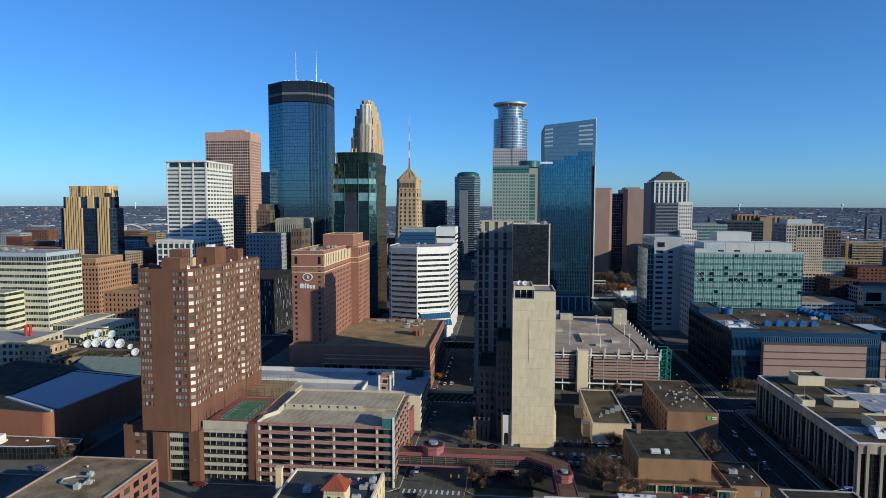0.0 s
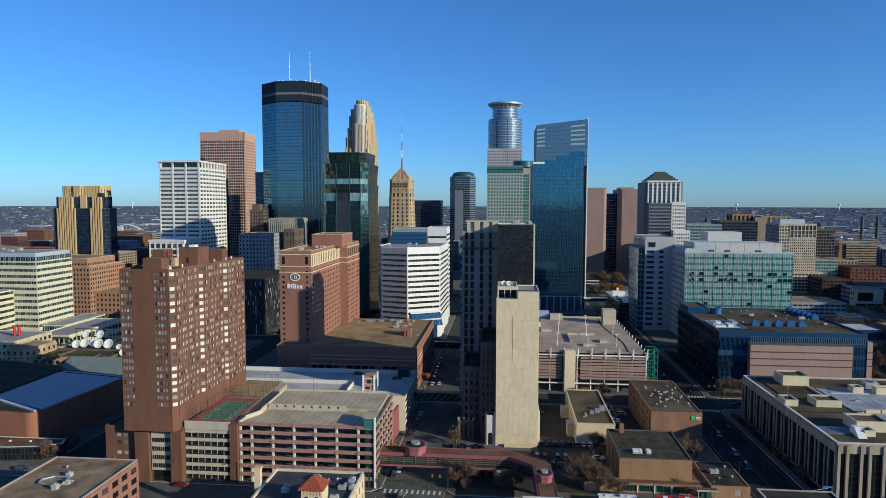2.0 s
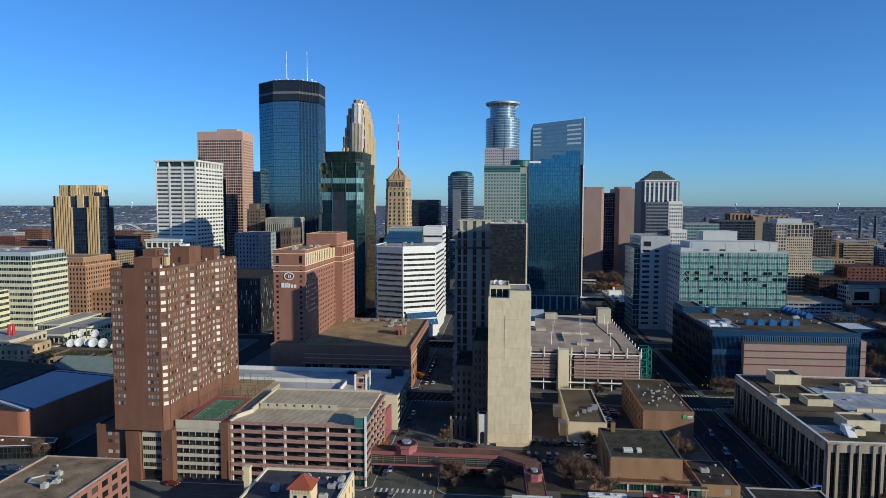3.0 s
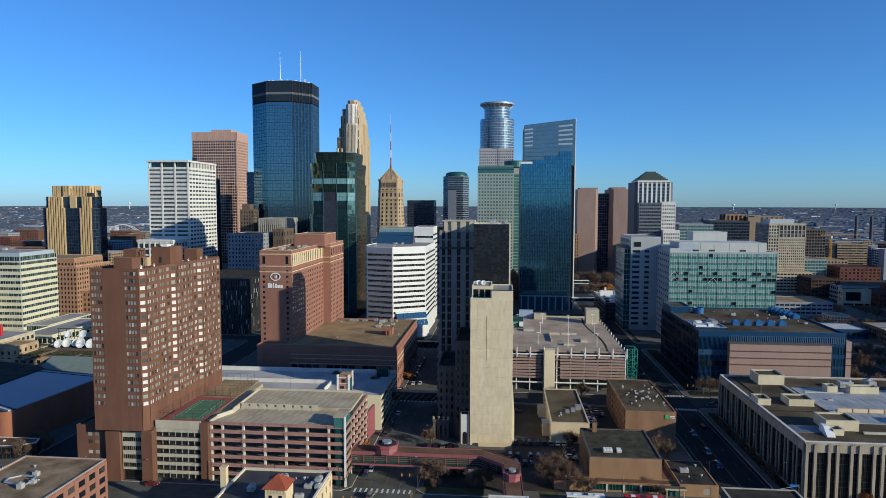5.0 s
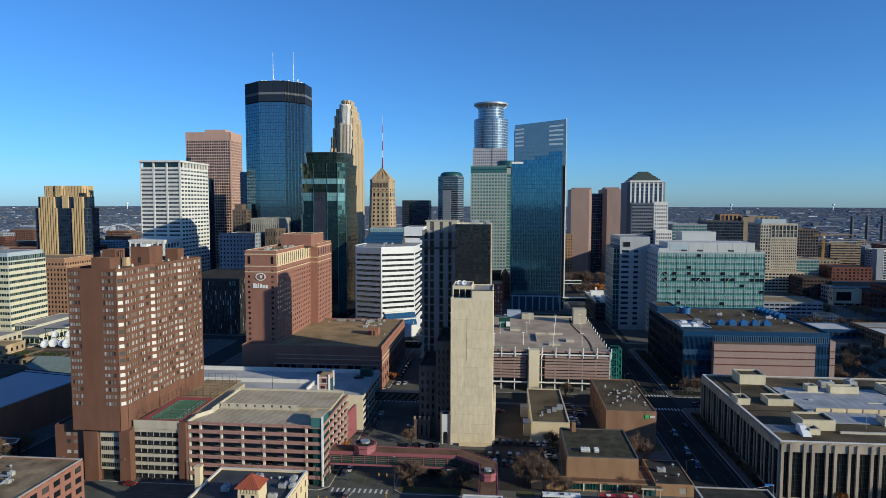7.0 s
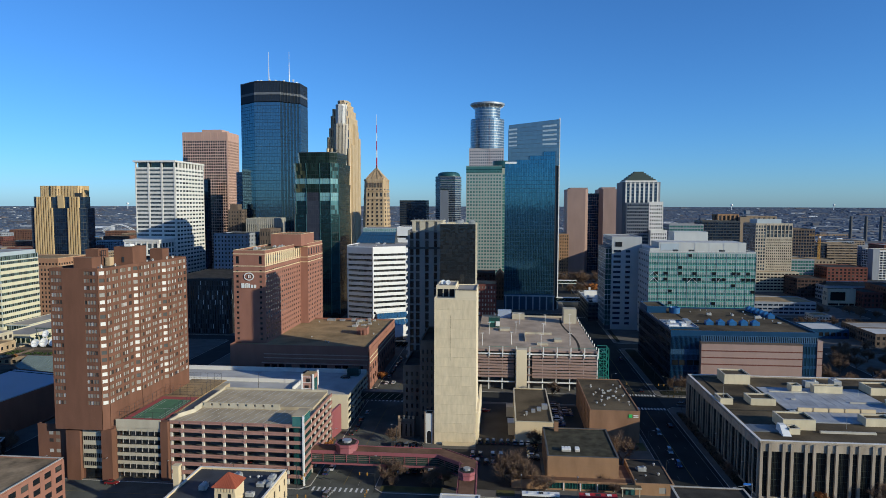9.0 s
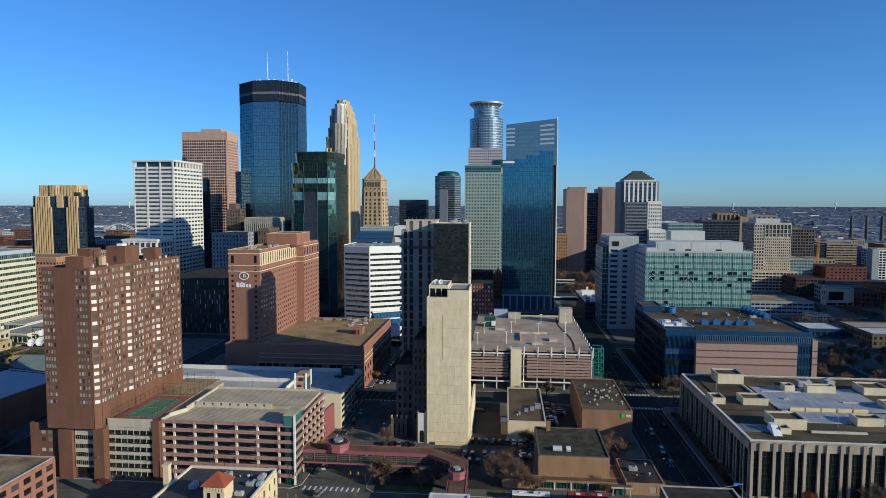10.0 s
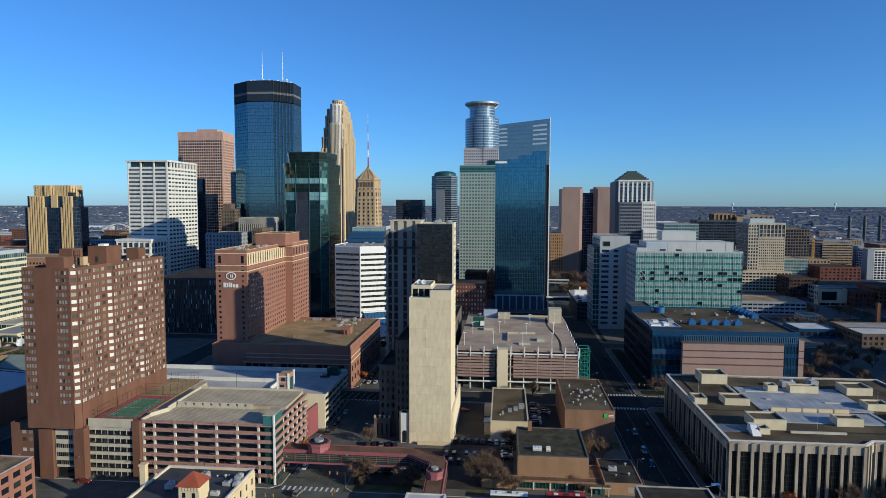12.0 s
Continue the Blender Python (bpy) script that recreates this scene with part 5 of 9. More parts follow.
def obelisk_tower():
    b = Building("obelisk_tower", "weathered limestone obelisk tower with pyramid top and mast", -93, 630, FOSHAY, ROOF_BROWN, G_DARK, category="skyscraper", joined=True, seed=25)
    lo, hi = cut(rect(-107.6, -78.4, 616, 645), 3.4), cut(rect(-103.6, -82.4, 620, 641), 2.6)
    H = 119.0
    at = lambda z: [tuple(Vector(a).lerp(Vector(c), z / H)) for a, c in zip(lo, hi)]
    b.walls.prism(lo, 0, H, 0, hi)
    for z0, z1, g in ((99.9, 100.8, 0.5), (117.8, 119.4, 0.5), (107.6, 108.2, 0.35)):
        b.walls.prism(inset(at(z0), -g), z0, z1, 0)
    for j in range(11):
        a = 1.0 + 0.92 * j
        q = rect(-103.6 + a, -82.4 - a, 620 + a, 641 - a)
        b.walls.prism(cut(q, max(0.3, 2.4 - 0.2 * j)), 119.4 + 1.12 * j, 120.6 + 1.12 * j, 0)
        for i in range(4):
            x = -103.6 + a + 0.6 + i * (21.2 - 2 * a - 1.8) / 3
            b.walls.box(x, x + 0.7, 620 + a - 0.4, 620 + a, 119.6 + 1.12 * j, 121.2 + 1.12 * j, 0)
    rows = [(98 - 3.85 * j, 2.1) for j in range(24)] + [(102.6, 3.8), (109.0, 1.1)]
    for z, h in rows:
        pl, pt = at(z), at(z + h)
        for k, cols in ((0, (0.13, 0.37, 0.63, 0.87)), (1, (0.5,)), (2, (0.13, 0.37, 0.63, 0.87)), (7, (0.5,))):
            p, q, s_, t = Vector(pl[k]), Vector(pl[(k + 1) % 8]), Vector(pt[k]), Vector(pt[(k + 1) % 8])
            u = (q - p).normalized()
            o = Vector((u.y, -u.x)) * 0.04
            for c in cols:
                w = u * (0.85 if k in (0, 2) else 0.6)
                m0, m1 = p.lerp(q, c) + o, s_.lerp(t, c) + o
                b.glass.add([(*(m0 - w), z), (*(m0 + w), z), (*(m1 + w), z + h), (*(m1 - w), z + h)], [(0, 1, 2, 3)])
                b.walls.slab(m0 - w - o, u, (u.y, -u.x), -0.15, w.length * 2 + 0.15, 0, 0.3, z - 0.35, z - 0.02, 0)
    r = b.finish()
    for i, (z0, z1) in enumerate(((130.5, 141), (141, 148), (148, 157), (157, 165), (165, 173), (173, 183))):
        me = Mesh(tuple(r.location))
        me.tube((-93, 630.5, z0), (-93, 630.5, z1), 0.8 - i * 0.11, 0.7 - i * 0.11, 4)
        me.make("mast_section", METAL_WHITE if i % 2 else RED_PAINT, r, "white mast section" if i % 2 else "red mast section")
    s_ = Mesh(tuple(r.location))
    for i in range(6):
        x = -100.9 + i * 2.72
        s_.box(x, x + 1.5, 619.35, 619.7, 111.6, 116.2)
    s_.make("sign_bar", BROWN_STONE, r, "row of dark carved lettering bars")
    return r


obelisk_tower()


RIBBED_SHADED = mat("ribbed_panel_shaded", (0.40, 0.40, 0.42), 0.4, 0.3, amount=0.06)


def banded_building():
    b = Building("banded_building", "white office block with dark ribbon windows and chamfered plan", -62, 480, WHITE, ROOF_GREY, G_DARK, seed=26)
    poly = [(-80.2, 456), (-60.5, 449.5), (-38.3, 462), (-37, 515), (-80, 515), (-84, 470)]
    b.body(poly, 0, 64.4, parapet=0.7)
    rows = [(58.4 - 3.78 * j, 60.0 - 3.78 * j) for j in range(13)][::-1]
    for k in (0, 1, 2, 5):
        e = sides(poly)[k]
        # ribbed front facet coloured grey because less sun reaches it
        skin = RIBBED_SHADED if k == 0 else WHITE
        b.face(*e, even(length(e), max(3, round(length(e) / 1.5)), 0.86, 0.6), rows, 0.03, 0.12, 0, 64.4, band_mat=skin, wall=METAL_DARK)
        p = Vector(e[0])
        u = (Vector(e[1]) - p).normalized()
        if k == 0:
            for j in range(26):
                b.walls.slab(p, u, (u.y, -u.x), 0, length(e), 0.11, 0.17, 13.4 + 1.89 * j + 0.05, 13.4 + 1.89 * j + 0.17, b.mi(CONC))
        for c in (0, length(e) - 0.6):
            b.walls.slab(p, u, (u.y, -u.x), c, c + 0.6, 0.02, 0.13, 0, 64.4, b.mi(skin))
    b.joined = True
    # white block behind, with its ribbon windows
    b.body(rect(-54, -38.6, 515.4, 545), 0, 76.5, parapet=0.5, roof=ROOF_GREY)
    b.face((-54, 515.4), (-38.6, 515.4), even(15.4, 9, 0.86, 0.3), [(68.2, 69.8), (72.0, 73.6)][:1], 0.05, 0.3, 64.4, 76.5, band_mat=WHITE, wall=METAL_DARK)
    b.face((-38.6, 515.4), (-38.6, 545), even(29.6, 16, 0.86, 0.3), [(58.4 + 3.78 * (3 - j), 60.0 + 3.78 * (3 - j)) for j in range(17)][::-1], 0.05, 0.3, 0, 76.5, band_mat=WHITE, wall=METAL_DARK)
    # sloped skylight with its glazing bars, and the glazed box behind it
    lo = [(-84 + 3.1 * i, 498.0, 64.9) for i in range(11)]
    hi = [(-81.5 + 2.7 * i, 514.6, 73.2) for i in range(11)]
    for i in range(10):
        for j in range(3):
            f = lambda k, t: tuple(Vector(lo[k]).lerp(Vector(hi[k]), t))
            me = Mesh(b.b)
            me.add([f(i, j / 3 + 0.01), f(i + 1, j / 3 + 0.01), f(i + 1, j / 3 + 0.32), f(i, j / 3 + 0.32)], [(0, 1, 2, 3)])
            me.make("skylight_pane", G_SKYLIGHT, b.root, "sloped blue glass pane")
    for i in range(11):
        b.walls.tube(lo[i], hi[i], 0.12, 0.12, 4, b.mi(METAL_DARK))
    b.walls.add([(-84, 498, 64.5), (-53, 498, 64.5), (-54.5, 515, 73.0), (-81.5, 515, 73.0), (-84, 515, 64.5), (-53, 515, 64.5)], [(0, 1, 2, 3), (1, 5, 2), (0, 3, 4)], b.mi(METAL_DARK))
    b.body(rect(-82, -54.1, 515.5, 540), 0, 75.8, wall=GREY_BLUE, parapet=0.3)
    b.face((-82, 515.5), (-54.1, 515.5), even(27.9, 16, 0.9), [(73.3, 74.3), (74.5, 75.6)], 0.1, 0.1, 73.1, 76, wall=GREY_BLUE, pane=G_TEAL_LIGHT)
    # sloped glass over the lower floors of the chamfered side
    p, u = Vector((-58.5, 450.6)), (Vector((-38.3, 462)) - Vector((-60.5, 449.5))).normalized()
    n = Vector((u.y, -u.x))
    for i in range(9):
        for z0, z1, d0, d1 in ((13.6, 17.4, 3.2, 1.2), (8.8, 12.6, 5.8, 3.7)):
            a, c = p + u * (i * 2.55 + 0.1), p + u * (i * 2.55 + 2.4)
            me = Mesh(b.b)
            q = lambda v, d, z: (v.x + n.x * d, v.y + n.y * d, z)
            me.add([q(a, d0, z0), q(c, d0, z0), q(c, d1, z1), q(a, d1, z1), q(a, d0 - 0.3, z0), q(c, d0 - 0.3, z0), q(c, d1 - 0.3, z1), q(a, d1 - 0.3, z1)], [(0, 1, 2, 3), (1, 5, 6, 2), (4, 0, 3, 7), (3, 2, 6, 7)])
            me.make("sloped_pane", G_SKYLIGHT, b.root, "sloped blue glass pane")
    for z0, z1, d in ((17.4, 18.4, 1.6), (12.6, 13.5, 4.0), (0, 8.7, 5.9)):
        b.walls.slab(p, u, n, -0.5, 23.4, 0, d, z0, z1, b.mi(WHITE))
    return b.finish()


banded_building()

box("dark_office", "dark bronze office block with ribbon windows", -154, -106, 1150, 1190, 101, METAL_DARK, ROOF_DARK, G_NAVY, nf=24, ns=12, ne=8, share=0.9, low=0.1, high=0.6, category="skyscraper", joined=True).finish()


SLATE_PANEL = mat("slate_panel", (0.13, 0.15, 0.185), 0.5, amount=0.05)


CURVE_TOP = mat("dark_teal_metal_roof", (0.02, 0.085, 0.09), 0.4, 0.2, amount=0.1)


def round_top_tower():
    b = Building("curved_tower", "dark blue glass tower with rounded copper-edged top", -66, 1145, METAL_DARK, CURVE_TOP, G_NAVY, category="skyscraper", joined=True, seed=27)
    poly = cut(rect(-87.5, -43.5, 1126, 1166), 9)
    b.body(poly, 0, 143, parapet=0.5)
    for k in (0, 1, 2, 7):
        e = sides(poly)[k]
        b.face(*e, even(length(e), max(2, round(length(e) / 3)), 0.95), floors(3, 142, 36, 0.25, 0.95), 0.05, 0.3, 0, 143, band_mat=GREYBLUE_DIM)
    b.walls.lathe((-65, 1146), [(20, 143), (20, 146), (18.5, 149), (15, 151), (9, 152)], 28, b.mi(CURVE_TOP))
    for z in (121, 128, 136):
        b.ring("ledge", inset(poly, -0.6), inset(poly, 0.3), z, z + 0.8, CURVE_TOP)
    b.body(rect(-78, -64, 1118, 1126), 0, 118, wall=SLATE_PANEL, parapet=0.4)
    return b.finish()


round_top_tower()


TEAL_CROWN = mat("teal_metal_crown", (0.055, 0.17, 0.165), 0.4, 0.2, amount=0.08)


def punched_tower():
    b = Building("gridded_tower", "pale green-grey tower with square windows and teal crown", 15, 805, CREAM, COPPER, G_TEAL, category="skyscraper", joined=True, seed=28)
    pale = mat("pale_green_stone", (0.27, 0.30, 0.275), 0.7, amount=0.05)
    b.body(rect(-13.5, 30, 786, 830), 0, 141, wall=pale, parapet=0.8)
    b.face((-13.5, 786), (30, 786), even(43.5, 12, 0.6, 0.6), floors(4, 132, 32, 0.25, 0.78), 0.35, 0.3, 0, 133, wall=pale)
    b.face((-13.5, 786), (30, 786), even(43.5, 12, 0.95), [(133.6, 134.6), (136.2, 138.2)], 0.3, 0.2, 133, 141, wall=TEAL_CROWN, pane=G_TEAL_DARK)
    b.body(rect(30.1, 47, 796, 830), 0, 139, wall=pale, parapet=0.5)
    b.face((30.1, 796), (47, 796), [(0.5, 7.5), (11.5, 14.5)], floors(4, 132, 32, 0.1, 0.9), 0.3, 0.15, 0, 139, wall=pale)
    b.walls.lathe((31, 815), [(13, 141), (13, 148), (12.5, 149)], 28, b.mi(CURVE_TOP))
    return b.finish()


punched_tower()


SILVER = mat("dull_silver_panel", (0.30, 0.33, 0.36), 0.45, 0.2, amount=0.05)


def cylinder_tower():
    b = Building("cylinder_tower", "silver-blue cylindrical skyscraper with ring-shaped crown on square base", 8, 935, PINK_PANEL, ROOF_GREY, G_CAP, category="skyscraper", joined=True, seed=29)
    stone = mat("grey_pink_granite", (0.36, 0.335, 0.34), 0.6, amount=0.05)
    b.body(rect(-17, 32, 915, 964), 0, 173, wall=stone, parapet=0.6)
    b.face((-17, 915), (32, 915), even(49, 18, 0.55, 0.5), floors(4, 171, 42, 0.3, 0.78), 0.3, 0.25, 0, 173, wall=stone)
    c = (8, 938)
    def drum(r, z0, z1, nf, n=44):
        b.walls.lathe(c, [(r, z0), (r, z1)], n, b.mi(METAL))
        h = (z1 - z0) / nf
        for j in range(nf):
            for i in range(n):
                a0, a1 = 2 * math.pi * (i + 0.03) / n, 2 * math.pi * (i + 0.97) / n
                q = lambda a, z, rr: (c[0] + rr * math.cos(a), c[1] + rr * math.sin(a), z)
                b.glass.add([q(a0, z0 + (j + 0.22) * h, r + 0.08), q(a1, z0 + (j + 0.22) * h, r + 0.08), q(a1, z0 + (j + 0.95) * h, r + 0.08), q(a0, z0 + (j + 0.95) * h, r + 0.08)], [(0, 1, 2, 3)])
            b.walls.lathe(c, [(r, z0 + (j - 0.04) * h), (r + 0.35, z0 + (j - 0.04) * h), (r + 0.35, z0 + (j + 0.2) * h), (r, z0 + (j + 0.2) * h)], n, b.mi(SILVER))
    drum(24, 173.2, 216, 12)
    drum(18, 216, 232, 4)
    b.walls.lathe(c, [(16, 232), (17, 234), (24.6, 236.2), (24.6, 238.6), (22, 238.6), (15, 236.4)], 44, b.mi(SILVER))
    b.walls.tube((11.5, 913.8, 60), (11.5, 913.8, 215), 0.22, 0.22, 4, b.mi(BRICK_DARK))
    for i in range(22):
        a = 2 * math.pi * i / 22
        b.walls.tube((c[0] + 18 * math.cos(a), c[1] + 18 * math.sin(a), 231), (c[0] + 24.2 * math.cos(a), c[1] + 24.2 * math.sin(a), 236.4), 0.42, 0.42, 4, b.mi(METAL_WHITE))
    return b.finish()


cylinder_tower()


MULLION_BLUE = mat("blue_metal_mullion", (0.045, 0.10, 0.15), 0.4, 0.3, amount=0.05)
G_PALE_STRIP = glass("pale_lit_glass_strip", [(1.0, (0.27, 0.34, 0.40))], 0.15)


def glass_slab_tower():
    b = Building("blue_glass_tower", "blue glass office tower with slate upper slab and white fin", 57, 610, METAL_DARK, ROOF_DARK, G_TARGET, category="skyscraper", joined=True, seed=30)
    for xa, xb, zt in ((33, 43.4, 131.6), (43.4, 55.3, 135.2), (55.3, 67.2, 138.9), (67.2, 77.6, 142.5)):
        b.walls.prism(rect(xa, xb, 585, 640), 0, zt, 0)
        b.face((xa, 585), (xb, 585), even(xb - xa, 7 if xb - xa < 11 else 8, 0.90), floors(14, zt, round((zt - 14) / 3.66), 0.02, 0.96), 0.35, 0.08, 0, zt, wall=MULLION_BLUE)
    b.walls.box(33, 43.4, 584.6, 584.9, 131.6, 133.4, b.mi(METAL_WHITE))
    b.face((77.6, 585), (77.6, 640), even(55, 20, 0.93), floors(14, 138, 34, 0.03, 0.97), 0.1, 0.06, 0, 138, pane=G_NAVY)
    # upper slab with a slanted top
    x0, x1, y0, y1, y = 36, 81, 585.6, 640, 585.5
    b.joined = True
    b.walls.add([(x0, y0, 131), (x1, y0, 131), (x1, y1, 131), (x0, y1, 131), (x0, y0, 166), (x1, y0, 171), (x1, y1, 171), (x0, y1, 166)],
                [(0, 1, 5, 4), (1, 2, 6, 5), (2, 3, 7, 6), (3, 0, 4, 7), (4, 5, 6, 7)], 0)
    for i in range(18):
        for j in range(-2, 8):
            a0, a1 = x0 + 45 * i / 18 + 0.02, x0 + 45 * (i + 1) / 18 - 0.02
            za = lambda x, k: 138 + (28 + 5 * (x - x0) / 45) * k / 8
            edge = (i < 3 or 12 <= i < 17) and 2 <= j < 7
            b.glass.add([(a0, y, za(a0, j + 0.03)), (a1, y, za(a1, j + 0.03)), (a1, y, za(a1, j + (0.55 if edge else 0.98))), (a0, y, za(a0, j + (0.55 if edge else 0.98)))], [(0, 1, 2, 3)], b.gi(G_SLATE))
            if edge:
                b.glass.add([(a0, y, za(a0, j + 0.57)), (a1, y, za(a1, j + 0.57)), (a1, y, za(a1, j + 0.98)), (a0, y, za(a0, j + 0.98))], [(0, 1, 2, 3)], b.gi(G_PALE_STRIP))
    for i in range(8):
        b.block("portal_column", 34 + i * 6.1, 35.1 + i * 6.1, 580.5, 581.6, 0.1, 12.5, GREY_BLUE)
    b.block("portal_beam", 33, 78.5, 580.3, 581.8, 12.5, 13.4, GREY_BLUE)
    b.block("fin", 81, 81.9, 589, 640, 0, 172.5, METAL_WHITE, "white metal edge fin")
    b.body(rect(77.7, 80.9, 590, 640), 0, 137, wall=METAL_DARK, parapet=0)
    return b.finish()


glass_slab_tower()


TWIN_STONE = mat("brown_mauve_stone", (0.265, 0.18, 0.155), 0.6, amount=0.12, scale=0.1)


def twin_slabs():
    b = Building("mauve_twin_tower", "windowless mauve stone twin slabs with dark glass between", 156, 920, TWIN_STONE, ROOF_GREY, G_NAVY, category="skyscraper", joined=True, seed=31)
    b.body([(119.5, 900), (144, 900), (148.5, 908), (148.5, 950), (119.5, 950)], 0, 115.5, parapet=0.5)
    b.body([(168, 900), (193, 900), (193, 950), (163.5, 950), (163.5, 908)], 0, 115.5, parapet=0.5)
    b.body(rect(148.6, 163.4, 910, 950), 0, 110, wall=METAL_DARK, parapet=0.3)
    b.face((148.6, 910), (163.4, 910), even(14.8, 5, 0.92), floors(3, 108, 29, 0.05, 0.95), 0.1, 0.05)
    b.body(rect(124, 148, 910, 940), 115.7, 118.0, roof=ROOF_GREY, parapet=0.3)
    b.body(rect(167, 186, 910, 940), 115.7, 118.5, roof=ROOF_GREY, parapet=0.3)
    return b.finish()


twin_slabs()


GREEN_ROOF = mat("dark_green_roof", (0.035, 0.055, 0.048), 0.6, amount=0.1)


def pyramid_tower():
    b = Building("pyramid_tower", "grey stone tower with dark green pyramid roof", 190, 785, WHITE_STONE, ROOF_GREY, G_NAVY, category="skyscraper", joined=True, seed=32)
    st = mat("blue_grey_stone", (0.085, 0.10, 0.125), 0.6, amount=0.05)
    b.body(cut(rect(169, 212, 762, 806), 3), 0, 120.5, wall=st, parapet=0.6)
    b.face((172, 762), (209, 762), even(37, 7, 0.62, 0.6), floors(97, 115, 5, 0.08, 0.92) + [(116, 118.6)], 0.5, 0.2, 97, 120.5, wall=WHITE_STONE, band_mat=GREYBLUE_DIM)
    b.walls.prism(rect(172.5, 208.5, 766, 802), 120.6, 123, b.mi(WHITE_STONE))
    for i in range(6):
        a = 2.2 * i
        b.walls.prism(rect(174 + a, 207 - a, 768 + a, 800 - a), 123 + i * 1.8, 124.8 + i * 1.8, b.mi(GREEN_ROOF))
    b.body(rect(197, 212.5, 752, 761.5), 0, 98, parapet=0.5)
    b.face((197, 752), (212.5, 752), even(15.5, 6, 0.5, 0.4), floors(4, 96, 22, 0.25, 0.75), 0.3, 0.2)
    b.body(rect(197, 215, 742, 751.5), 0, 66, parapet=0.5)
    b.face((197, 742), (215, 742), even(18, 7, 0.5, 0.4), floors(4, 64, 15, 0.25, 0.75), 0.3, 0.2)
    b.body(rect(172, 196.9, 752, 761.5), 0, 97, wall=st, parapet=0.5)
    b.face((172, 752), (196.9, 752), even(24.9, 11, 0.7, 0.4), floors(4, 96, 24, 0.3, 0.85), 0.2, 0.15, wall=st, band_mat=GREYBLUE_DIM)
    return b.finish()


pyramid_tower()


def golden_tower():
    b = Building("golden_tower", "dark glass tower with golden stone ribs and stepped golden crown", -450, 685, METAL_DARK, ROOF_BROWN, G_NAVY, category="skyscraper", joined=True, seed=33)
    plans = (([(-485.6, 664), (-481.6, 660), (-425.6, 660), (-422.6, 665), (-424.4, 683), (-481, 683)], 0, 90),
             ([(-482.2, 664.5), (-479, 661.2), (-427.6, 661.2), (-426, 666), (-428, 681), (-478, 681)], 90, 102.3))
    for p, z0, z1 in plans:
        b.body(p, z0, z1, parapet=0.4)
        for k in (0, 1, 2, 3, 5):
            e = sides(p)[k]
            b.face(*e, even(length(e), max(1, round(length(e) / 2.6)), 0.93), floors(max(z0, 2), z1, round((z1 - z0) / 3.9), 0.04, 0.96), 0.08, 0.04, z0, z1)
    # golden ribs in two groups, with a dark glazed bay between them
    for xa, xb, n in ((-478.6, -456.2, 8), (-440.2, -426.0, 5)):
        w = (xb - xa) / n
        for i in range(n):
            x = xa + (i + 0.5) * w
            b.walls.box(x - w * 0.27, x + w * 0.27, 658.7, 661.4, 0, 102.6 if 0 < i < n - (xa < -450) else 90.5, b.mi(GOLD_STONE))
    b.walls.box(-451, -444, 659.6, 661.4, 90.2, 104, b.mi(GOLD_STONE))
    crown = [(-475.4, 667), (-472.5, 663.5), (-461.5, 663.5), (-459, 661.6), (-452.5, 661.6), (-450, 663.5), (-430, 663.5), (-426.6, 668), (-428, 679), (-472, 679)]
    b.body(crown, 102.4, 114.2, wall=GOLD_STONE, parapet=0.4)
    for k in (0, 1, 2, 3, 4, 5, 6, 7):
        e = sides(crown)[k]
        b.face(*e, even(length(e), max(1, round(length(e) / 3.1)), 0.3), [(102.8, 111.5)], 0.7, 0.1, 102.4, 114.6, wall=GOLD_STONE, pane=BROWN_STONE)
    b.body(rect(-433, -427.2, 662.6, 672), 102.4, 106.5, wall=METAL_DARK, parapet=0.3)
    return b.finish()


golden_tower()


def cream_office():
    b = Building("banded_office", "pale yellow office block with green-tinted ribbon windows", -322, 415, BAND, ROOF_GREY, G_OFFICE, seed=34, joined=True)
    b.body(rect(-365, -301, 397, 432), 0, 57, parapet=0.3)
    for p, q, n in (((-365, 397), (-301, 397), 36), ((-301, 397), (-301, 432), 20)):
        b.face(p, q, even(length((p, q)), n, 0.9, 0.3), floors(3, 57, 13, 0.40, 0.86), 0.12, 0.35, 0, 57, wall=GREY_BLUE, band_mat=BAND)
        b.face((p[0], p[1]), (q[0], q[1]), even(length((p, q)), n, 0.88, 0.3), [(57.4, 60.2)], 0.1, 0.1, 57.05, 60.4, wall=GREY_BLUE)
    b.body(rect(-364, -302, 398, 431), 57.1, 62.5, wall=GREY_BLUE, parapet=0.3, roof=ROOF_GREY)
    b.body(rect(-365, -318, 380, 396.9), 0, 38, parapet=0.3)
    b.face((-365, 380), (-318, 380), even(47, 26, 0.9, 0.3), floors(3, 38, 9, 0.40, 0.86), 0.08, 0.35, 0, 38, wall=METAL_DARK, band_mat=BAND)
    b.face((-318, 380), (-318, 396.9), even(16.9, 9, 0.9, 0.3), floors(3, 38, 9, 0.40, 0.86), 0.08, 0.35, 0, 38, wall=METAL_DARK, band_mat=BAND)
    b.body(rect(-300.9, -285, 400, 445), 0, 14, parapet=0.3)
    b.face((-300.9, 400), (-285, 400), even(15.9, 9, 0.9), [(10.2, 13.4)], 0.1, 0.1, 9.8, 13.8, wall=GREY_BLUE)
    b.face((-285, 400), (-285, 445), even(45, 24, 0.9), [(10.2, 13.4)], 0.1, 0.1, 9.8, 13.8, wall=GREY_BLUE)
    b.face((-285, 400), (-285, 445), even(45, 7, 0.6), [(1.0, 7.6)], 0.3, 0.1, 0, 9.7)
    return b.finish()


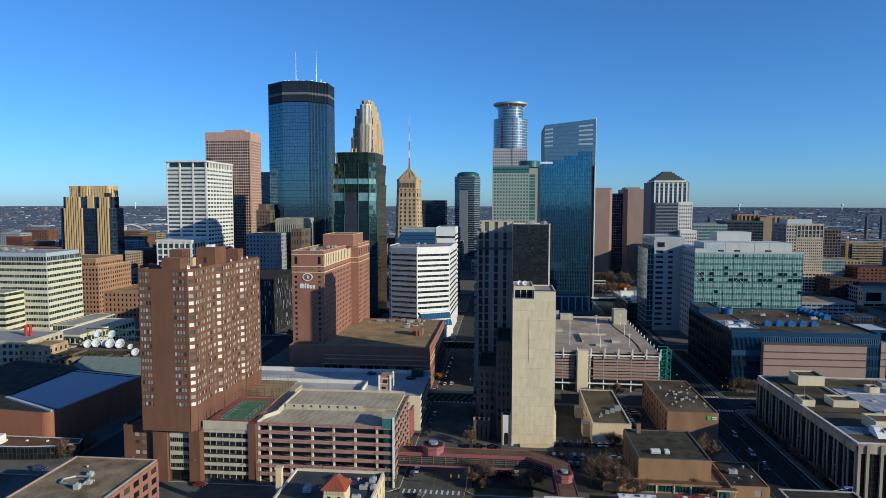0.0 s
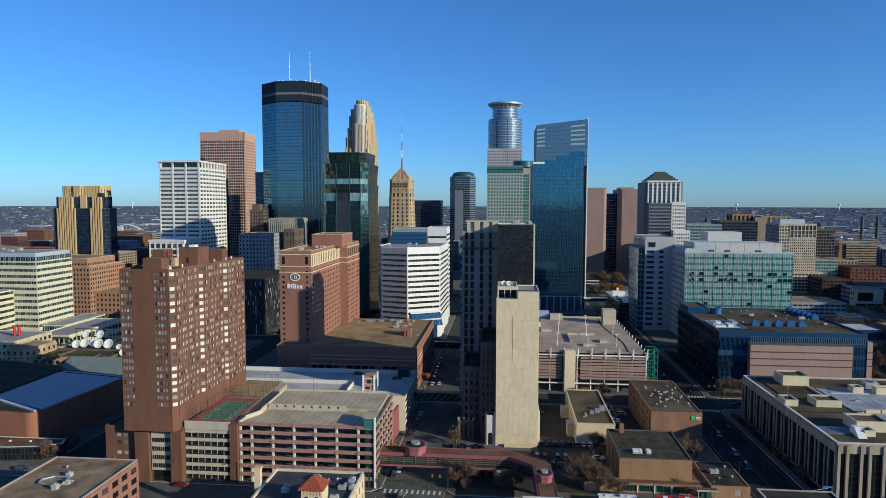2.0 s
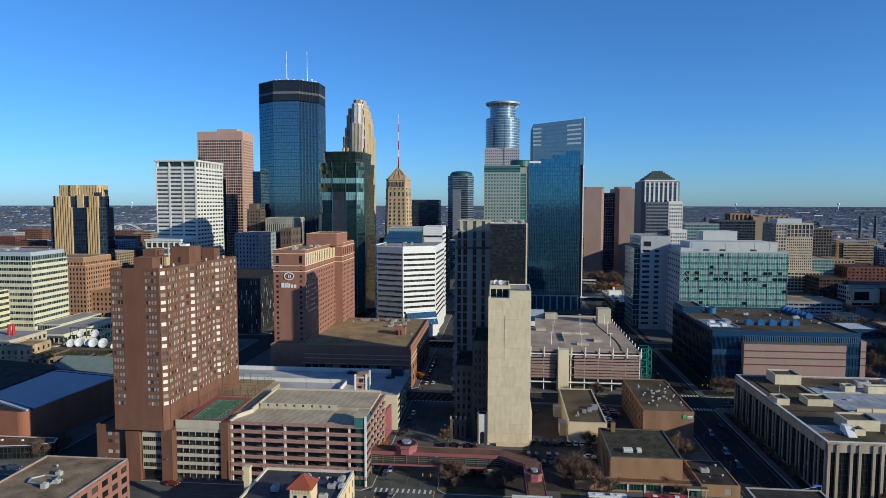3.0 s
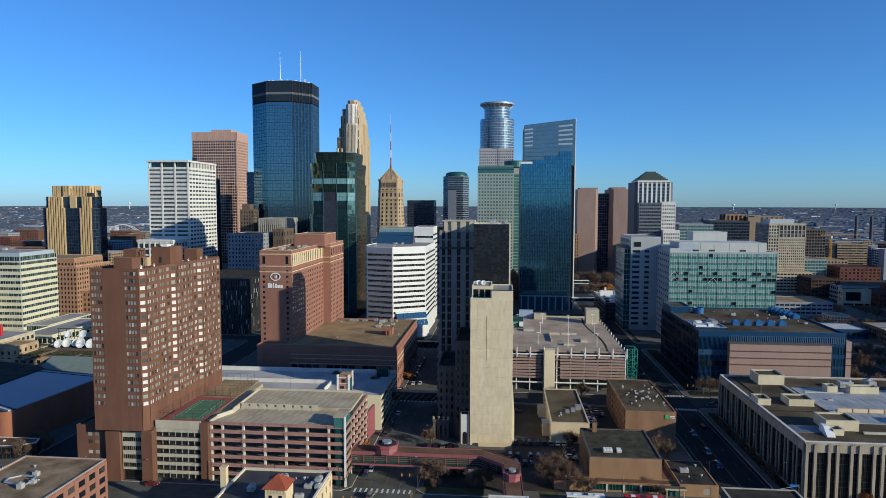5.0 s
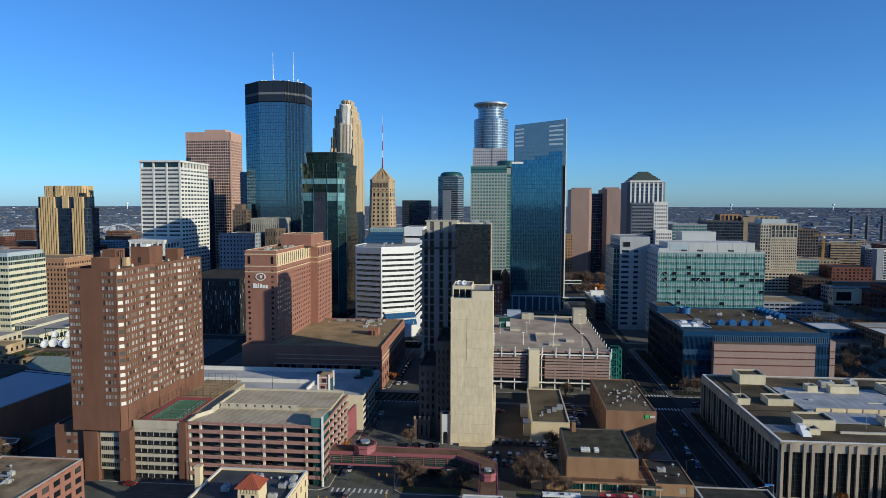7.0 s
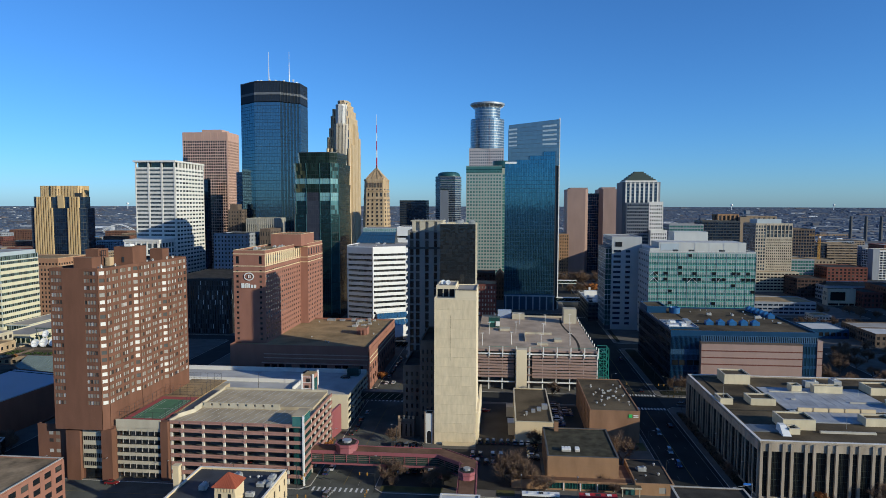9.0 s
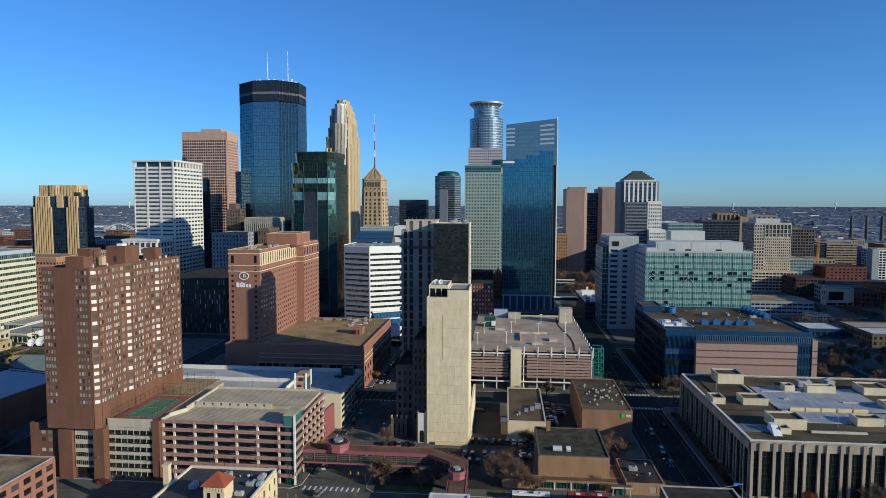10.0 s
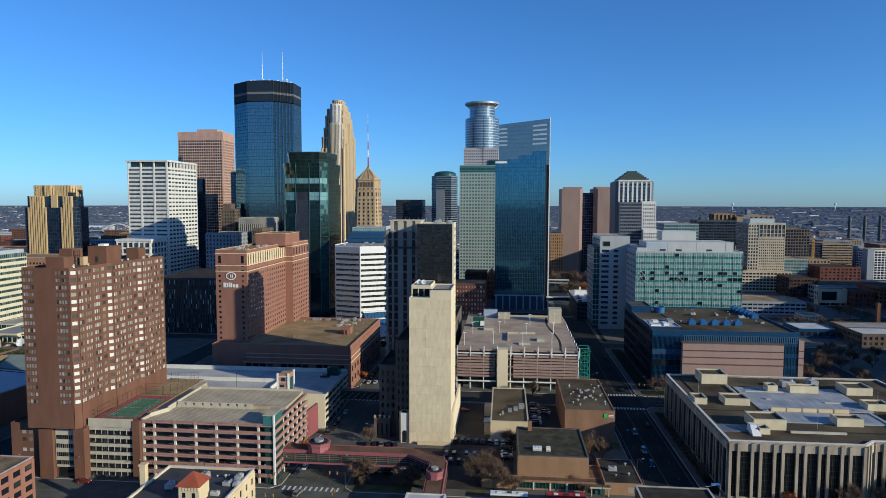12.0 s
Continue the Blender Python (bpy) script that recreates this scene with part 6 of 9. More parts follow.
cream_office()
box("brick_office", "orange brick office block with punched windows", -385, -332, 497, 543, 43, BRICK_ORANGE, ROOF_BROWN, G_DARK, nf=11, ns=18, ne=15, share=0.5, faces="SE", coping=CREAM).finish()


box("brick_office", "set-back top storeys of the orange brick office", -385, -338, 503, 541, 49, BRICK_ORANGE, ROOF_BROWN, G_DARK, z0=43.5, nf=1, ns=16, ne=12, share=0.6, low=0.1, high=0.45, faces="SE", coping=CREAM).finish()
BRICK_WARM = mat("warm_red_brick", (0.27, 0.115, 0.072), 0.9, amount=0.1, fine=4)
ROOF_BLUE = mat("smooth_grey_roof_sheet", (0.30, 0.315, 0.36), 0.6, amount=0.06, scale=0.05)


def arena():
    b = Building("hall", "low red-brown hall with a large pale blue-grey roof", -180, 260, BRICK_WARM, ROOF_DARK, G_DARK, seed=35)
    corner = [(-177.0 + 4.2 * math.sin(a), 232.4 - 4.2 * math.cos(a)) for a in [i * math.pi / 14 for i in range(8)]]
    b.body([(-250, 236), *corner, (-167.6, 283), (-205, 291.5), (-213, 298), (-250, 306)], 0, 14.3, parapet=0.35)
    quad = [(-204.8, 246.4), (-173.4, 232.6), (-168.6, 281.6), (-204.6, 288.4)]
    me = Mesh(b.b)
    me.prism(quad, 14.45, 14.95)
    me.make("roof_membrane", ROOF_BLUE, b.root, "smooth pale blue-grey roof membrane")
    # white colour stands in for sunlight along the membrane's edge
    p, q = Vector((-206, 245.4)), Vector((-174.2, 230.6))
    u = (q - p).normalized()
    me = Mesh(b.b)
    me.slab(p, u, Vector((u.y, -u.x)), 0, (q - p).length, -0.8, 0.8, 14.43, 15.05)
    me.make("roof_edge", ROOF_WHITE, b.root, "roof edge strip, white for its sunlit look")
    for (xa, ya), (xb, yb) in (((-168.9, 279), (-204.6, 285.8)), ((-206.5, 246.4), (-206.3, 289))):
        me = Mesh(b.b)
        me.tube((xa, ya, 15.0), (xb, yb, 15.0), 0.25, 0.25, 4)
        me.make("roof_seam", ROOF_DARK, b.root)
    return b.finish()


arena()
ROOF_STAIN = mat("stained_brown_roof", (0.27, 0.20, 0.125), 0.95, amount=0.42, scale=0.16, fine=0.9)
box("corner_building", "rose brick corner building with flat brown roof", -134.6, -107.4, 150, 188.4, 14.4, BRICK_HOTEL, ROOF_STAIN, G_DARK, nf=4, ns=0, ne=8, share=0.62, low=0.3, high=0.86, faces="E", singles=40, parapet=0.5, coping=CONC).finish()
box("low_building", "low building with flat dark roof", 82, 110, 160, 187, 9.2, BRICK_TAN, ROOF_DARK, parapet=0.5).finish()
ROOF_TARP = mat("blue_black_membrane_roof", (0.040, 0.046, 0.055), 0.7, amount=0.3, scale=0.2)
box("mission_building", "cream stucco building with dark flat roof", -62.6, -35.0, 160, 190, 12.6, CREAM, ROOF_TARP, G_DARK, nf=3, ns=0, ne=7, share=0.3, faces="E", singles=40, parapet=0.7, coping=WHITE_STONE).finish()
HOTEL_STONE = mat("sandy_stone", (0.46, 0.40, 0.31), 0.8, amount=0.12)


def cream_hotel():
    b = Building("cream_hotel", "cream stone hotel tower with glazed corner and crown", 328, 756, HOTEL_STONE, ROOF_BROWN, G_DARK, joined=True, seed=61)
    b.body(rect(309, 348, 738, 775), 0, 74, parapet=0.8)
    b.face((320, 738), (348, 738), even(28, 13, 0.5, 0.4), floors(1, 58, 19, 0.3, 0.8), 0.2, 0.14, 0, 59)
    b.face((320, 738), (348, 738), even(28, 7, 0.78, 0.3), [(59.8, 63), (63.6, 67), (67.6, 72.6)], 0.5, 0.3, 59, 74, pane=G_RIBBON)
    b.face((309, 738), (319.9, 738), even(10.9, 4, 0.66), floors(1, 73, 20, 0.2, 0.85), 0.15, 0.12, 0, 74, pane=G_RIBBON)
    b.face((309, 775), (309, 738), even(37, 12, 0.8), floors(1, 73, 20, 0.12, 0.9), 0.12, 0.1, 0, 74, wall=GREYBLUE_DIM, pane=G_RIBBON)
    b.body(rect(314, 340, 748, 770), 74.2, 79, wall=GREY_BLUE, parapet=0.3)
    b.body(rect(300, 352, 728, 737.4), 0, 22, parapet=0.4)
    b.face((300, 728), (352, 728), even(52, 14, 0.8), floors(1, 21, 6, 0.35, 0.85), 0.2, 0.3, 0, 22, pane=G_SHADE)
    return b.finish()


cream_hotel()


# ---- other buildings of the centre ----
def plain(name, label, x0, x1, y0, y1, z, wall, nf, ns, ne, **k):
    return box(name, label, x0, x1, y0, y1, z, wall, nf=nf, ns=ns, ne=ne, joined=True, **k).finish()


GREYBLUE_STONE = mat("blue_grey_concrete", (0.26, 0.28, 0.31), 0.8, amount=0.08)
BLACK_SHEET = mat("black_corrugated_sheet", (0.022, 0.023, 0.026), 0.6, 0.1, amount=0.15)
G_DASH = glass("slit_window_glass", [(0.68, (0.012, 0.014, 0.017)), (0.20, (0.13, 0.14, 0.15)), (0.12, (0.55, 0.57, 0.58))])
# brown brick with shade put into its colour
BRICK_SHADED = mat("shade_darkened_brick", (0.075, 0.048, 0.042), 0.9, amount=0.15)
TAN_DARK = mat("drab_tan_brick", (0.27, 0.21, 0.15), 0.9, amount=0.1)
plain("dark_apartments", "black metal apartment block with pale vertical strips", -215, -167.6, 450, 520, 40, BLACK_SHEET, 11, 26, 34, share=0.3, low=0.05, high=0.95, pier=0.08, band=0.06, pane=G_DASH, roof=ROOF_DARK)
plain("office_block", "blue-grey concrete office block with small windows", -254, -223, 614, 660, 65, GREYBLUE_STONE, 16, 9, 12, share=0.4, roof=ROOF_DARK)
# shade over the next four blocks is put into darker stone colours
plain("office_block", "tan brick office block with few windows, darkened for shade", -279, -263, 705, 719, 88, BROWN_STONE, 22, 5, 4, share=0.45)
plain("office_block", "stepped top of the shade-darkened tan office block", -277, -268, 706, 718, 94, BROWN_STONE, 0, 0, 0)
RIB_STONE = mat("shade_dimmed_ribbed_stone", (0.33, 0.315, 0.27), 0.8, amount=0.15)
plain("ribbed_office", "office block with white vertical ribs, dimmed for shade", -246, -216, 677, 715, 79, RIB_STONE, 1, 13, 14, share=0.45, low=0.1, high=0.93, pier=0.6, pane=G_NAVY)
plain("low_office", "low tan office block beside the ribbed one, darkened for shade", -217, -206, 640, 676, 69, BROWN_STONE, 8, 4, 8, share=0.4)
plain("dark_tower", "dark navy glass tower beside the granite one", -400, -371, 850, 858, 128, METAL_DARK, 32, 12, 14, share=0.93, low=0.05, high=0.95, pane=G_NAVY)
plain("grey_tower", "grey banded tower with ribbon windows", -318, -293, 822, 860, 136, GREYBLUE_STONE, 34, 8, 10, share=0.95, low=0.3, high=0.8, pane=G_NAVY)
# unseen behind the residential tower, placed to shade the hotel podium
plain("street_block", "plain brown block hidden by the tower, added to cast shade", -9.6, 13.6, 329, 428, 27, BROWN_STONE, 5, 8, 24, share=0.5, faces="W", roof=ROOF_DARK)
plain("brown_office", "brown banded office block up the street", -60, -45, 640, 668, 70.8, BROWN_STONE, 18, 5, 8, share=0.9, low=0.4, high=0.85, pier=0.1, band=0.2, faces="SE")
plain("brick_lofts", "dark red brick lofts with small windows", -4, 26, 545, 575, 27, BRICK_DARK, 7, 12, 10, share=0.5, pane=G_BLIND)
plain("twin_block", "tan stone block with tall dark window strips", 417, 453, 1200, 1230, 77, BRICK_TAN, 4, 5, 4, share=0.62, low=0.06, high=0.94, pier=0.8)
plain("twin_block", "tan stone block with tall dark window strips", 485, 538, 1250, 1280, 73, TAN_DARK, 3, 6, 4, share=0.5, low=0.06, high=0.94, pier=0.8)
plain("slab_block", "drab brown windowless slab block", 452, 470, 1190, 1230, 72, TAN_DARK, 0, 0, 0)
plain("glass_block", "dark navy glass office block", 330, 385, 1000, 1040, 70, METAL_DARK, 16, 14, 10, share=0.92, low=0.1, high=0.75, pane=G_NAVY)
plain("glass_block", "blue-grey glass office block", 272, 320, 960, 1000, 66, GREYBLUE_STONE, 14, 12, 10, share=0.9, low=0.25, high=0.85, pane=G_TEAL)
plain("striped_block", "rose brick block with dark window grid", 415, 446, 900, 940, 62, BROWN_STONE, 15, 9, 10, share=0.75, low=0.2, high=0.85, pane=G_NAVY)
plain("glass_flats", "green-grey glass apartment block", 352, 382, 760, 800, 33, GREYBLUE_STONE, 9, 10, 10, share=0.9, low=0.25, high=0.9, pane=G_TEAL)
plain("banded_block", "brown brick office block with pale bands", 484, 524, 945, 985, 40, TAN_DARK, 11, 8, 8, share=0.95, low=0.35, high=0.8, faces="S")
plain("banded_block", "dark glass wing of the banded office block", 467, 483.8, 946, 985, 39, METAL_DARK, 11, 8, 8, share=0.9, low=0.1, high=0.9, pane=G_NAVY)
plain("white_flats", "white apartment block with dark balconies", 507, 600, 860, 900, 37, WHITE_STONE, 11, 22, 10, share=0.8, low=0.15, high=0.85, pane=G_NAVY)
plain("white_flats", "plain white end wall of the apartment block", 499, 506.8, 860, 872, 38.5, GREYBLUE_STONE, 0, 0, 0)
plain("low_garage", "low pale concrete garage with open decks", 238, 300, 576, 612, 11, GREYBLUE_STONE, 3, 14, 8, share=0.85, low=0.35, high=0.8, roof=ROOF_BROWN, pane=G_NAVY)
# three slabs beyond the view, added only for the shade they cast
plain("apartment_slab", "tall tan slab out of view, added to cast shade", 505, 540, 565, 658, 68, TAN_DARK, 21, 9, 26, share=0.5, faces="SW")
plain("apartment_slab", "long tan slab out of view, added to shade the park", 342, 376, 292, 402, 47, TAN_DARK, 14, 8, 30, share=0.5, faces="SW")
plain("apartment_slab", "tall brown slab out of view, added to cast shade", 432, 468, 455, 604, 64, BRICK_DARK, 20, 9, 40, share=0.5, faces="SW")
b = box("low_office", "low dark office with a pale roof full of plant", 101.6, 126, 532, 600, 14.6, METAL_DARK, ROOF_WHITE, G_NAVY, 4, 8, 18, share=0.85, low=0.3, high=0.85, coping=WHITE_STONE, seed=71, joined=True)
for x0, x1, y0, y1, h, m in ((103, 106, 538, 542, 1.0, ROOF_DARK), (107, 109.4, 545, 548, 1.2, METAL_WHITE), (104, 108, 553, 557, 0.9, METAL_DARK), (111, 116, 560, 566, 2.2, METAL_WHITE), (105, 107, 566, 570, 1.4, METAL), (104, 115, 577, 583, 4.0, METAL_WHITE), (117, 122, 582, 592, 3.0, GREYBLUE_STONE), (109, 110.6, 586, 588, 6.0, METAL_WHITE)):
    b.block("roof_plant", x0, x1, y0, y1, 14.7, 14.7 + h, m)
b.finish()
b = box("corner_store", "flat-roofed brown brick building with a stone rim", 80.4, 100.8, 150, 187.4, 14.0, BROWN_STONE, ROOF_DARK, G_DARK, 4, 6, 10, share=0.5, coping=CONC, faces="E", seed=72, joined=True, parapet=0.35)
b.finish()
b = box("skyway_hall", "low hall with a white roof where the skyway ends", 13.7, 25.3, 158, 185.6, 9.6, CONC_LIGHT, ROOF_WHITE, G_DARK, 2, 4, 8, share=0.6, coping=WHITE_STONE, faces="EW", seed=73, joined=True, parapet=0.3)
b.finish()
GABLE_BRICK = mat("russet_gable_brick", (0.20, 0.115, 0.075), 0.9, amount=0.15)
b = box("brick_church", "russet brick church with a stepped gable front", 24.6, 33.4, 640, 672, 23.5, GABLE_BRICK, ROOF_DARK, G_DARK, 5, 3, 8, share=0.3, faces="SE", seed=74, joined=True, parapet=0.2)
b.walls.add([(24.6, 639.7, 23.5), (33.4, 639.7, 23.5), (29, 639.7, 29), (24.6, 672, 23.5), (33.4, 672, 23.5), (29, 672, 29)], [(0, 1, 2), (5, 4, 3), (0, 2, 5, 3), (1, 4, 5, 2)], b.mi(GABLE_BRICK))
for x in (24.4, 32.6):
    b.block("gable_pier", x, x + 1.0, 639.2, 640.2, 0, 25.5, BROWN_STONE)
b.finish()
OCCUPIED.append((-2, 46, 596, 690))
plain("brick_lofts", "dark brown brick block with a long flat roof", 2, 24, 650, 676, 25.5, BRICK_SHADED, 6, 8, 6, share=0.5, roof=ROOF_DARK, faces="S")
b = Building("screen_building", "pale building with one large dark glass front", 350, 650, CONC_LIGHT, ROOF_DARK, G_SHADE, joined=True, seed=62)
b.body(rect(338, 363, 636, 645), 0, 15.5, parapet=0.6)
b.face((338, 636), (363, 636), [(2.2, 16.0)], [(5, 13.2)], 0.9, 0.8, 2.5, 15.5)
b.face((338, 636), (363, 636), [(1, 10), (11, 19), (20, 24)], [(0.3, 2.3)], 0.05, 0, 0, 2.4)
b.face((338, 645), (338, 636), even(9, 2, 0.5, 1), [(5, 8), (10, 13)], 0.2, 0.15, 0, 15.5)
b.finish()
plain("long_hall", "long low hall with flat grey roof", 352, 480, 672, 712, 14, GREYBLUE_STONE, 3, 30, 10, share=0.7, roof=ROOF_UMBER, faces="SW")
plain("gabled_works", "dark red brick workshop with small windows", 364, 381, 624, 655, 14, BRICK_DARK, 3, 5, 8, share=0.5, roof=ROOF_DARK, faces="SW")
plain("brick_flats", "dark brown brick flats with rows of windows", 384, 428, 622, 660, 19, BRICK, 5, 12, 10, share=0.5, roof=ROOF_DARK, faces="SW")
plain("half_built_block", "brown brick block under construction, darkened for shade", 334, 362, 690, 722, 19, BRICK_SHADED, 5, 8, 8, share=0.75, roof=ROOF_DARK, faces="SW")
plain("blue_shed", "low blue metal shed with pale sheet roof", 252, 277, 478, 505, 6.2, BLUE_PANEL, 1, 6, 5, share=0.7, roof=ROOF_WHITE, faces="SW")
plain("pump_house", "small pale concrete pump house", 284, 298, 545, 560, 5, CONC, 2, 6, 5, share=0.6, faces="SW")
plain("works_chimney", "square red brick factory chimney", 321, 323.6, 509, 511.6, 21, BRICK, 0, 0, 0)
plain("brick_works", "old brown brick works with pale roof", 281, 345, 452, 476, 8.4, BROWN_STONE, 2, 18, 8, share=0.5, roof=ROOF_WHITE, faces="SW")
plain("brick_works", "old brown brick works wing with pale roof", 283, 345, 476.2, 500, 8.0, BROWN_STONE, 2, 18, 8, share=0.5, roof=ROOF_GREY, faces="SW")
plain("stone_block", "drab stone block with arched top floor", 392, 440, 830, 870, 27, TAN_DARK, 6, 12, 10, share=0.5)
# nearly hidden block, added to throw shade on the twin slabs
plain("office_block", "plain brown block behind the hospital, added to shade the twin slabs", 196, 240, 850, 890, 48, BROWN_STONE, 12, 10, 9, share=0.5, roof=ROOF_GREY, faces="SW")
plain("civic_tower", "brown stone hall with green copper roof", 104, 122, 900, 930, 54, BRICK_TAN, 12, 6, 8, share=0.4, roof=COPPER)
plain("dish_building", "low tan building with a roof terrace", -249, -190, 324.2, 366, 11.5, FOSHAY, 3, 14, 8, share=0.5, roof=ROOF_UMBER)
plain("white_office", "low white office block with square windows", -330, -268, 335, 365, 17, CONC_LIGHT, 4, 16, 8, share=0.6, roof=ROOF_GREY)
plain("brown_lofts", "small brown brick building with dark windows", -266, -251, 326, 346, 15.5, FOSHAY, 4, 4, 5, share=0.4, roof=ROOF_BROWN)
plain("brown_lofts", "low wing of the brown stone building", -250.8, -240, 300, 311.5, 13, FOSHAY, 3, 3, 4, share=0.35, roof=ROOF_BROWN)
plain("tan_wing", "pale yellow wing with dark windows", -284, -262, 372, 431, 13, BAND, 2, 7, 16, share=0.8, low=0.35, high=0.85, pane=G_OFFICE, roof=ROOF_GREY)
plain("brick_annex", "orange brick annex in front of the brick office", -331.5, -296, 503, 548, 22, BRICK_ORANGE, 5, 10, 12, share=0.45)
b = Building("glass_pavilion", "low dark glazed pavilion with rust-brown roof and white edge", -178, 224, METAL_DARK, ROOF_RUST, G_SHADE, joined=True, seed=63)
poly = [(-205, 216), (-176, 217.4), (-164, 219.6), (-158, 223), (-160, 227.5), (-205, 227.5)]
b.body(poly, 0, 5.0, parapet=0.2, coping=WHITE_STONE)
for e in sides(poly)[:4]:
    b.face(*e, even(length(e), max(2, round(length(e) / 1.6)), 0.88), [(0.5, 2.4), (2.6, 4.6)], 0.15, 0.1, 0.1, 4.9)
for x, y in ((-196, 222), (-188, 222.5), (-180, 223), (-172, 223.5), (-164, 223.5)):
    b.block("roof_lamp", x, x + 0.7, y, y + 0.7, 5.12, 5.6, METAL_WHITE)
b.block("plant_cabin", -192, -187, 219, 222, 5.12, 8.4, METAL_WHITE, "white ribbed metal plant cabin")
b.finish()

for x, y, w, d, z in ((-1330, 1470, 66, 40, 26), (-1255, 1430, 74, 40, 20), (-1165, 1460, 60, 36, 30), (-1090, 1500, 50, 36, 22), (-1010, 1600, 60, 40, 22)):
    plain("brick_warehouse", "large red brick warehouse with rows of windows", x, x + w, y, y + d, z, BRICK, int(z / 5), 14, 8, share=0.5, faces="SE")
rng = random.Random(11)
FILL_WALLS = [BRICK_DARK, TAN_DARK, BRICK_DARK, GREYBLUE_STONE, CONC, BRICK, GREYBLUE_STONE]
FILL_NAMES = {BRICK_DARK: "dark red brick", TAN_DARK: "drab tan brick", BRICK_TAN: "tan brick", GREYBLUE_STONE: "blue-grey concrete", CONC: "grey concrete", BRICK: "red-brown brick", CONC_LIGHT: "pale concrete"}


def free(x0, x1, y0, y1, g=4):
    return all(x1 + g < a or x0 - g > b or y1 + g < c or y0 - g > d for a, b, c, d in OCCUPIED)


OCCUPIED += [(84, 150, 566, 800), (306, 425, 562, 622), (440, 610, 690, 858)]
OCCUPIED.append((252, 350, 618, 736))


def fill_blocks():
    """Low buildings on the blocks that stand empty."""
    for y0 in range(568, 1240, 58):
        for x0 in range(-1100, 1250, 62):
            if abs(x0 + 40) > 0.78 * y0 + 120 or rng.random() < 0.16:
                continue
            w, d = rng.uniform(30, 48), rng.uniform(26, 44)
            x, y = x0 + rng.uniform(0, 10), y0 + rng.uniform(0, 8)
            if not free(x, x + w, y, y + d):
                continue
            z = rng.choice((7, 9, 11, 14, 18, 22, 27)) * rng.uniform(0.9, 1.1) + (8 if y > 900 else 0)
            m = rng.choice(FILL_WALLS)
            nf = max(2, int(z / 3.6))
            plain("city_building", f"low {FILL_NAMES[m]} building with flat roof", x, x + w, y, y + d, z, m, nf, int(w / 4), int(d / 4), share=rng.choice((0.45, 0.55, 0.85)), roof=rng.choice((ROOF_DARK, ROOF_GREY, ROOF_WHITE, ROOF_BROWN)), pane=rng.choice((G_DARK, G_NAVY)), faces="SE" if x < 0 else "SW")


fill_blocks()


# ---- far city to the horizon ----
def far_material():
    m = mat("far_houses", (0.3, 0.28, 0.26), 0.9, amount=0.1, bump=0)
    n, ln = m.node_tree.nodes, m.node_tree.links
    cr, geo = n.new("ShaderNodeValToRGB"), n.new("ShaderNodeNewGeometry")
    cr.color_ramp.interpolation = "CONSTANT"
    els = cr.color_ramp.elements
    # house colours shifted to blue-grey, haze painted in
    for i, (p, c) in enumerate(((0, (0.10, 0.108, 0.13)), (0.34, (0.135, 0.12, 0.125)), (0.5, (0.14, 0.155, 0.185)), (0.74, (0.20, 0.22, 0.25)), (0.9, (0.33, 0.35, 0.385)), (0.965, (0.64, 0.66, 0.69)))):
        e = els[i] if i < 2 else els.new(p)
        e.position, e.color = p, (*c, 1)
    ln.new(geo.outputs["Random Per Island"], cr.inputs[0])
    ln.new(cr.outputs[0], n["Principled BSDF"].inputs["Base Color"])
    return m


def far_city():
    r = random.Random(5)
    me = Mesh((0, 2500, 0))
    for i in range(5200):
        d = 1290 + 3500 * r.random() ** 0.95
        a = radians(r.uniform(-46, 38))
        x, y = 20 + d * math.sin(a), d * math.cos(a)
        z = far_height(d) - 0.5
        big = r.random()
        w, l, h = (r.uniform(30, 110), r.uniform(14, 36), r.uniform(4, 7)) if big > 0.93 else (r.uniform(7, 16), r.uniform(7, 14), r.uniform(2.2, 4.2))
        if big > 0.988:
            w, l, h = r.uniform(18, 30), r.uniform(18, 30), r.uniform(12, 24)
        me.box(x, x + w, y, y + l, z, z + h)
    tagged(me.make("far_houses", far_material()), "far low houses and sheds of many haze-blued colours", "houses", kind="stuff")
    t = Mesh((0, 2500, 0))
    for i in range(36000):
        d = 950 + 3850 * r.random() ** 0.8
        a = radians(r.uniform(-46, 38))
        x, y = 20 + d * math.sin(a), d * math.cos(a)
        if d < 1600 and not free(x - 6, x + 6, y - 6, y + 6, 1):
            continue
        z = far_height(d) - 0.5
        w, h = r.uniform(5, 14), r.uniform(1.6, 3.6)
        k = 5
        o = r.uniform(0, 6)
        lo = [(x + w * r.uniform(0.7, 1) * math.cos(o + 2 * math.pi * j / k), y + w * r.uniform(0.7, 1) * math.sin(o + 2 * math.pi * j / k), z) for j in range(k)]
        hi = [(x + (px - x) * 0.6 + r.uniform(-1, 1), y + (py - y) * 0.6 + r.uniform(-1, 1), z + h * r.uniform(0.6, 1)) for px, py, _ in lo]
        t.add(lo + hi + [(x, y, z + h)], [(j, (j + 1) % k, k + (j + 1) % k, k + j) for j in range(k)] + [(k + j, k + (j + 1) % k, 2 * k) for j in range(k)])
    tagged(t.make("far_woods", FAR_TREES), "far bare winter trees between houses, haze blue in their colour", "trees", kind="stuff")


# tree colour carries the blue of distant haze
FAR_TREES = mat("far_trees_hazed", (0.082, 0.108, 0.152), 0.95, amount=0.2, scale=0.004, fine=0.1, vary=0.15, bump=0)
far_city()


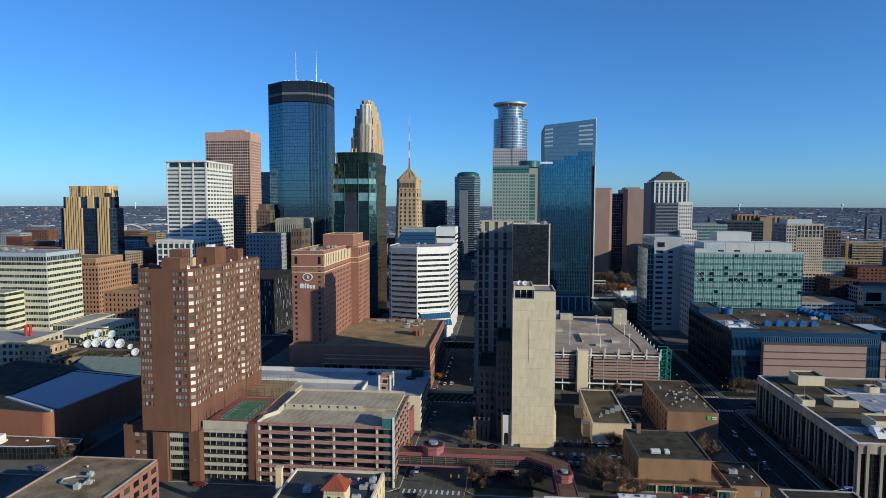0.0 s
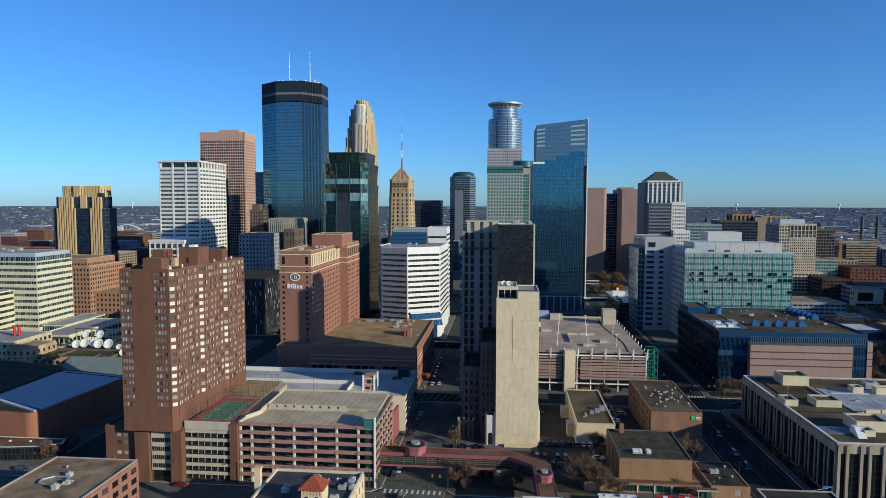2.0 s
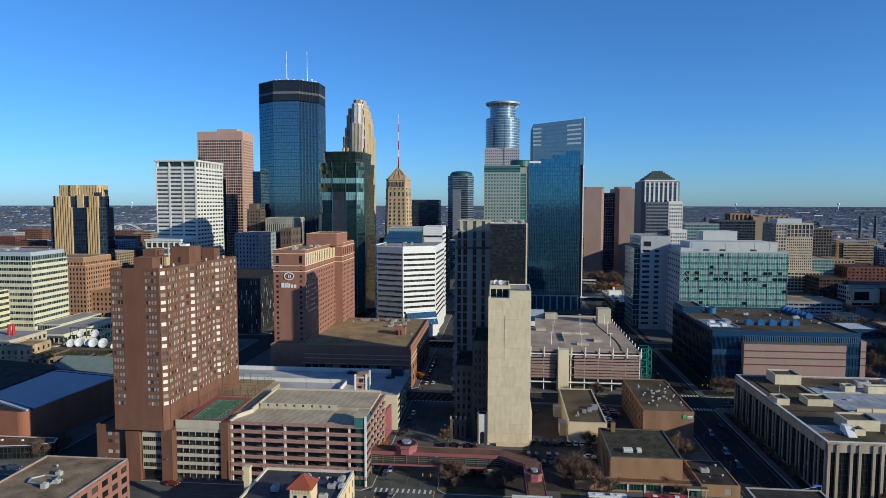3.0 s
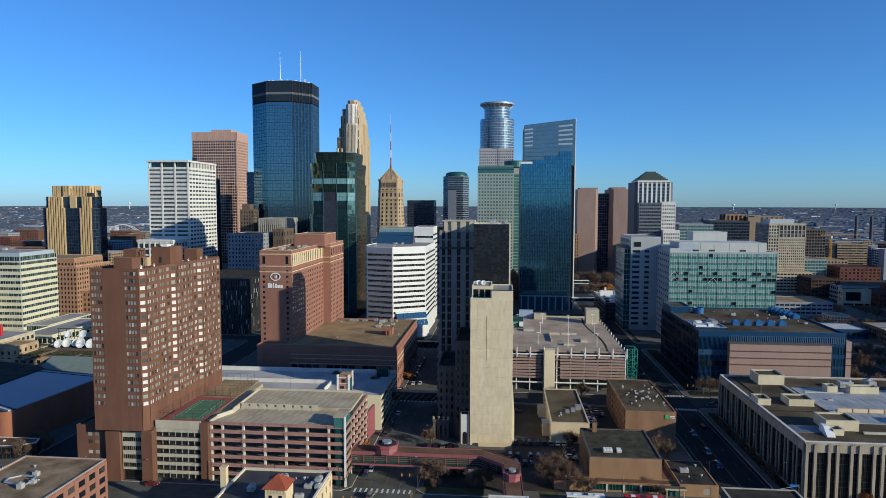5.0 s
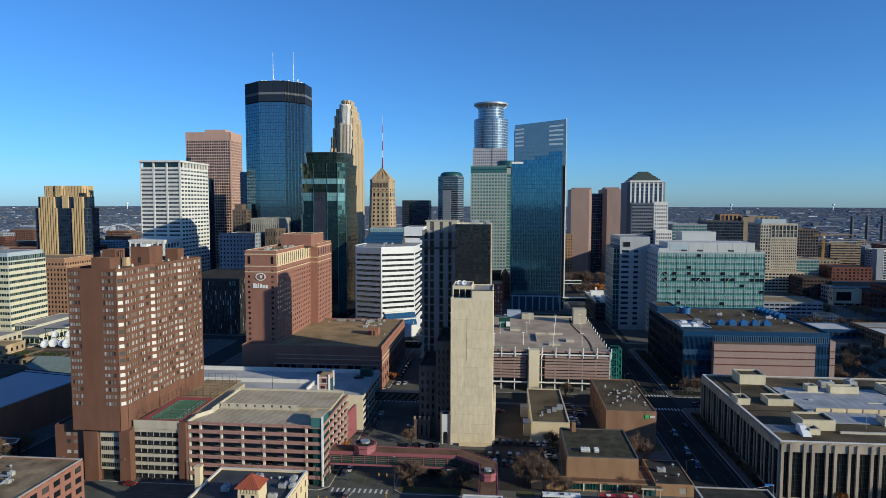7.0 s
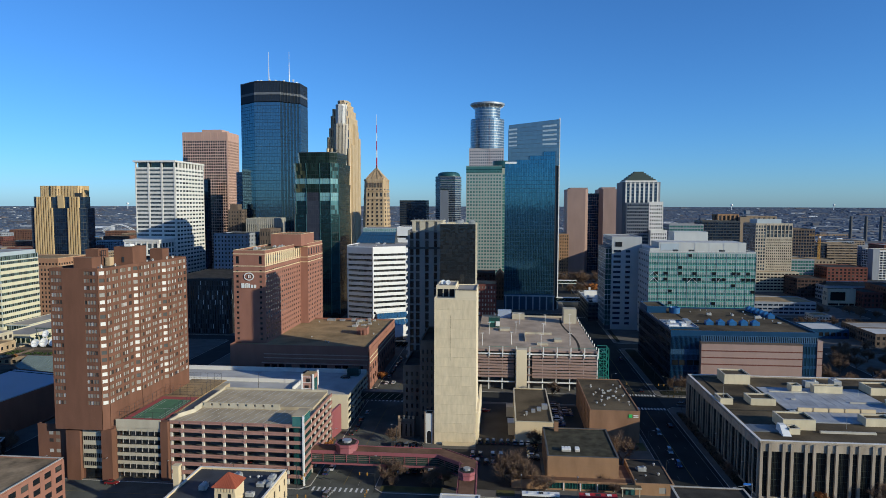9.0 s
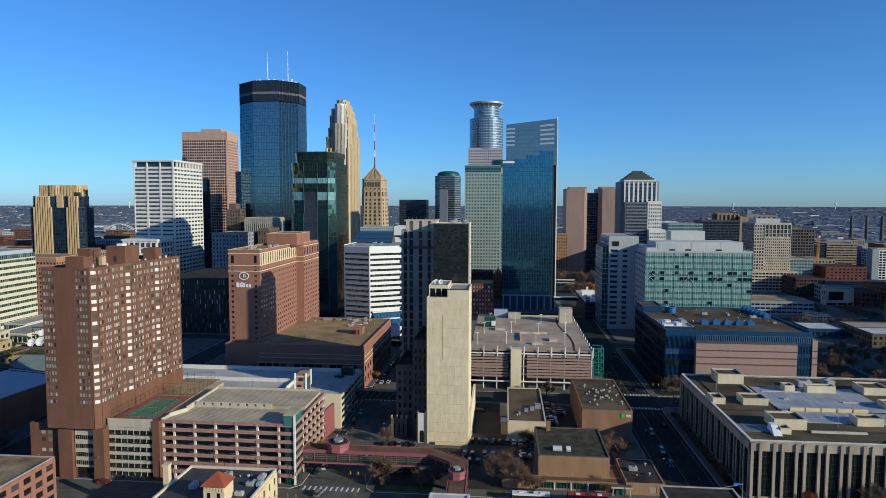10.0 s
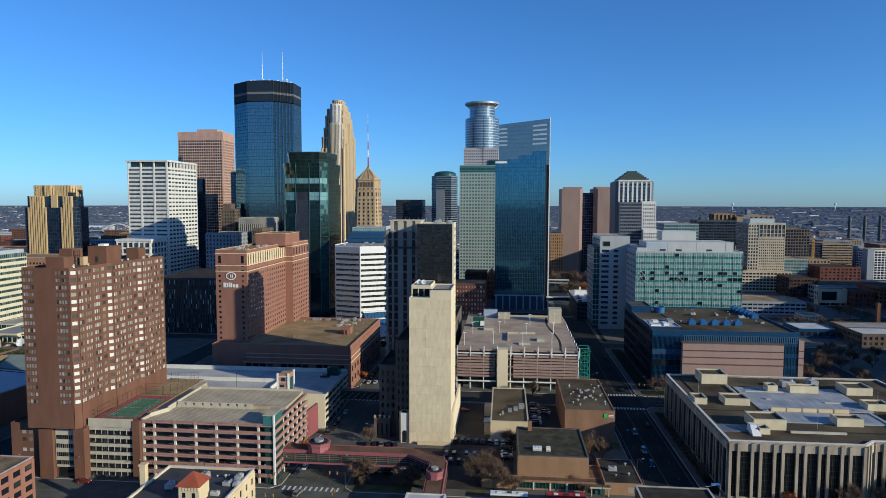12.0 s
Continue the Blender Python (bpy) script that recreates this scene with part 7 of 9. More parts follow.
def water_tower(x, y, s):
    g = far_height(math.hypot(x - 20, y))
    r = root("water_tower", "white water tower on a slender stem", "water tower", x, y, g, "far water towers")
    me = Mesh((x, y, g))
    me.lathe((x, y), [(2.2 * s, g - 1), (1.6 * s, g + 26 * s)], 12)
    me.make("stem", METAL_WHITE, r)
    me = Mesh((x, y, g))
    me.lathe((x, y), [(1.6 * s, g + 26 * s), (7 * s, g + 31 * s), (8 * s, g + 35 * s), (6 * s, g + 39 * s), (1 * s, g + 41 * s)], 16)
    me.make("tank", METAL_WHITE, r, smooth=True)


for wx, wy, ws in ((-2350, 3900, 1.0), (1480, 4250, 1.0), (2050, 4150, 0.9), (-1500, 4300, 0.8)):
    water_tower(wx, wy, ws)


def arch_bridge():
    x, y = -1160, 1900
    w = Mesh((x, y, 0))
    w.box(x - 90, x + 70, y - 210, y + 120, 0.0, 0.3)
    tagged(w.make("water", glass("river_water", [(1.0, (0.02, 0.045, 0.07))], 0.15, 0.0, wave=0.2, wave_scale=0.1)), "blue river water below the bridge", "river", kind="structure")
    r = root("arch_bridge", "white tied-arch bridge over the river", "bridge", x, y)
    for k in (-6, 6):
        me = Mesh((x, y, 0))
        pts = [(x - 52 + 104 * i / 16, y + k, 9 + 20 * math.sin(math.pi * i / 16)) for i in range(17)]
        for a, b in zip(pts, pts[1:]):
            me.tube(a, b, 1.0, 1.0, 5)
        me.make("arch", METAL_WHITE, r)
    me = Mesh((x, y, 0))
    me.box(x - 90, x + 90, y - 8, y + 8, 8, 9.6)
    me.make("deck", CONC_LIGHT, r)
    for i in range(1, 8):
        me = Mesh((x, y, 0))
        xx = x - 52 + 104 * i / 8
        me.tube((xx, y - 6, 9), (xx, y - 6, 9 + 20 * math.sin(math.pi * i / 8)), 0.25, 0.25, 4)
        me.make("hanger", METAL_WHITE, r)


arch_bridge()


def chimney_stacks():
    for x in (900, 936, 972, 1010):
        me = Mesh((x, 1700, 0))
        me.tube((x, 1700, 0), (x, 1700, 66), 4.2, 3.2, 10)
        tagged(me.make("chimney_stack", CONC_DARK), "dark concrete chimney stack", "chimney", group="power plant stacks")


chimney_stacks()


def tower_crane():
    x, y = 424, 840
    r = root("tower_crane", "yellow lattice tower crane", "crane", x, y)
    me = Mesh((x, y, 0))
    for z in range(0, 56, 4):
        for dx, dy in ((-1, -1), (1, -1), (1, 1), (-1, 1)):
            me.tube((x + dx, y + dy, z), (x + dx, y + dy, z + 4), 0.28, 0.28, 4)
        me.tube((x - 1, y - 1, z), (x + 1, y - 1, z + 4), 0.2, 0.2, 4)
        me.tube((x + 1, y - 1, z), (x + 1, y + 1, z + 4), 0.2, 0.2, 4)
    me.make("mast", YELLOW_CRANE, r)
    me = Mesh((x, y, 0))
    for k in (-0.6, 0.6):
        me.tube((x - 12, y + k, 57), (x + 34, y + k, 57), 0.12, 0.12, 4)
    me.tube((x - 12, y, 58.5), (x + 34, y, 58.5), 0.12, 0.12, 4)
    for i in range(12):
        me.tube((x - 12 + i * 3.8, y, 57), (x - 10 + i * 3.8, y, 58.5), 0.15, 0.15, 4)
    me.make("jib", YELLOW_CRANE, r)
    me = Mesh((x, y, 0))
    me.box(x - 1, x + 1, y - 2.4, y - 1, 54, 56.4)
    me.make("cab", METAL_WHITE, r)


tower_crane()


# ---- the rose skyway over the street ----
SKY_RAIL = mat("dull_brown_rail", (0.16, 0.105, 0.09), 0.6, amount=0.1)


def skyway():
    r = root("skyway", "rose painted steel skyway bridge with glazed sides", "bridge", -10, 216)
    bb = (-10, 216, 0)
    runs = [((-35.0, 219.2), (10.6, 219.2)), ((10.6, 219.2), (20.6, 211.6)), ((20.6, 211.6), (21.1, 187.0))]
    w = 2.9
    for k_, ((ax, ay), (bx, by)) in enumerate(runs):
        lift = 0.02 * k_
        p, q = Vector((ax, ay)), Vector((bx, by))
        u = (q - p).normalized()
        n = Vector((u.y, -u.x))
        L = (q - p).length
        def beam(name, d0, d1, z0, z1, m, a=0.0, b=L, label=""):
            me = Mesh(bb)
            o = (p.x, p.y)
            qf = lambda s, d, z: (o[0] + u.x * s + n.x * d, o[1] + u.y * s + n.y * d, z + lift)
            me.add([qf(a, d1, z0), qf(b, d1, z0), qf(b, d0, z0), qf(a, d0, z0), qf(a, d1, z1), qf(b, d1, z1), qf(b, d0, z1), qf(a, d0, z1)],
                   [(0, 1, 5, 4), (1, 2, 6, 5), (2, 3, 7, 6), (3, 0, 4, 7), (4, 5, 6, 7), (3, 2, 1, 0)])
            me.make(name, m, r, label)
        e = 1.0
        beam("floor", -w, w, 4.7, 5.4, METAL_DARK, -e, L + e)
        beam("glass_hall", -w + 0.3, w - 0.3, 5.4, 8.2, G_OFFICE, -e, L + e, "dark glazed hall")
        beam("roof", -w, w, 8.2, 9.0, SKYWAY, -e, L + e)
        beam("roof_cover", -w + 0.5, w - 0.5, 9.0, 9.35, ROOF_RUST, -e, L + e, "brown gravel roof")
        for d in (-w - 0.06, w - 0.14):
            beam("fascia", d, d + 0.2, 4.5, 5.15, SKYWAY)
            beam("fascia", d, d + 0.2, 8.3, 9.45, SKYWAY)
        for z in (6.2, 6.9, 7.6):
            for d in (-w + 0.1, w - 0.3):
                beam("rail", d, d + 0.2, z, z + 0.16, SKY_RAIL)
        k = max(2, int(L / 4))
        for i in range(k + 1):
            for d in (-w + 0.05, w - 0.25):
                beam("mullion", d, d + 0.2, 5.4, 8.2, SKYWAY, i * L / k - 0.1, i * L / k + 0.1)
    for x, y, s in ((-22.8, 218.6, 3.5), (20.7, 198.6, 2.4)):
        ring = lambda f: [(x + s * f * math.cos(math.pi / 8 + i * math.pi / 4), y + s * f * math.sin(math.pi / 8 + i * math.pi / 4)) for i in range(8)]
        for z0, z1, f, f1, m, nm in ((8.9, 10.7, 1.12, 1.08, SKYWAY, "pavilion"), (10.7, 10.95, 1.0, 1.0, SKY_RAIL, "recess"), (10.95, 11.9, 1.2, 1.22, SKYWAY, "cornice"), (11.9, 12.0, 1.0, 1.0, ROOF_DARK, "pavilion_roof"), (12.0, 12.7, 0.5, 0.5, METAL, "roof_unit")):
            me = Mesh(bb)
            me.prism(ring(f), z0, z1, 0, ring(f1))
            me.make(nm, m, r)
    for x, y in ((-10.0, 219.2), (10.0, 219.0), (20.6, 208.0), (21.0, 190)):
        me = Mesh(bb)
        me.box(x - 0.8, x + 0.8, y - 0.8, y + 0.8, 0, 4.7)
        me.make("pier", SKYWAY, r)


skyway()


def dark_skyway(x0, x1, y, z, label, steel=None):
    steel = steel or METAL_DARK
    r = root("skyway", label, "bridge", (x0 + x1) / 2, y)
    bb = tuple(r.location)
    for nm, a, b, z0, z1, m in (("floor", -1.9, 1.9, z, z + 0.6, steel), ("glass_hall", -1.7, 1.7, z + 0.6, z + 3.2, G_OFFICE), ("roof", -2.0, 2.0, z + 3.2, z + 3.9, steel)):
        me = Mesh(bb)
        me.box(x0, x1, y + a, y + b, z0, z1)
        me.make(nm, m, r)
    n = int((x1 - x0) / 3)
    for i in range(n + 1):
        me = Mesh(bb)
        xx = x0 + (x1 - x0) * i / n
        me.tube((xx, y - 1.85, z + 0.6), (min(xx + 3, x1), y - 1.85, z + 3.2), 0.12, 0.12, 4)
        me.make("truss_bar", METAL, r)


dark_skyway(-33.5, -8.8, 292, 4.8, "dark steel and glass skyway over the street")
dark_skyway(-35.8, -11.7, 400, 5.0, "dark glazed skyway between hotel podium and tower")
dark_skyway(80, 101.4, 588, 7.4, "pale truss skyway from the glass tower to the low building", METAL_WHITE)
dark_skyway(88, 114, 728, 6.6, "pale glazed skyway over the far cross street", METAL_WHITE)


# ---- details of the garages ----
def ramp_details():
    bb = tuple(ramp.location)
    top = 20.51
    def blk(name, x0, x1, y0, y1, z0, z1, m, label=""):
        me = Mesh(bb)
        me.box(x0, x1, y0, y1, z0, z1)
        return me.make(name, m, ramp, label)
    blk("upper_deck", -78.4, -37, 225.4, 244.6, top + 0.004, top + 1.1, DECK)
    for a, b in even(29.5, 9, 0.72):
        blk("deck_wall", -78.4 + a, -78.4 + b, 224.8, 225.15, top, top + 2.0, CONC_LIGHT)
    blk("deck_wall", -78.4, -48.9, 224.85, 225.1, top, top + 0.9, CONC_LIGHT)
    blk("deck_wall", -78.4, -48.9, 224.82, 225.13, top + 1.75, top + 2.05, CONC_LIGHT)
    # bent wall along the court side
    for p, q, h in (((-82.3, 208.6), (-82.0, 213.0), 1.0), ((-82.0, 213.0), (-78.7, 219.5), 1.4), ((-78.7, 219.5), (-78.9, 244.6), 1.9)):
        pv, qv = Vector(p), Vector(q)
        u = (qv - pv).normalized()
        me = Mesh(bb)
        me.slab(p, u, (u.y, -u.x), 0, (qv - pv).length, -0.4, 0, top, top + h)
        me.make("deck_wall", CONC_LIGHT, ramp)
    blk("back_wall", -78.5, -37, 244.65, 245, top, top + 1.9, CONC_LIGHT)
    # brackets where the spandrels meet the columns
    for i in range(6):
        for k in range(1, 8):
            blk("bracket", -41.3 - 7.45 * i, -40.5 - 7.45 * i, 207.95, 208.18, k * 2.93 - 0.6, k * 2.93 + 0.45, PINK)
    # teal glass stair at the street corner
    for i in range(7):
        blk("stair_glass", -38.6, -35.5, 208.42, 212.4, 0.4 + i * 2.93, 2.9 + i * 2.93, G_TEAL_DARK, "teal glazed stair tower")
        blk("stair_glass", -36.0, -35.42, 212.6, 217.6, 0.4 + i * 2.93, 2.9 + i * 2.93, G_TEAL_DARK, "teal glazed stair tower")
    blk("stair_glass", -38.9, -35.25, 208.0, 216.2, top + 0.1, top + 3.5, G_TEAL, "teal glazed stair tower")
    blk("stair_roof", -39.1, -35.0, 207.8, 216.5, top + 3.55, top + 3.8, DECK)
    blk("stair_post", -35.45, -34.85, 207.75, 208.35, 0, top + 3.9, METAL_WHITE)
    # pink stair tower at the back
    x0, x1, y0, y1 = -47.2, -42.8, 245.05, 251.6
    blk("stair_tower", x0, x1, y0, y1, 0, 27.9, PINK, "pink stair tower with white corner posts")
    blk("stair_tower_roof", x0 + 0.2, x1 - 0.2, y0 + 0.2, y1 - 0.2, 27.9, 28.1, ROOF_BROWN)
    for z in (22.6, 25.0, 27.3):
        blk("stair_tower_band", x0 - 0.06, x1 + 0.06, y0 - 0.08, y0 - 0.01, z, z + 0.22, WHITE_STONE)
    for x, y in ((x0, y0), (x1, y0), (x1, y1)):
        blk("stair_post", x - 0.3, x + 0.3, y - 0.3, y + 0.3, top + 1.9, 28.6, METAL_WHITE)
    blk("stair_window", -45.6, -44.0, y0 - 0.12, y0 - 0.09, 25.4, 26.8, G_DARK)
    blk("stair_window", -46.2, -44.6, y0 - 0.12, y0 - 0.09, 23.0, 24.0, G_DARK)
    blk("stair_window", x1 + 0.01, x1 + 0.1, y0 + 1.5, y1 - 1.2, 2.0, 26.4, G_TEAL)
    segs = [((-80.6 + i * 2.75, 209.8), (-79.2 + i * 2.75, 216.6)) for i in range(15)] + [((-78.1 + i * 2.75, 218.4), (-77.0 + i * 2.75, 224.4)) for i in range(14)]
    stripes(ramp, segs, top + 0.02, 0.2)
    stripes(ramp, [((-77.6 + i * 2.75, 237.2), (-76.6 + i * 2.75, 244.0)) for i in range(14)] + [((-78 + i * 2.75, 226.6), (-76.6 + i * 2.75, 235.4)) for i in range(15)], top + 1.12, 0.2)
    me = Mesh(bb)
    me.add([(x, y, z) for x in (-36.4, -35.4) for y, z in ((245.4, 2.4), (260, 0.6), (260, 12.2), (245.4, 13.4))], [(0, 1, 2, 3), (7, 6, 5, 4), (0, 4, 5, 1), (1, 5, 6, 2), (2, 6, 7, 3), (3, 7, 4, 0)])
    me.make("end_wall", SKYWAY, ramp, "rose painted end wall")
    # pale ramp: upper lane walls
    bb2 = tuple(pale.location)
    for x0, x1, y0, y1, z1 in ((-130, -60, 284, 284.5, 15.2), (-60.5, -60, 272, 284, 15.2), (-130, -34, 303.2, 303.8, 15.4)):
        me = Mesh(bb2)
        me.box(x0, x1, y0, y1, 13.5, z1)
        me.make("deck_wall", WHITE_STONE, pale)
    me = Mesh(bb2)
    me.box(-45, -33.4, 263.2, 264.1, 0, 15.0)
    me.make("end_wall", TAN, pale)
    me = Mesh(bb2)
    me.box(-42.2, -36.6, 298, 303, 13.5, 17.3)
    me.make("stair_cabin", G_TEAL_DARK, pale, "teal glazed stair cabin")


ramp_details()


def fence(x0, x1, y0, y1, z, h):
    """A chain-link court fence: posts and rails."""
    r = root("court_fence", "dark chain-link fence round the tennis court", "fence", x0, y0, z)
    bb = tuple(r.location)
    pts = [(x0, y0), (x1, y0), (x1, y1), (x0, y1)]
    for i in range(4):
        a, b = Vector(pts[i]), Vector(pts[(i + 1) % 4])
        n = max(2, int((b - a).length / 3))
        for k in range(n):
            p = a.lerp(b, k / n)
            me = Mesh(bb)
            me.tube((p.x, p.y, z), (p.x, p.y, z + h), 0.05, 0.05, 5)
            me.make("post", METAL_DARK, r)
        for zz in (z + 0.1, z + h * 0.5, z + h):
            me = Mesh(bb)
            me.tube((a.x, a.y, zz), (b.x, b.y, zz), 0.035, 0.035, 4)
            me.make("rail", METAL_DARK, r)


fence(-100.6, -85.6, 208.4, 238.5, 20.5, 3.2)
fence(-100.6, -85.6, 239.2, 256.5, 20.5, 4.2)


# white screen with the blue of skylight put into its colour
PENT_BLUE = mat("skylit_white_screen_panel", (0.30, 0.36, 0.46), 0.5, amount=0.05)


def right_garage_details():
    r = bpy.data.objects["parking_garage"]
    bb = tuple(r.location)
    me = Mesh(bb)
    top = 20.5
    for i in range(6):
        z = 1.0 + i * 3.6
        for a, b in (((80.8, 329.6, z), (85.4, 329.6, z + 3.4)), ((85.4, 329.6, z), (80.8, 329.6, z + 3.4))):
            q = Mesh(bb)
            q.tube(a, b, 0.16, 0.16, 4)
            q.make("stair_brace", GREEN_STEEL, r, "green steel stair frame")
        q = Mesh(bb)
        for a, c, d, f in ((80.7, 85.6, 329.3, 329.7), (80.7, 85.6, 336.4, 336.8), (85.2, 85.6, 329.7, 336.4)):
            q.box(a, c, d, f, z + 3.3, z + 3.55)
        q.make("stair_landing", GREEN_STEEL, r)
    for x, y in ((80.7, 329.4), (85.5, 329.4), (85.5, 336.6), (83.1, 329.4)):
        q = Mesh(bb)
        q.tube((x, y, 0), (x, y, 22.6), 0.2, 0.2, 6)
        q.make("stair_post", GREEN_STEEL, r)
    for i in range(12):
        q = Mesh(bb)
        q.tube((80.1, 335 + i * 8, top), (80.1, 335 + i * 8, top + 1.5), 0.25, 0.25, 5)
        q.make("rail_post", METAL_WHITE, r)
    for x0, x1, y0, y1, z1 in ((44, 60, 372, 372.5, 21.6), (44, 44.5, 352, 372, 21.6), (60, 64, 352, 358, 21.8), (30, 36, 380, 386, 21.9), (50, 56, 343, 346.5, 21.6), (18, 80, 429, 429.5, 21.5), (38, 46, 420, 426, 24.0), (70, 78, 408, 416, 29.5)):
        q = Mesh(bb)
        q.box(x0, x1, y0, y1, top, z1)
        q.make("roof_box", CONC_LIGHT, r)
    for nm, x0, x1, y0, y1, z0, z1, m in (("stair_cabin", 23.2, 30.0, 390, 395, top, 26.6, G_TEAL_DARK), ("cabin_panel", 27.6, 30.1, 389.4, 389.9, top + 1, 24.4, METAL_WHITE), ("cabin_arch", 23.4, 26.8, 389.7, 389.95, 23.6, 24.3, COPPER), ("roof_screen", 28.5, 37.5, 424, 428, top, 25.6, PENT_BLUE)):
        q = Mesh(bb)
        q.box(x0, x1, y0, y1, z0, z1)
        q.make(nm, m, r)
    for i in range(10):
        q = Mesh(bb)
        x = 17.9 + i * 6.9
        q.box(x, x + 0.45, 328.0, 328.29, 17.6, 22.8)
        q.make("front_post", METAL_WHITE, r)
    q = Mesh(bb)
    q.tube((17.6, 328.1, 22.7), (80.6, 328.1, 22.7), 0.07, 0.07, 4)
    q.make("guard_wire", GREEN_STEEL, r)
    for z0, z1 in ((4.15, 4.75), (18.7, 19.3)):
        q = Mesh(bb)
        q.box(17.6, 80.3, 328.3, 328.75, z0, z1)
        q.make("edge_beam", METAL_WHITE, r, "white painted edge beam")
    for i in range(12):
        x, y = 21 + (i % 4) * 15.5 + 3 * (i // 4), 340 + (i // 4) * 30 + 4 * (i % 2)
        q = Mesh(bb)
        q.tube((x, y, top), (x, y, top + 6.5), 0.16, 0.12, 5)
        post = q.make("deck_lamp_post", METAL_WHITE, r)
        q = Mesh(bb)
        q.box(x - 0.9, x + 0.9, y - 0.2, y + 0.2, top + 6.5, top + 6.75)
        q.make("deck_lamp_head", METAL_WHITE, r)
    q = Mesh(bb)
    for i in range(24):
        x0 = 71 + 1.6 * math.sin(i * 0.26) - i * 0.05
        x1 = 71 + 1.6 * math.sin((i + 1) * 0.26) - (i + 1) * 0.05
        q.add([(x0 - 0.6, 331 + i * 4, top + 0.02), (x0 + 0.6, 331 + i * 4, top + 0.02), (x1 + 0.6, 335 + i * 4, top + 0.02), (x1 - 0.6, 335 + i * 4, top + 0.02)], [(0, 1, 2, 3)])
    q.make("tar_seam", ROOF_DARK, r, "dark tar seam on the deck")


right_garage_details()


# ---- roof plant ----
UNIT_GREY = mat("grey_galvanised_sheet", (0.42, 0.42, 0.40), 0.5, 0.1, amount=0.2, scale=0.8)


def roof_unit():
    """A rooftop air handler: cabinet, grille, fan hood and feet."""
    r = root("roof_unit", "grey metal rooftop air handler", "air conditioner", 0, 0, 0, "rooftop air handlers")
    me = Mesh()
    me.box(-1.5, 1.5, -0.9, 0.9, 0.15, 1.5)
    me.make("cabinet", UNIT_GREY, r)
    for i in range(3):
        me = Mesh()
        me.box(-1.3, 0.1, -0.96, -0.9, 0.4 + i * 0.32, 0.56 + i * 0.32)
        me.make("slat", METAL, r)
    me = Mesh()
    me.lathe((0.7, 0), [(0.55, 1.5), (0.55, 1.85), (0.4, 1.9)], 14)
    hood = me.make("fan_hood", METAL, r)
    me = Mesh()
    me.box(0.3, 1.1, -0.06, 0.06, 1.91, 1.94)
    me.make("fan_blade", METAL_DARK, hood)
    for x in (-1.3, 1.3):
        me = Mesh()
        me.box(x - 0.1, x + 0.1, -0.9, 0.9, 0, 0.15)
        me.make("foot", METAL_DARK, r)
    return r


def vent():
    r = root("roof_vent", "small round metal roof vent", "roof vent", 0, 0, 0, "roof vents")
    me = Mesh()
    me.lathe((0, 0), [(0.25, 0), (0.25, 0.5)], 10)
    me.make("pipe", METAL, r)
    me = Mesh()
    me.lathe((0, 0), [(0.25, 0.5), (0.5, 0.55), (0.48, 0.75), (0.1, 0.95)], 10)
    me.make("cap", UNIT_GREY, r)
    return r


unit, cowl = roof_unit(), vent()
unit.location, cowl.location = (-46, 358.5, 22.33), (-60, 330, 22.33)
ROOFS = [(46, 306, 39, 51, 262, 282, 8.33, 0, 3), (80, 220, 78, 86, 216, 228, 3.93, 1, 4), (-45, 175, -55, -36, 172, 186, 12.73, 10, 8), (-128, 172, -134, -114, 168, 182, 14.53, 0, 2),
         (-62, 350, -60, -40, 372, 394, 22.33, 6, 6), (-62, 350, -84, -40, 326, 392, 22.33, 0, 6), (-100, 350, -107, -95, 330, 366, 70.55, 4, 9), (-60, 480, -78, -42, 466, 500, 63.75, 6, 8), (155, 380, 140, 186, 370, 415, 29.55, 4, 14),
         (12, 285, 7, 19, 276, 289, 87.15, 5, 4), (170, 490, 170, 200, 464, 472, 60.15, 4, 3), (-340, 415, -360, -306, 402, 428, 62.65, 5, 10), (-112, 230, -119, -104, 209, 252, 73.15, 4, 16), (-360, 520, -380, -336, 502, 540, 47.15, 5, 8)]
rr = random.Random(4)
for _, _, x0, x1, y0, y1, z, nu, nv in ROOFS:
    for i in range(nu):
        copy_thing(unit, Matrix.Translation((rr.uniform(x0, x1), rr.uniform(y0, y1), z)) @ Matrix.Rotation(rr.choice((0, 0, math.pi / 2)), 4, "Z") @ Matrix.Scale(rr.uniform(0.6, 1.05), 4))
    for i in range(nv):
        copy_thing(cowl, Matrix.Translation((rr.uniform(x0, x1), rr.uniform(y0, y1), z)) @ Matrix.Scale(rr.uniform(0.6, 1.1), 4))


for i in range(22):
    x, y = (73.6, 82.2)[i % 2] + 2.6 * math.sin(i * 0.75) * (1 if i % 2 else -1), 265.5 + 1.45 * i
    copy_thing(cowl, Matrix.Translation((x, y, 12.93)) @ Matrix.Scale(0.95 + 0.2 * math.sin(i * 5), 4))
for x, y in ((77, 276), (79.4, 278.5), (76, 283), (78.5, 286)):
    copy_thing(unit, Matrix.Translation((x, y, 12.93)) @ Matrix.Scale(0.45, 4))


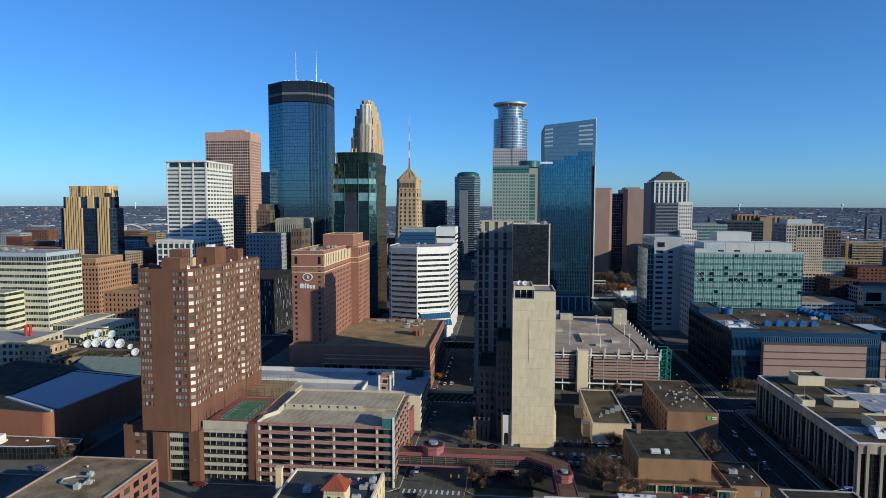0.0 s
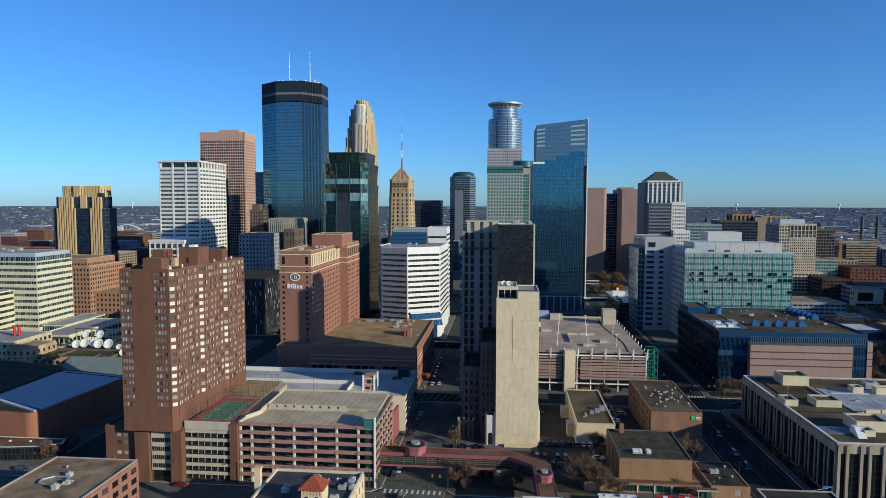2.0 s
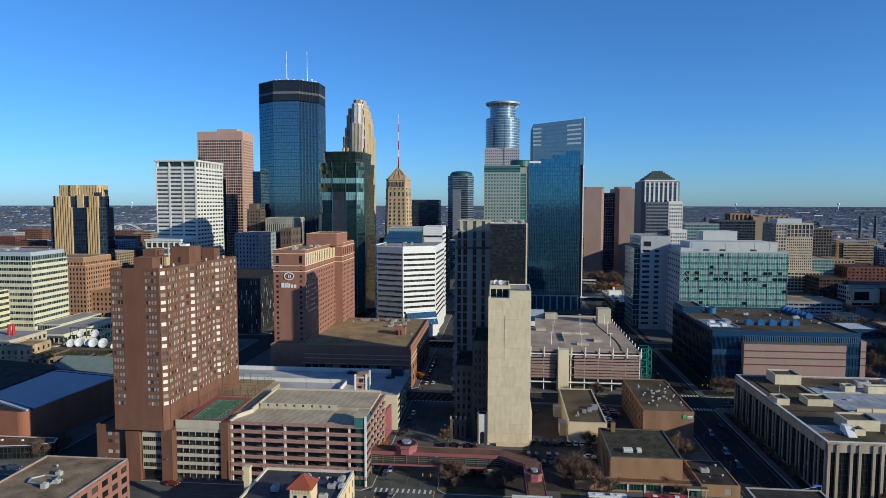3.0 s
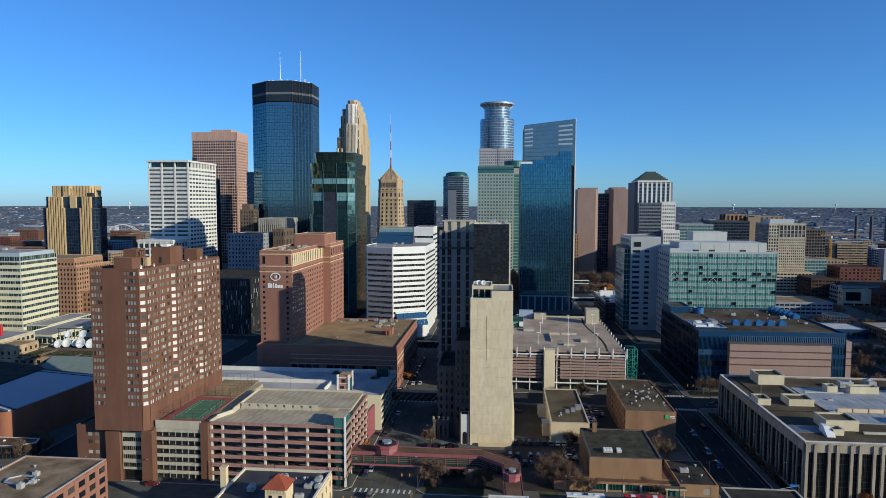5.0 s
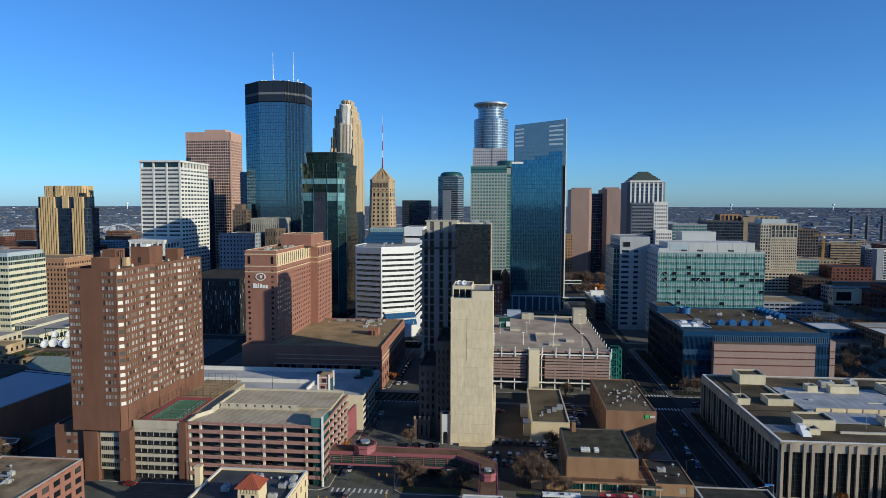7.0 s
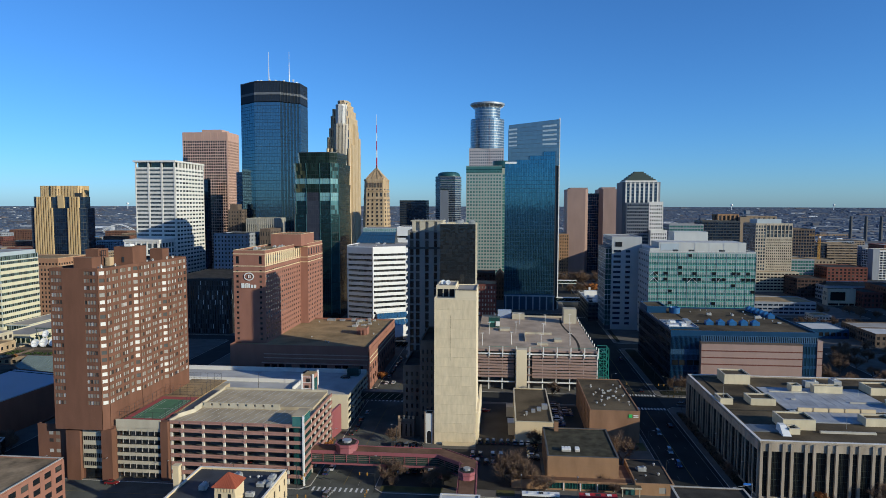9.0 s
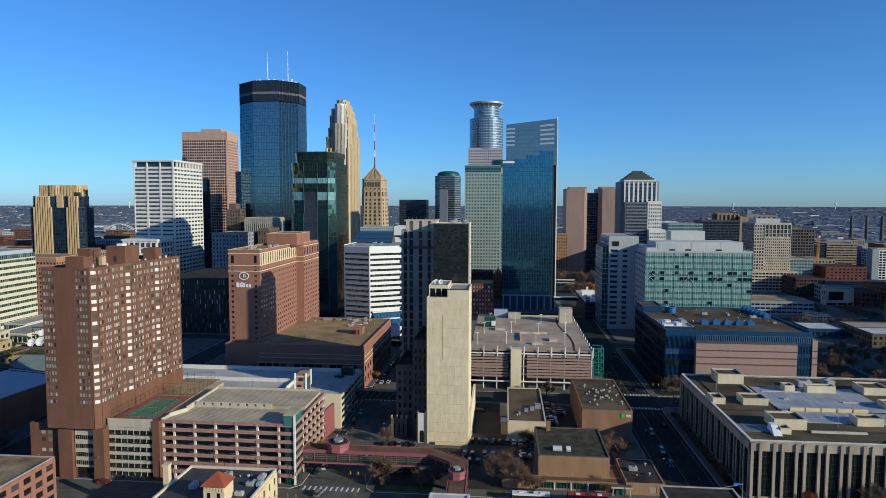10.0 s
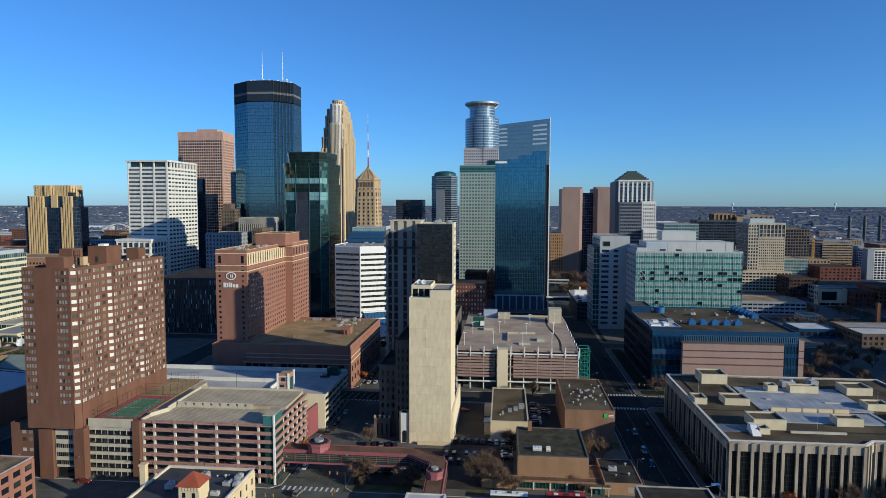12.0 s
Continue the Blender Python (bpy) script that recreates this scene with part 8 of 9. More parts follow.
def roof_ducts():
    """Low sheet-metal ducts on the corner building: a loop with elbows and two fan boxes."""
    r = root("roof_duct", "grey sheet-metal duct loop on a flat roof", "duct", -122, 170, 14.53)
    bb = tuple(r.location)
    pts = [(-127, 171.8), (-124.5, 174.2), (-120.2, 174.2), (-119.0, 171.5), (-119.0, 168.0), (-121.5, 168.6), (-126.2, 169.6), (-127, 171.8)]
    for a, c in zip(pts, pts[1:]):
        me = Mesh(bb)
        me.tube((*a, 15.0), (*c, 15.0), 0.34, 0.34, 8)
        me.make("duct_run", METAL, r)
    for x, y, h in ((-119.4, 167.2, 1.5), (-118.2, 170.6, 1.1), (-121.2, 175.8, 1.2)):
        me = Mesh(bb)
        me.box(x - 0.8, x + 0.8, y - 0.7, y + 0.7, 14.53, 14.53 + h)
        fan = me.make("fan_box", UNIT_GREY, r)
        me = Mesh(bb)
        me.lathe((x, y), [(0.5, 14.53 + h), (0.5, 14.9 + h), (0.2, 15.0 + h)], 10)
        me.make("fan_cap", METAL, r)
    for x, y in ((-126, 170.5), (-122, 174.2), (-119, 169.5), (-124, 169.1)):
        me = Mesh(bb)
        me.box(x - 0.1, x + 0.1, y - 0.4, y + 0.4, 14.53, 14.8)
        me.make("foot", METAL_DARK, r)


roof_ducts()


def civic_roof():
    """Cream penthouses, pale roof and low walls on the civic building."""
    PENT = mat("cream_metal_siding", (0.60, 0.52, 0.355), 0.7, amount=0.15)
    MEMB = mat("blue_grey_membrane_roof", (0.33, 0.345, 0.365), 0.7, amount=0.25, scale=0.15)
    r = bpy.data.objects["civic_building"]
    bb = tuple(r.location)
    def blk(name, x0, x1, y0, y1, z0, z1, m, label=""):
        me = Mesh(bb)
        me.box(x0, x1, y0, y1, z0, z1)
        me.make(name, m, r, label)
    z = 18.53
    for x0, x1, y0, y1, h in ((127.0, 137.7, 283.5, 293, 4.2), (127.1, 136.4, 254, 261.5, 2.6), (127.8, 138.6, 227.2, 236, 3.6), (158.0, 166.8, 233.2, 238.6, 2.8), (115.8, 120.5, 254, 261, 2.4), (150, 154, 272.6, 277, 3.0), (158.6, 169.6, 272, 275.6, 3.2), (180.5, 190.5, 272, 281, 3.0), (178, 186, 252, 258, 2.6), (184, 196, 236, 244, 2.8), (128, 131.5, 222.5, 226.7, 2.0)):
        me = Mesh(bb)
        me.box(x0, x1, y0, y1, z, z + h - 0.6)
        t = 0.35
        for a, c, d, f in ((x0, x1, y0, y0 + t), (x0, x1, y1 - t, y1), (x0, x0 + t, y0 + t, y1 - t), (x1 - t, x1, y0 + t, y1 - t)):
            me.box(a, c, d, f, z + h - 0.6, z + h)
        me.make("penthouse", PENT, r, "cream metal penthouse with parapet")
        blk("penthouse_roof", x0 + t + 0.02, x1 - t - 0.02, y0 + t + 0.02, y1 - t - 0.02, z + h - 0.59, z + h - 0.5, ROOF_UMBER)
        for a, c, d, f in ((x0 - 0.1, x1 + 0.1, y0 - 0.1, y0 + t + 0.05), (x0 - 0.1, x1 + 0.1, y1 - t - 0.05, y1 + 0.1), (x0 - 0.1, x0 + t + 0.05, y0 + t + 0.06, y1 - t - 0.06), (x1 - t - 0.05, x1 + 0.1, y0 + t + 0.06, y1 - t - 0.06)):
            blk("penthouse_coping", a, c, d, f, z + h + 0.004, z + h + 0.12, COPING_PALE)
    for x0, x1, y0, y1 in ((138.5, 179, 249.4, 279), (141.5, 178, 235.2, 246.8)):
        blk("pale_roof", x0, x1, y0, y1, z + 0.01, z + 0.35, MEMB, "blue-grey membrane roof")
        for i in range(1, int((x1 - x0) / 3.4)):
            blk("roof_seam", x0 + i * 3.4, x0 + i * 3.4 + 0.1, y0, y1, z + 0.352, z + 0.4, ROOF_WHITE)
    for i in range(5):
        blk("low_wall", 141.5 + i * 5.6, 146.6 + i * 5.6, 247.2, 248.0, z, z + 1.6, CREAM)
    for x0, x1, y0, y1 in ((139, 157, 224.6, 225.4), (141, 156, 271.8, 272.6), (166, 182, 259, 259.8), (136, 136.8, 262, 281), (176, 176.8, 226, 248)):
        blk("low_wall", x0, x1, y0, y1, z, z + 0.7, COPING_PALE)
    for i in range(9):
        blk("metal_roof", 116.5 + i * 1.22, 117.6 + i * 1.22, 224, 231, z + 0.01, z + 0.35 + 0.05 * (i % 2), GREYBLUE_DIM, "ribbed metal roof strip")
    me = Mesh(bb)
    me.add([(125.2, 220.5, z), (128.0, 220.5, z), (128.0, 226.7, z), (125.2, 226.7, z), (125.6, 224.5, z + 2.6), (127.6, 224.5, z + 2.6), (127.6, 226.7, z + 2.6), (125.6, 226.7, z + 2.6)], [(0, 1, 5, 4), (1, 2, 6, 5), (2, 3, 7, 6), (3, 0, 4, 7), (4, 5, 6, 7)])
    me.make("hatch_roof", METAL_WHITE, r, "sloped white metal roof hatch")
    for x0, x1, y0, y1 in ((116.2, 157, 247.0, 247.4), (116.2, 140, 266, 266.4), (140, 204, 226.4, 226.8), (120, 120.4, 262, 295)):
        blk("roof_joint", x0, x1, y0, y1, z + 0.004, z + 0.25, ROOF_DARK, "dark roof joint")
    for x, y, h in ((118.2, 258, 9), (150, 230, 7), (163, 248, 9), (178, 246, 9), (149, 270, 6)):
        me = Mesh(bb)
        me.tube((x, y, z), (x, y, z + h), 0.07, 0.04, 5)
        me.make("roof_pole", METAL, r)
    for x, y, s, t in ((161.6, 282, 1.8, 0), (173, 285, 1.7, 1.57), (166, 277, 1.0, 0), (139, 246, 0.7, 0), (146, 262, 0.6, 0)):
        copy_thing(unit, Matrix.Translation((x, y, z)) @ Matrix.Rotation(t, 4, "Z") @ Matrix.Scale(s, 4))


civic_roof()


def blue_lanterns():
    """Small blue pyramid roof lanterns in a row."""
    x0, y0 = 145, 364
    r = root("roof_lantern", "bright blue metal pyramid roof lantern", "skylight", x0, y0, 29.55, "blue roof lanterns")
    me = Mesh((x0, y0, 29.55))
    me.prism(rect(x0 - 1.9, x0 + 1.9, y0 - 1.9, y0 + 1.9), 29.55, 31.3)
    me.make("base", BLUE_BRIGHT, r)
    me = Mesh((x0, y0, 29.55))
    me.prism(rect(x0 - 2.05, x0 + 2.05, y0 - 2.05, y0 + 2.05), 31.3, 32.9, 0, rect(x0 - 0.1, x0 + 0.1, y0 - 0.1, y0 + 0.1))
    me.make("hood", BLUE_BRIGHT, r)
    for i in range(1, 5):
        copy_thing(r, Matrix.Translation((x0 + 6.1 * i, y0, 29.55)))
    for i in range(6):
        copy_thing(r, Matrix.Translation((187 - 0.5 * i, 388 + 5 * i, 29.55)))
    t = Mesh((136.2, 401.5, 29.5))
    t.lathe((136.2, 401.5), [(3.2, 29.52), (3.2, 32.6), (3.4, 32.6), (3.4, 33.1), (3.0, 33.1), (2.9, 32.5), (0.01, 32.5)], 24)
    tagged(t.make("roof_tank", BLUE_BRIGHT), "round blue metal roof tank", "tank")


blue_lanterns()


def mission_tower():
    r = bpy.data.objects["mission_building"]
    bb = tuple(r.location)
    me = Mesh(bb)
    me.box(-47.4, -41.4, 167, 173, 12.6, 17.6)
    me.make("turret", CREAM, r)
    me = Mesh(bb)
    me.prism(rect(-48.2, -40.9, 166.3, 173.7), 17.7, 20.7, 0, rect(-44.8, -44.3, 169.8, 170.2))
    me.make("tiled_roof", TILE_RED, r, "red clay tile hip roof")
    for i in range(1, 14):
        k = 1 - 2 * abs(i / 14 - 0.5)
        x, y = -48.2 + 7.3 * i / 14, 166.3 + 7.4 * i / 14
        for p, q in (((x, 166.3, 17.72), (x, 166.3 + 3.5 * k, 17.72 + 3.0 * k)), ((-40.9, y, 17.72), (-40.9 - 3.4 * k, y, 17.72 + 3.0 * k))):
            me = Mesh(bb)
            me.tube(p, q, 0.08, 0.08, 4)
            me.make("tile", TILE_RED, r)
    for i in range(7):
        me = Mesh(bb)
        me.box(-47.2 + i * 0.87, -46.7 + i * 0.87, 166.75, 167, 16.4, 17.5)
        me.make("corbel", CREAM, r)
    for x in (-46.3, -43.5):
        me = Mesh(bb)
        me.box(x, x + 0.9, 166.93, 166.99, 14.4, 15.8)
        me.make("window", G_DARK, r)
    me = Mesh(bb)
    me.box(-64.4, -62.7, 176.5, 178.2, 0, 18.6)
    me.make("chimney", CREAM, r, "tall cream stucco chimney")
    me = Mesh(bb)
    me.box(-64.6, -62.5, 176.3, 178.4, 18.6, 19.1)
    me.make("chimney_cap", CREAM, r)


mission_tower()


def dish(x, y, z, s, lift=0.0):
    r = root("satellite_dish", "large white satellite dish on a stand", "satellite dish", x, y, z, "satellite dishes")
    me = Mesh((x, y, z))
    me.tube((x, y, z), (x, y, z + 2 * s + lift), 0.3, 0.2, 6)
    me.make("stand", METAL, r)
    me = Mesh()
    me.lathe((0, 0), [(0.1, 0), (1.0 * s, 0.15 * s), (1.8 * s, 0.5 * s), (2.4 * s, 1.0 * s), (2.35 * s, 1.05 * s), (1.75 * s, 0.58 * s), (0.05, 0.08)], 20)
    ob = me.make("bowl", METAL_WHITE, r, smooth=True)
    me = Mesh()
    me.tube((0, 0, 0.1), (0, 0, 1.6 * s), 0.06, 0.06, 5)
    me.tube((0, 0, 1.5 * s), (0, 0, 1.8 * s), 0.18, 0.14, 6)
    me.make("feed_horn", METAL, ob)
    ob.matrix_basis = Matrix.Translation((0, 0, 2 * s + lift)) @ Matrix.Rotation(radians(62), 4, "X") @ Matrix.Rotation(0.3, 4, "Z")


for dx, dy, ds, dl in ((-240, 348.5, 1.05, 0), (-236, 350.5, 1.15, 0), (-231.2, 351.4, 1.0, 0.3), (-226.8, 349.5, 1.2, 0), (-220.5, 349.2, 1.2, 0), (-213, 347, 0.7, 0), (-201.6, 333, 0.9, 0), (-239.4, 356.5, 0.9, 4.4), (-230.8, 357.4, 1.0, 4.2)):
    dish(dx, dy, 11.65, ds, dl)
for dx, dy, ds in ((7.6, 259, 0.42), (9.6, 258.4, 0.42)):
    dish(dx, dy, 63.15, ds)
for dx, dy in ((-112, 207), (-109.4, 208.4), (-107, 210.5), (-105.2, 208), (-104.6, 215), (-103.8, 228), (-102.6, 236), (-102, 250)):
    dish(dx - 0.8, dy + 1.5, 73.15, 0.17, 0.6)


def dish_frame():
    r = root("roof_frame", "dark green steel screen frame on the terrace", "roof frame", -210, 346, 11.65)
    dim = mat("dull_green_steel", (0.06, 0.095, 0.085), 0.6, 0.2, amount=0.1)
    for i in range(9):
        me = Mesh((-210, 346, 11.65))
        x = -248.5 + i * 5
        me.tube((x, 360, 11.65), (x, 360, 20.4), 0.16, 0.16, 4)
        me.tube((x, 364, 11.65), (x, 360, 20.4), 0.12, 0.12, 4)
        me.tube((x, 360, 11.9), (x + 5, 360, 16), 0.1, 0.1, 4)
        me.make("strut", dim, r)
    for z0, z1 in ((15.9, 16.2), (20.3, 20.8)):
        me = Mesh((-210, 346, 11.65))
        me.box(-249, -203, 359.6, 360.6, z0, z1)
        me.make("beam", dim, r)


dish_frame()


def terrace():
    """Planters, shrubs, low walls and a sloped green roof on the terrace."""
    z = 11.63
    for x0, x1, y0, y1 in ((-233, -215, 327, 333), (-243, -236, 325, 336), (-212, -206, 329, 341)):
        r = root("roof_planter", "low stone planter with green shrubs", "planter", (x0 + x1) / 2, (y0 + y1) / 2, z, "terrace planters")
        bb = tuple(r.location)
        me = Mesh(bb)
        me.box(x0, x1, y0, y1, z, z + 0.7)
        me.make("planter_box", BROWN_STONE, r)
        me = Mesh(bb)
        g = random.Random(3)
        for i in range(int((x1 - x0) * (y1 - y0) * 1.6)):
            x, y, s = g.uniform(x0 + 0.5, x1 - 0.5), g.uniform(y0 + 0.5, y1 - 0.5), g.uniform(0.25, 0.6)
            me.add([(x + s * g.uniform(-1, 1), y + s * g.uniform(-1, 1), z + 0.65 + s * g.uniform(0, 1.8)) for _ in range(6)], [(0, 1, 2), (3, 4, 5), (0, 3, 4), (1, 2, 5)])
        me.make("shrub", SHRUB, r, "green shrubs")
    r = root("sloped_roof", "sloped ribbed grey-green roof of the terrace", "roof", -212, 322, z)
    bb = tuple(r.location)
    for i in range(29):
        x0 = -226 + i * 1.75
        me = Mesh(bb)
        me.add([(x0, 309, z - 4.4), (x0 + 1.6, 309, z - 4.4), (x0 + 1.6, 324, z + 1.3), (x0, 324, z + 1.3), (x0, 324, 0.1), (x0 + 1.6, 324, 0.1), (x0, 309, 0.1), (x0 + 1.6, 309, 0.1)], [(0, 1, 2, 3), (1, 7, 5, 2), (0, 3, 4, 6), (4, 3, 2, 5), (6, 7, 1, 0)])
        me.make("roof_sheet", GREEN_SHEET, r)
    r = root("terrace_wall", "low brown brick garden walls on the terrace", "wall", -222, 340, z)
    for x0, x1, y0, y1, h in ((-247, -206, 342, 342.5, 1.2), (-205, -204.5, 326, 358, 1.4), (-236, -235.5, 313, 341, 1.1)):
        me = Mesh(tuple(r.location))
        me.box(x0, x1, y0, y1, z, z + h)
        me.make("wall_run", BROWN_STONE, r)


SHRUB = mat("green_shrub", (0.045, 0.075, 0.02), 0.9, amount=0.3, vary=0.3)
GREEN_SHEET = mat("grey_green_sheet_roof", (0.17, 0.21, 0.18), 0.5, amount=0.1)
terrace()

for x in (-281.6, -278.6):
    me = Mesh((x, 352, 17))
    me.tube((x, 352, 17), (x, 352, 23.5), 0.8, 0.8, 10)
    tagged(me.make("red_flue", RED_PAINT), "upright red flue pipe on the roof", "flue")


def hotel_sign():
    """The hotel's sign: a ring and a row of plain white bars."""
    r = root("wall_sign", "white ring emblem and lettering bars on the brick", "sign", -100.5, 325, 55)
    bb = tuple(r.location)
    me = Mesh(bb)
    n = 28
    pt = lambda i, rx, rz, y: (-100.8 + rx * math.cos(2 * math.pi * i / n), y, 57.6 + rz * math.sin(2 * math.pi * i / n))
    me.add([pt(i, 2.7, 2.1, 324.7) for i in range(n)] + [pt(i, 2.2, 1.6, 324.7) for i in range(n)] + [pt(i, 2.7, 2.1, 325.0) for i in range(n)],
           [(i, (i + 1) % n, n + (i + 1) % n, n + i) for i in range(n)] + [(2 * n + i, 2 * n + (i + 1) % n, (i + 1) % n, i) for i in range(n)])
    me.make("ring", METAL_WHITE, r)
    for x in (-101.2, -100.4):
        me = Mesh(bb)
        me.box(x, x + 0.4, 324.75, 325.0, 56.8, 58.4)
        me.make("emblem_bar", METAL_WHITE, r)
    for i, (w, h) in enumerate(((1.5, 2.5), (0.6, 2.3), (0.55, 2.6), (0.9, 2.3), (1.15, 1.7), (1.15, 1.7))):
        me = Mesh(bb)
        x = (-105.0, -103.2, -102.2, -101.2, -99.8, -98.2)[i]
        me.box(x, x + w, 324.75, 325.0, 51.6, 51.6 + h)
        me.make("letter_bar", METAL_WHITE, r)


hotel_sign()


# ---- streets: markings, lamps, cars, trees ----
PAINT_OLD = mat("worn_road_paint", (0.22, 0.22, 0.21), 0.8, amount=0.3, scale=0.8)


def markings():
    r = root("road_markings", "worn white and yellow road paint", "road marking", 0, 250, 0, kind="structure")
    z = 0.012
    zebra = lambda x0, x1, y, n, h=3.0: [((x0 + (x1 - x0) * i / (n - 1), y - h / 2), (x0 + (x1 - x0) * i / (n - 1), y + h / 2)) for i in range(n)]
    stripes(r, zebra(-31.5, -13, 206.6, 11) + zebra(-31.5, -13, 188, 11) + zebra(-31.5, -13, 305.2, 11) + zebra(90, 107.5, 304.2, 13) + zebra(90, 107.5, 325.6, 13) + zebra(-31.5, -13, 431, 9) + zebra(90, 107.5, 548, 11), z, 0.7, "crosswalk_stripe")
    stripes(r, [((x, y), (x, y + 3)) for x in (93.5, 98.5, 103.5) for y in range(212, 300, 14)] + [((x, y), (x, y + 3)) for x in (-27, -17) for y in range(210, 300, 9)] + [((x, y), (x, y + 3)) for x in (-27, -17) for y in range(330, 425, 9)], z, 0.12, "lane_dash", PAINT_OLD)
    stripes(r, [((-22, 210), (-22, 303)), ((-22, 327), (-22, 428)), ((-130, 197.2), (-36, 197.2))], z, 0.2, "centre_line", PAINT_Y)
    stripes(r, [((x, 207), (x, 302)) for x in (90.6, 106.9)] + [((x, 328), (x, 428)) for x in (90.6, 106.9)], z, 0.18, "edge_line", PAINT_OLD)
    stripes(r, [((98.4, 207), (98.4, 302)), ((98.4, 328), (98.4, 428))], z, 0.22, "centre_line", PAINT_Y)
    return r


markings()


LOT_PALE = mat("pale_worn_concrete_lot", (0.15, 0.14, 0.12), 0.9, amount=0.2, scale=0.15)


def lots():
    """Parking lots laid over the pavement of their block."""
    for x0, x1, y0, y1, m, lab in ((21.5, 67, 246, 304, LOT, "worn brown asphalt parking lot"), (-9, 46, 211, 245.9, LOT, "dark asphalt parking lot with parked cars"), (-186, -151, 206.2, 215.8, LOT_PALE, "small pale concrete lot with painted bays")):
        if x1 - x0 < 5 or y1 <= y0:
            continue
        me = Mesh(((x0 + x1) / 2, (y0 + y1) / 2, 0))
        me.box(x0, x1, y0, y1, 0.14, 0.17)
        tagged(me.make("parking_lot", m), lab, "parking lot", kind="structure")
    for x0, x1, y0, y1 in ((-9, 12, 206.5, 210.8), (30, 36, 207, 211), (112.4, 114.6, 216, 294), (72, 88, 251, 259)):
        me = Mesh(((x0 + x1) / 2, (y0 + y1) / 2, 0))
        me.box(x0, x1, y0, y1, 0.14, 0.19)
        tagged(me.make("lawn", GRASS), "strip of dry brown grass", "lawn", kind="structure")


def car_model(name, label, paint, kind):
    """A parked car: body shell, glass cabin, four wheels, lamps and bumpers."""
    L, H = (4.6, 1.45) if kind == "saloon" else (4.8, 1.8)
    prof = [(-L / 2, 0.35), (L / 2, 0.35), (L / 2, 0.72), (L / 2 - 0.25, 0.86), (0.95, 0.95), (-L / 2 + 0.5, 0.98), (-L / 2, 0.9)]
    r = root(name, label, "car", 0, 0, 0, "cars")
    def loft(pr, hw0, hw1, m, nm, lab=""):
        me = Mesh()
        n = len(pr)
        me.add([(x, -hw(z, hw0, hw1, pr), z) for x, z in pr] + [(x, hw(z, hw0, hw1, pr), z) for x, z in pr], [(i, (i + 1) % n, n + (i + 1) % n, n + i) for i in range(n)] + [tuple(reversed(range(n))), tuple(range(n, 2 * n))])
        return me.make(nm, m, r, lab)
    def hw(z, a, b, pr):
        zs = [p[1] for p in pr]
        t = (z - min(zs)) / (max(zs) - min(zs))
        return a + (b - a) * t
    loft(prof, 0.88, 0.84, paint, "body")
    cab = [(-1.9, 0.96), (1.0, 0.95), (0.25, H - 0.06), (-1.35, H - 0.04)] if kind == "saloon" else [(-2.25, 0.96), (1.15, 0.95), (0.5, H - 0.06), (-2.1, H - 0.04)]
    loft(cab, 0.82, 0.64, G_DARK, "cabin_glass")
    roof = [(cab[2][0], H - 0.06), (cab[3][0], H - 0.04), (cab[3][0] + 0.1, H), (cab[2][0] - 0.1, H)]
    loft(list(reversed(roof)), 0.66, 0.6, paint, "roof")
    for x in (-1.4, 1.45):
        for y in (-0.8, 0.8):
            me = Mesh()
            me.tube((x, y - 0.11, 0.33), (x, y + 0.11, 0.33), 0.33, 0.33, 12)
            wheel = me.make("wheel", RUBBER, r)
            me = Mesh()
            s = 0.12 if y > 0 else -0.12
            me.tube((x, y + s * 0.9, 0.33), (x, y + s * 1.05, 0.33), 0.19, 0.17, 8)
            me.make("rim", METAL, wheel)
    for y in (-0.62, 0.62):
        me = Mesh()
        me.box(L / 2 - 0.04, L / 2 + 0.02, y - 0.2, y + 0.2, 0.6, 0.74)
        me.make("headlight", METAL_WHITE, r)
        me = Mesh()
        me.box(-L / 2 - 0.02, -L / 2 + 0.04, y - 0.2, y + 0.2, 0.66, 0.82)
        me.make("tail_light", RED_PAINT, r)
    return r


def paint(name, c, metal=0.2):
    return mat(name, c, 0.25, metal, amount=0.03, bump=0, spec=0.7)


MODELS = [car_model("car", "white parked saloon car", paint("white_car_paint", (0.70, 0.70, 0.70)), "saloon"), car_model("car", "black parked saloon car", paint("black_car_paint", (0.012, 0.012, 0.014)), "saloon"),
          car_model("car", "dark grey parked estate car", paint("grey_car_paint", (0.06, 0.065, 0.07)), "suv"), car_model("car", "silver parked estate car", paint("silver_car_paint", (0.40, 0.41, 0.42), 0.6), "suv"),
          car_model("car", "dark red parked saloon car", paint("red_car_paint", (0.22, 0.015, 0.02)), "saloon"), car_model("car", "dark blue parked estate car", paint("blue_car_paint", (0.02, 0.05, 0.14)), "suv")]
SPOTS = []
cr = random.Random(21)
SPOTS += [(23 + i * 2.75, 253.5, 90, i in (5, 6, 7)) for i in range(9)]                 # row below the slab tower
SPOTS += [(x, 240, 90, x > 25) for x in (20.8, 23.8, 28.2, 31.5)] + [(20 + i * 2.9, 233, 90, False) for i in range(4)]
SPOTS += [(43.5, 238 + i * 2.7, 5, i == 1) for i in range(5)]
SPOTS += [(56.5, 276 + i * 2.9, 3, i in (3, 6)) for i in range(11)]
SPOTS += [(-7 + i * 2.7, 222.6, 90, i % 4 == 1) for i in range(8)] + [(-7 + i * 2.7, 229, 90, i % 5 == 2) for i in range(7)]
SPOTS += [(-11 + i * 2.7, 247, 90, False) for i in range(5)]
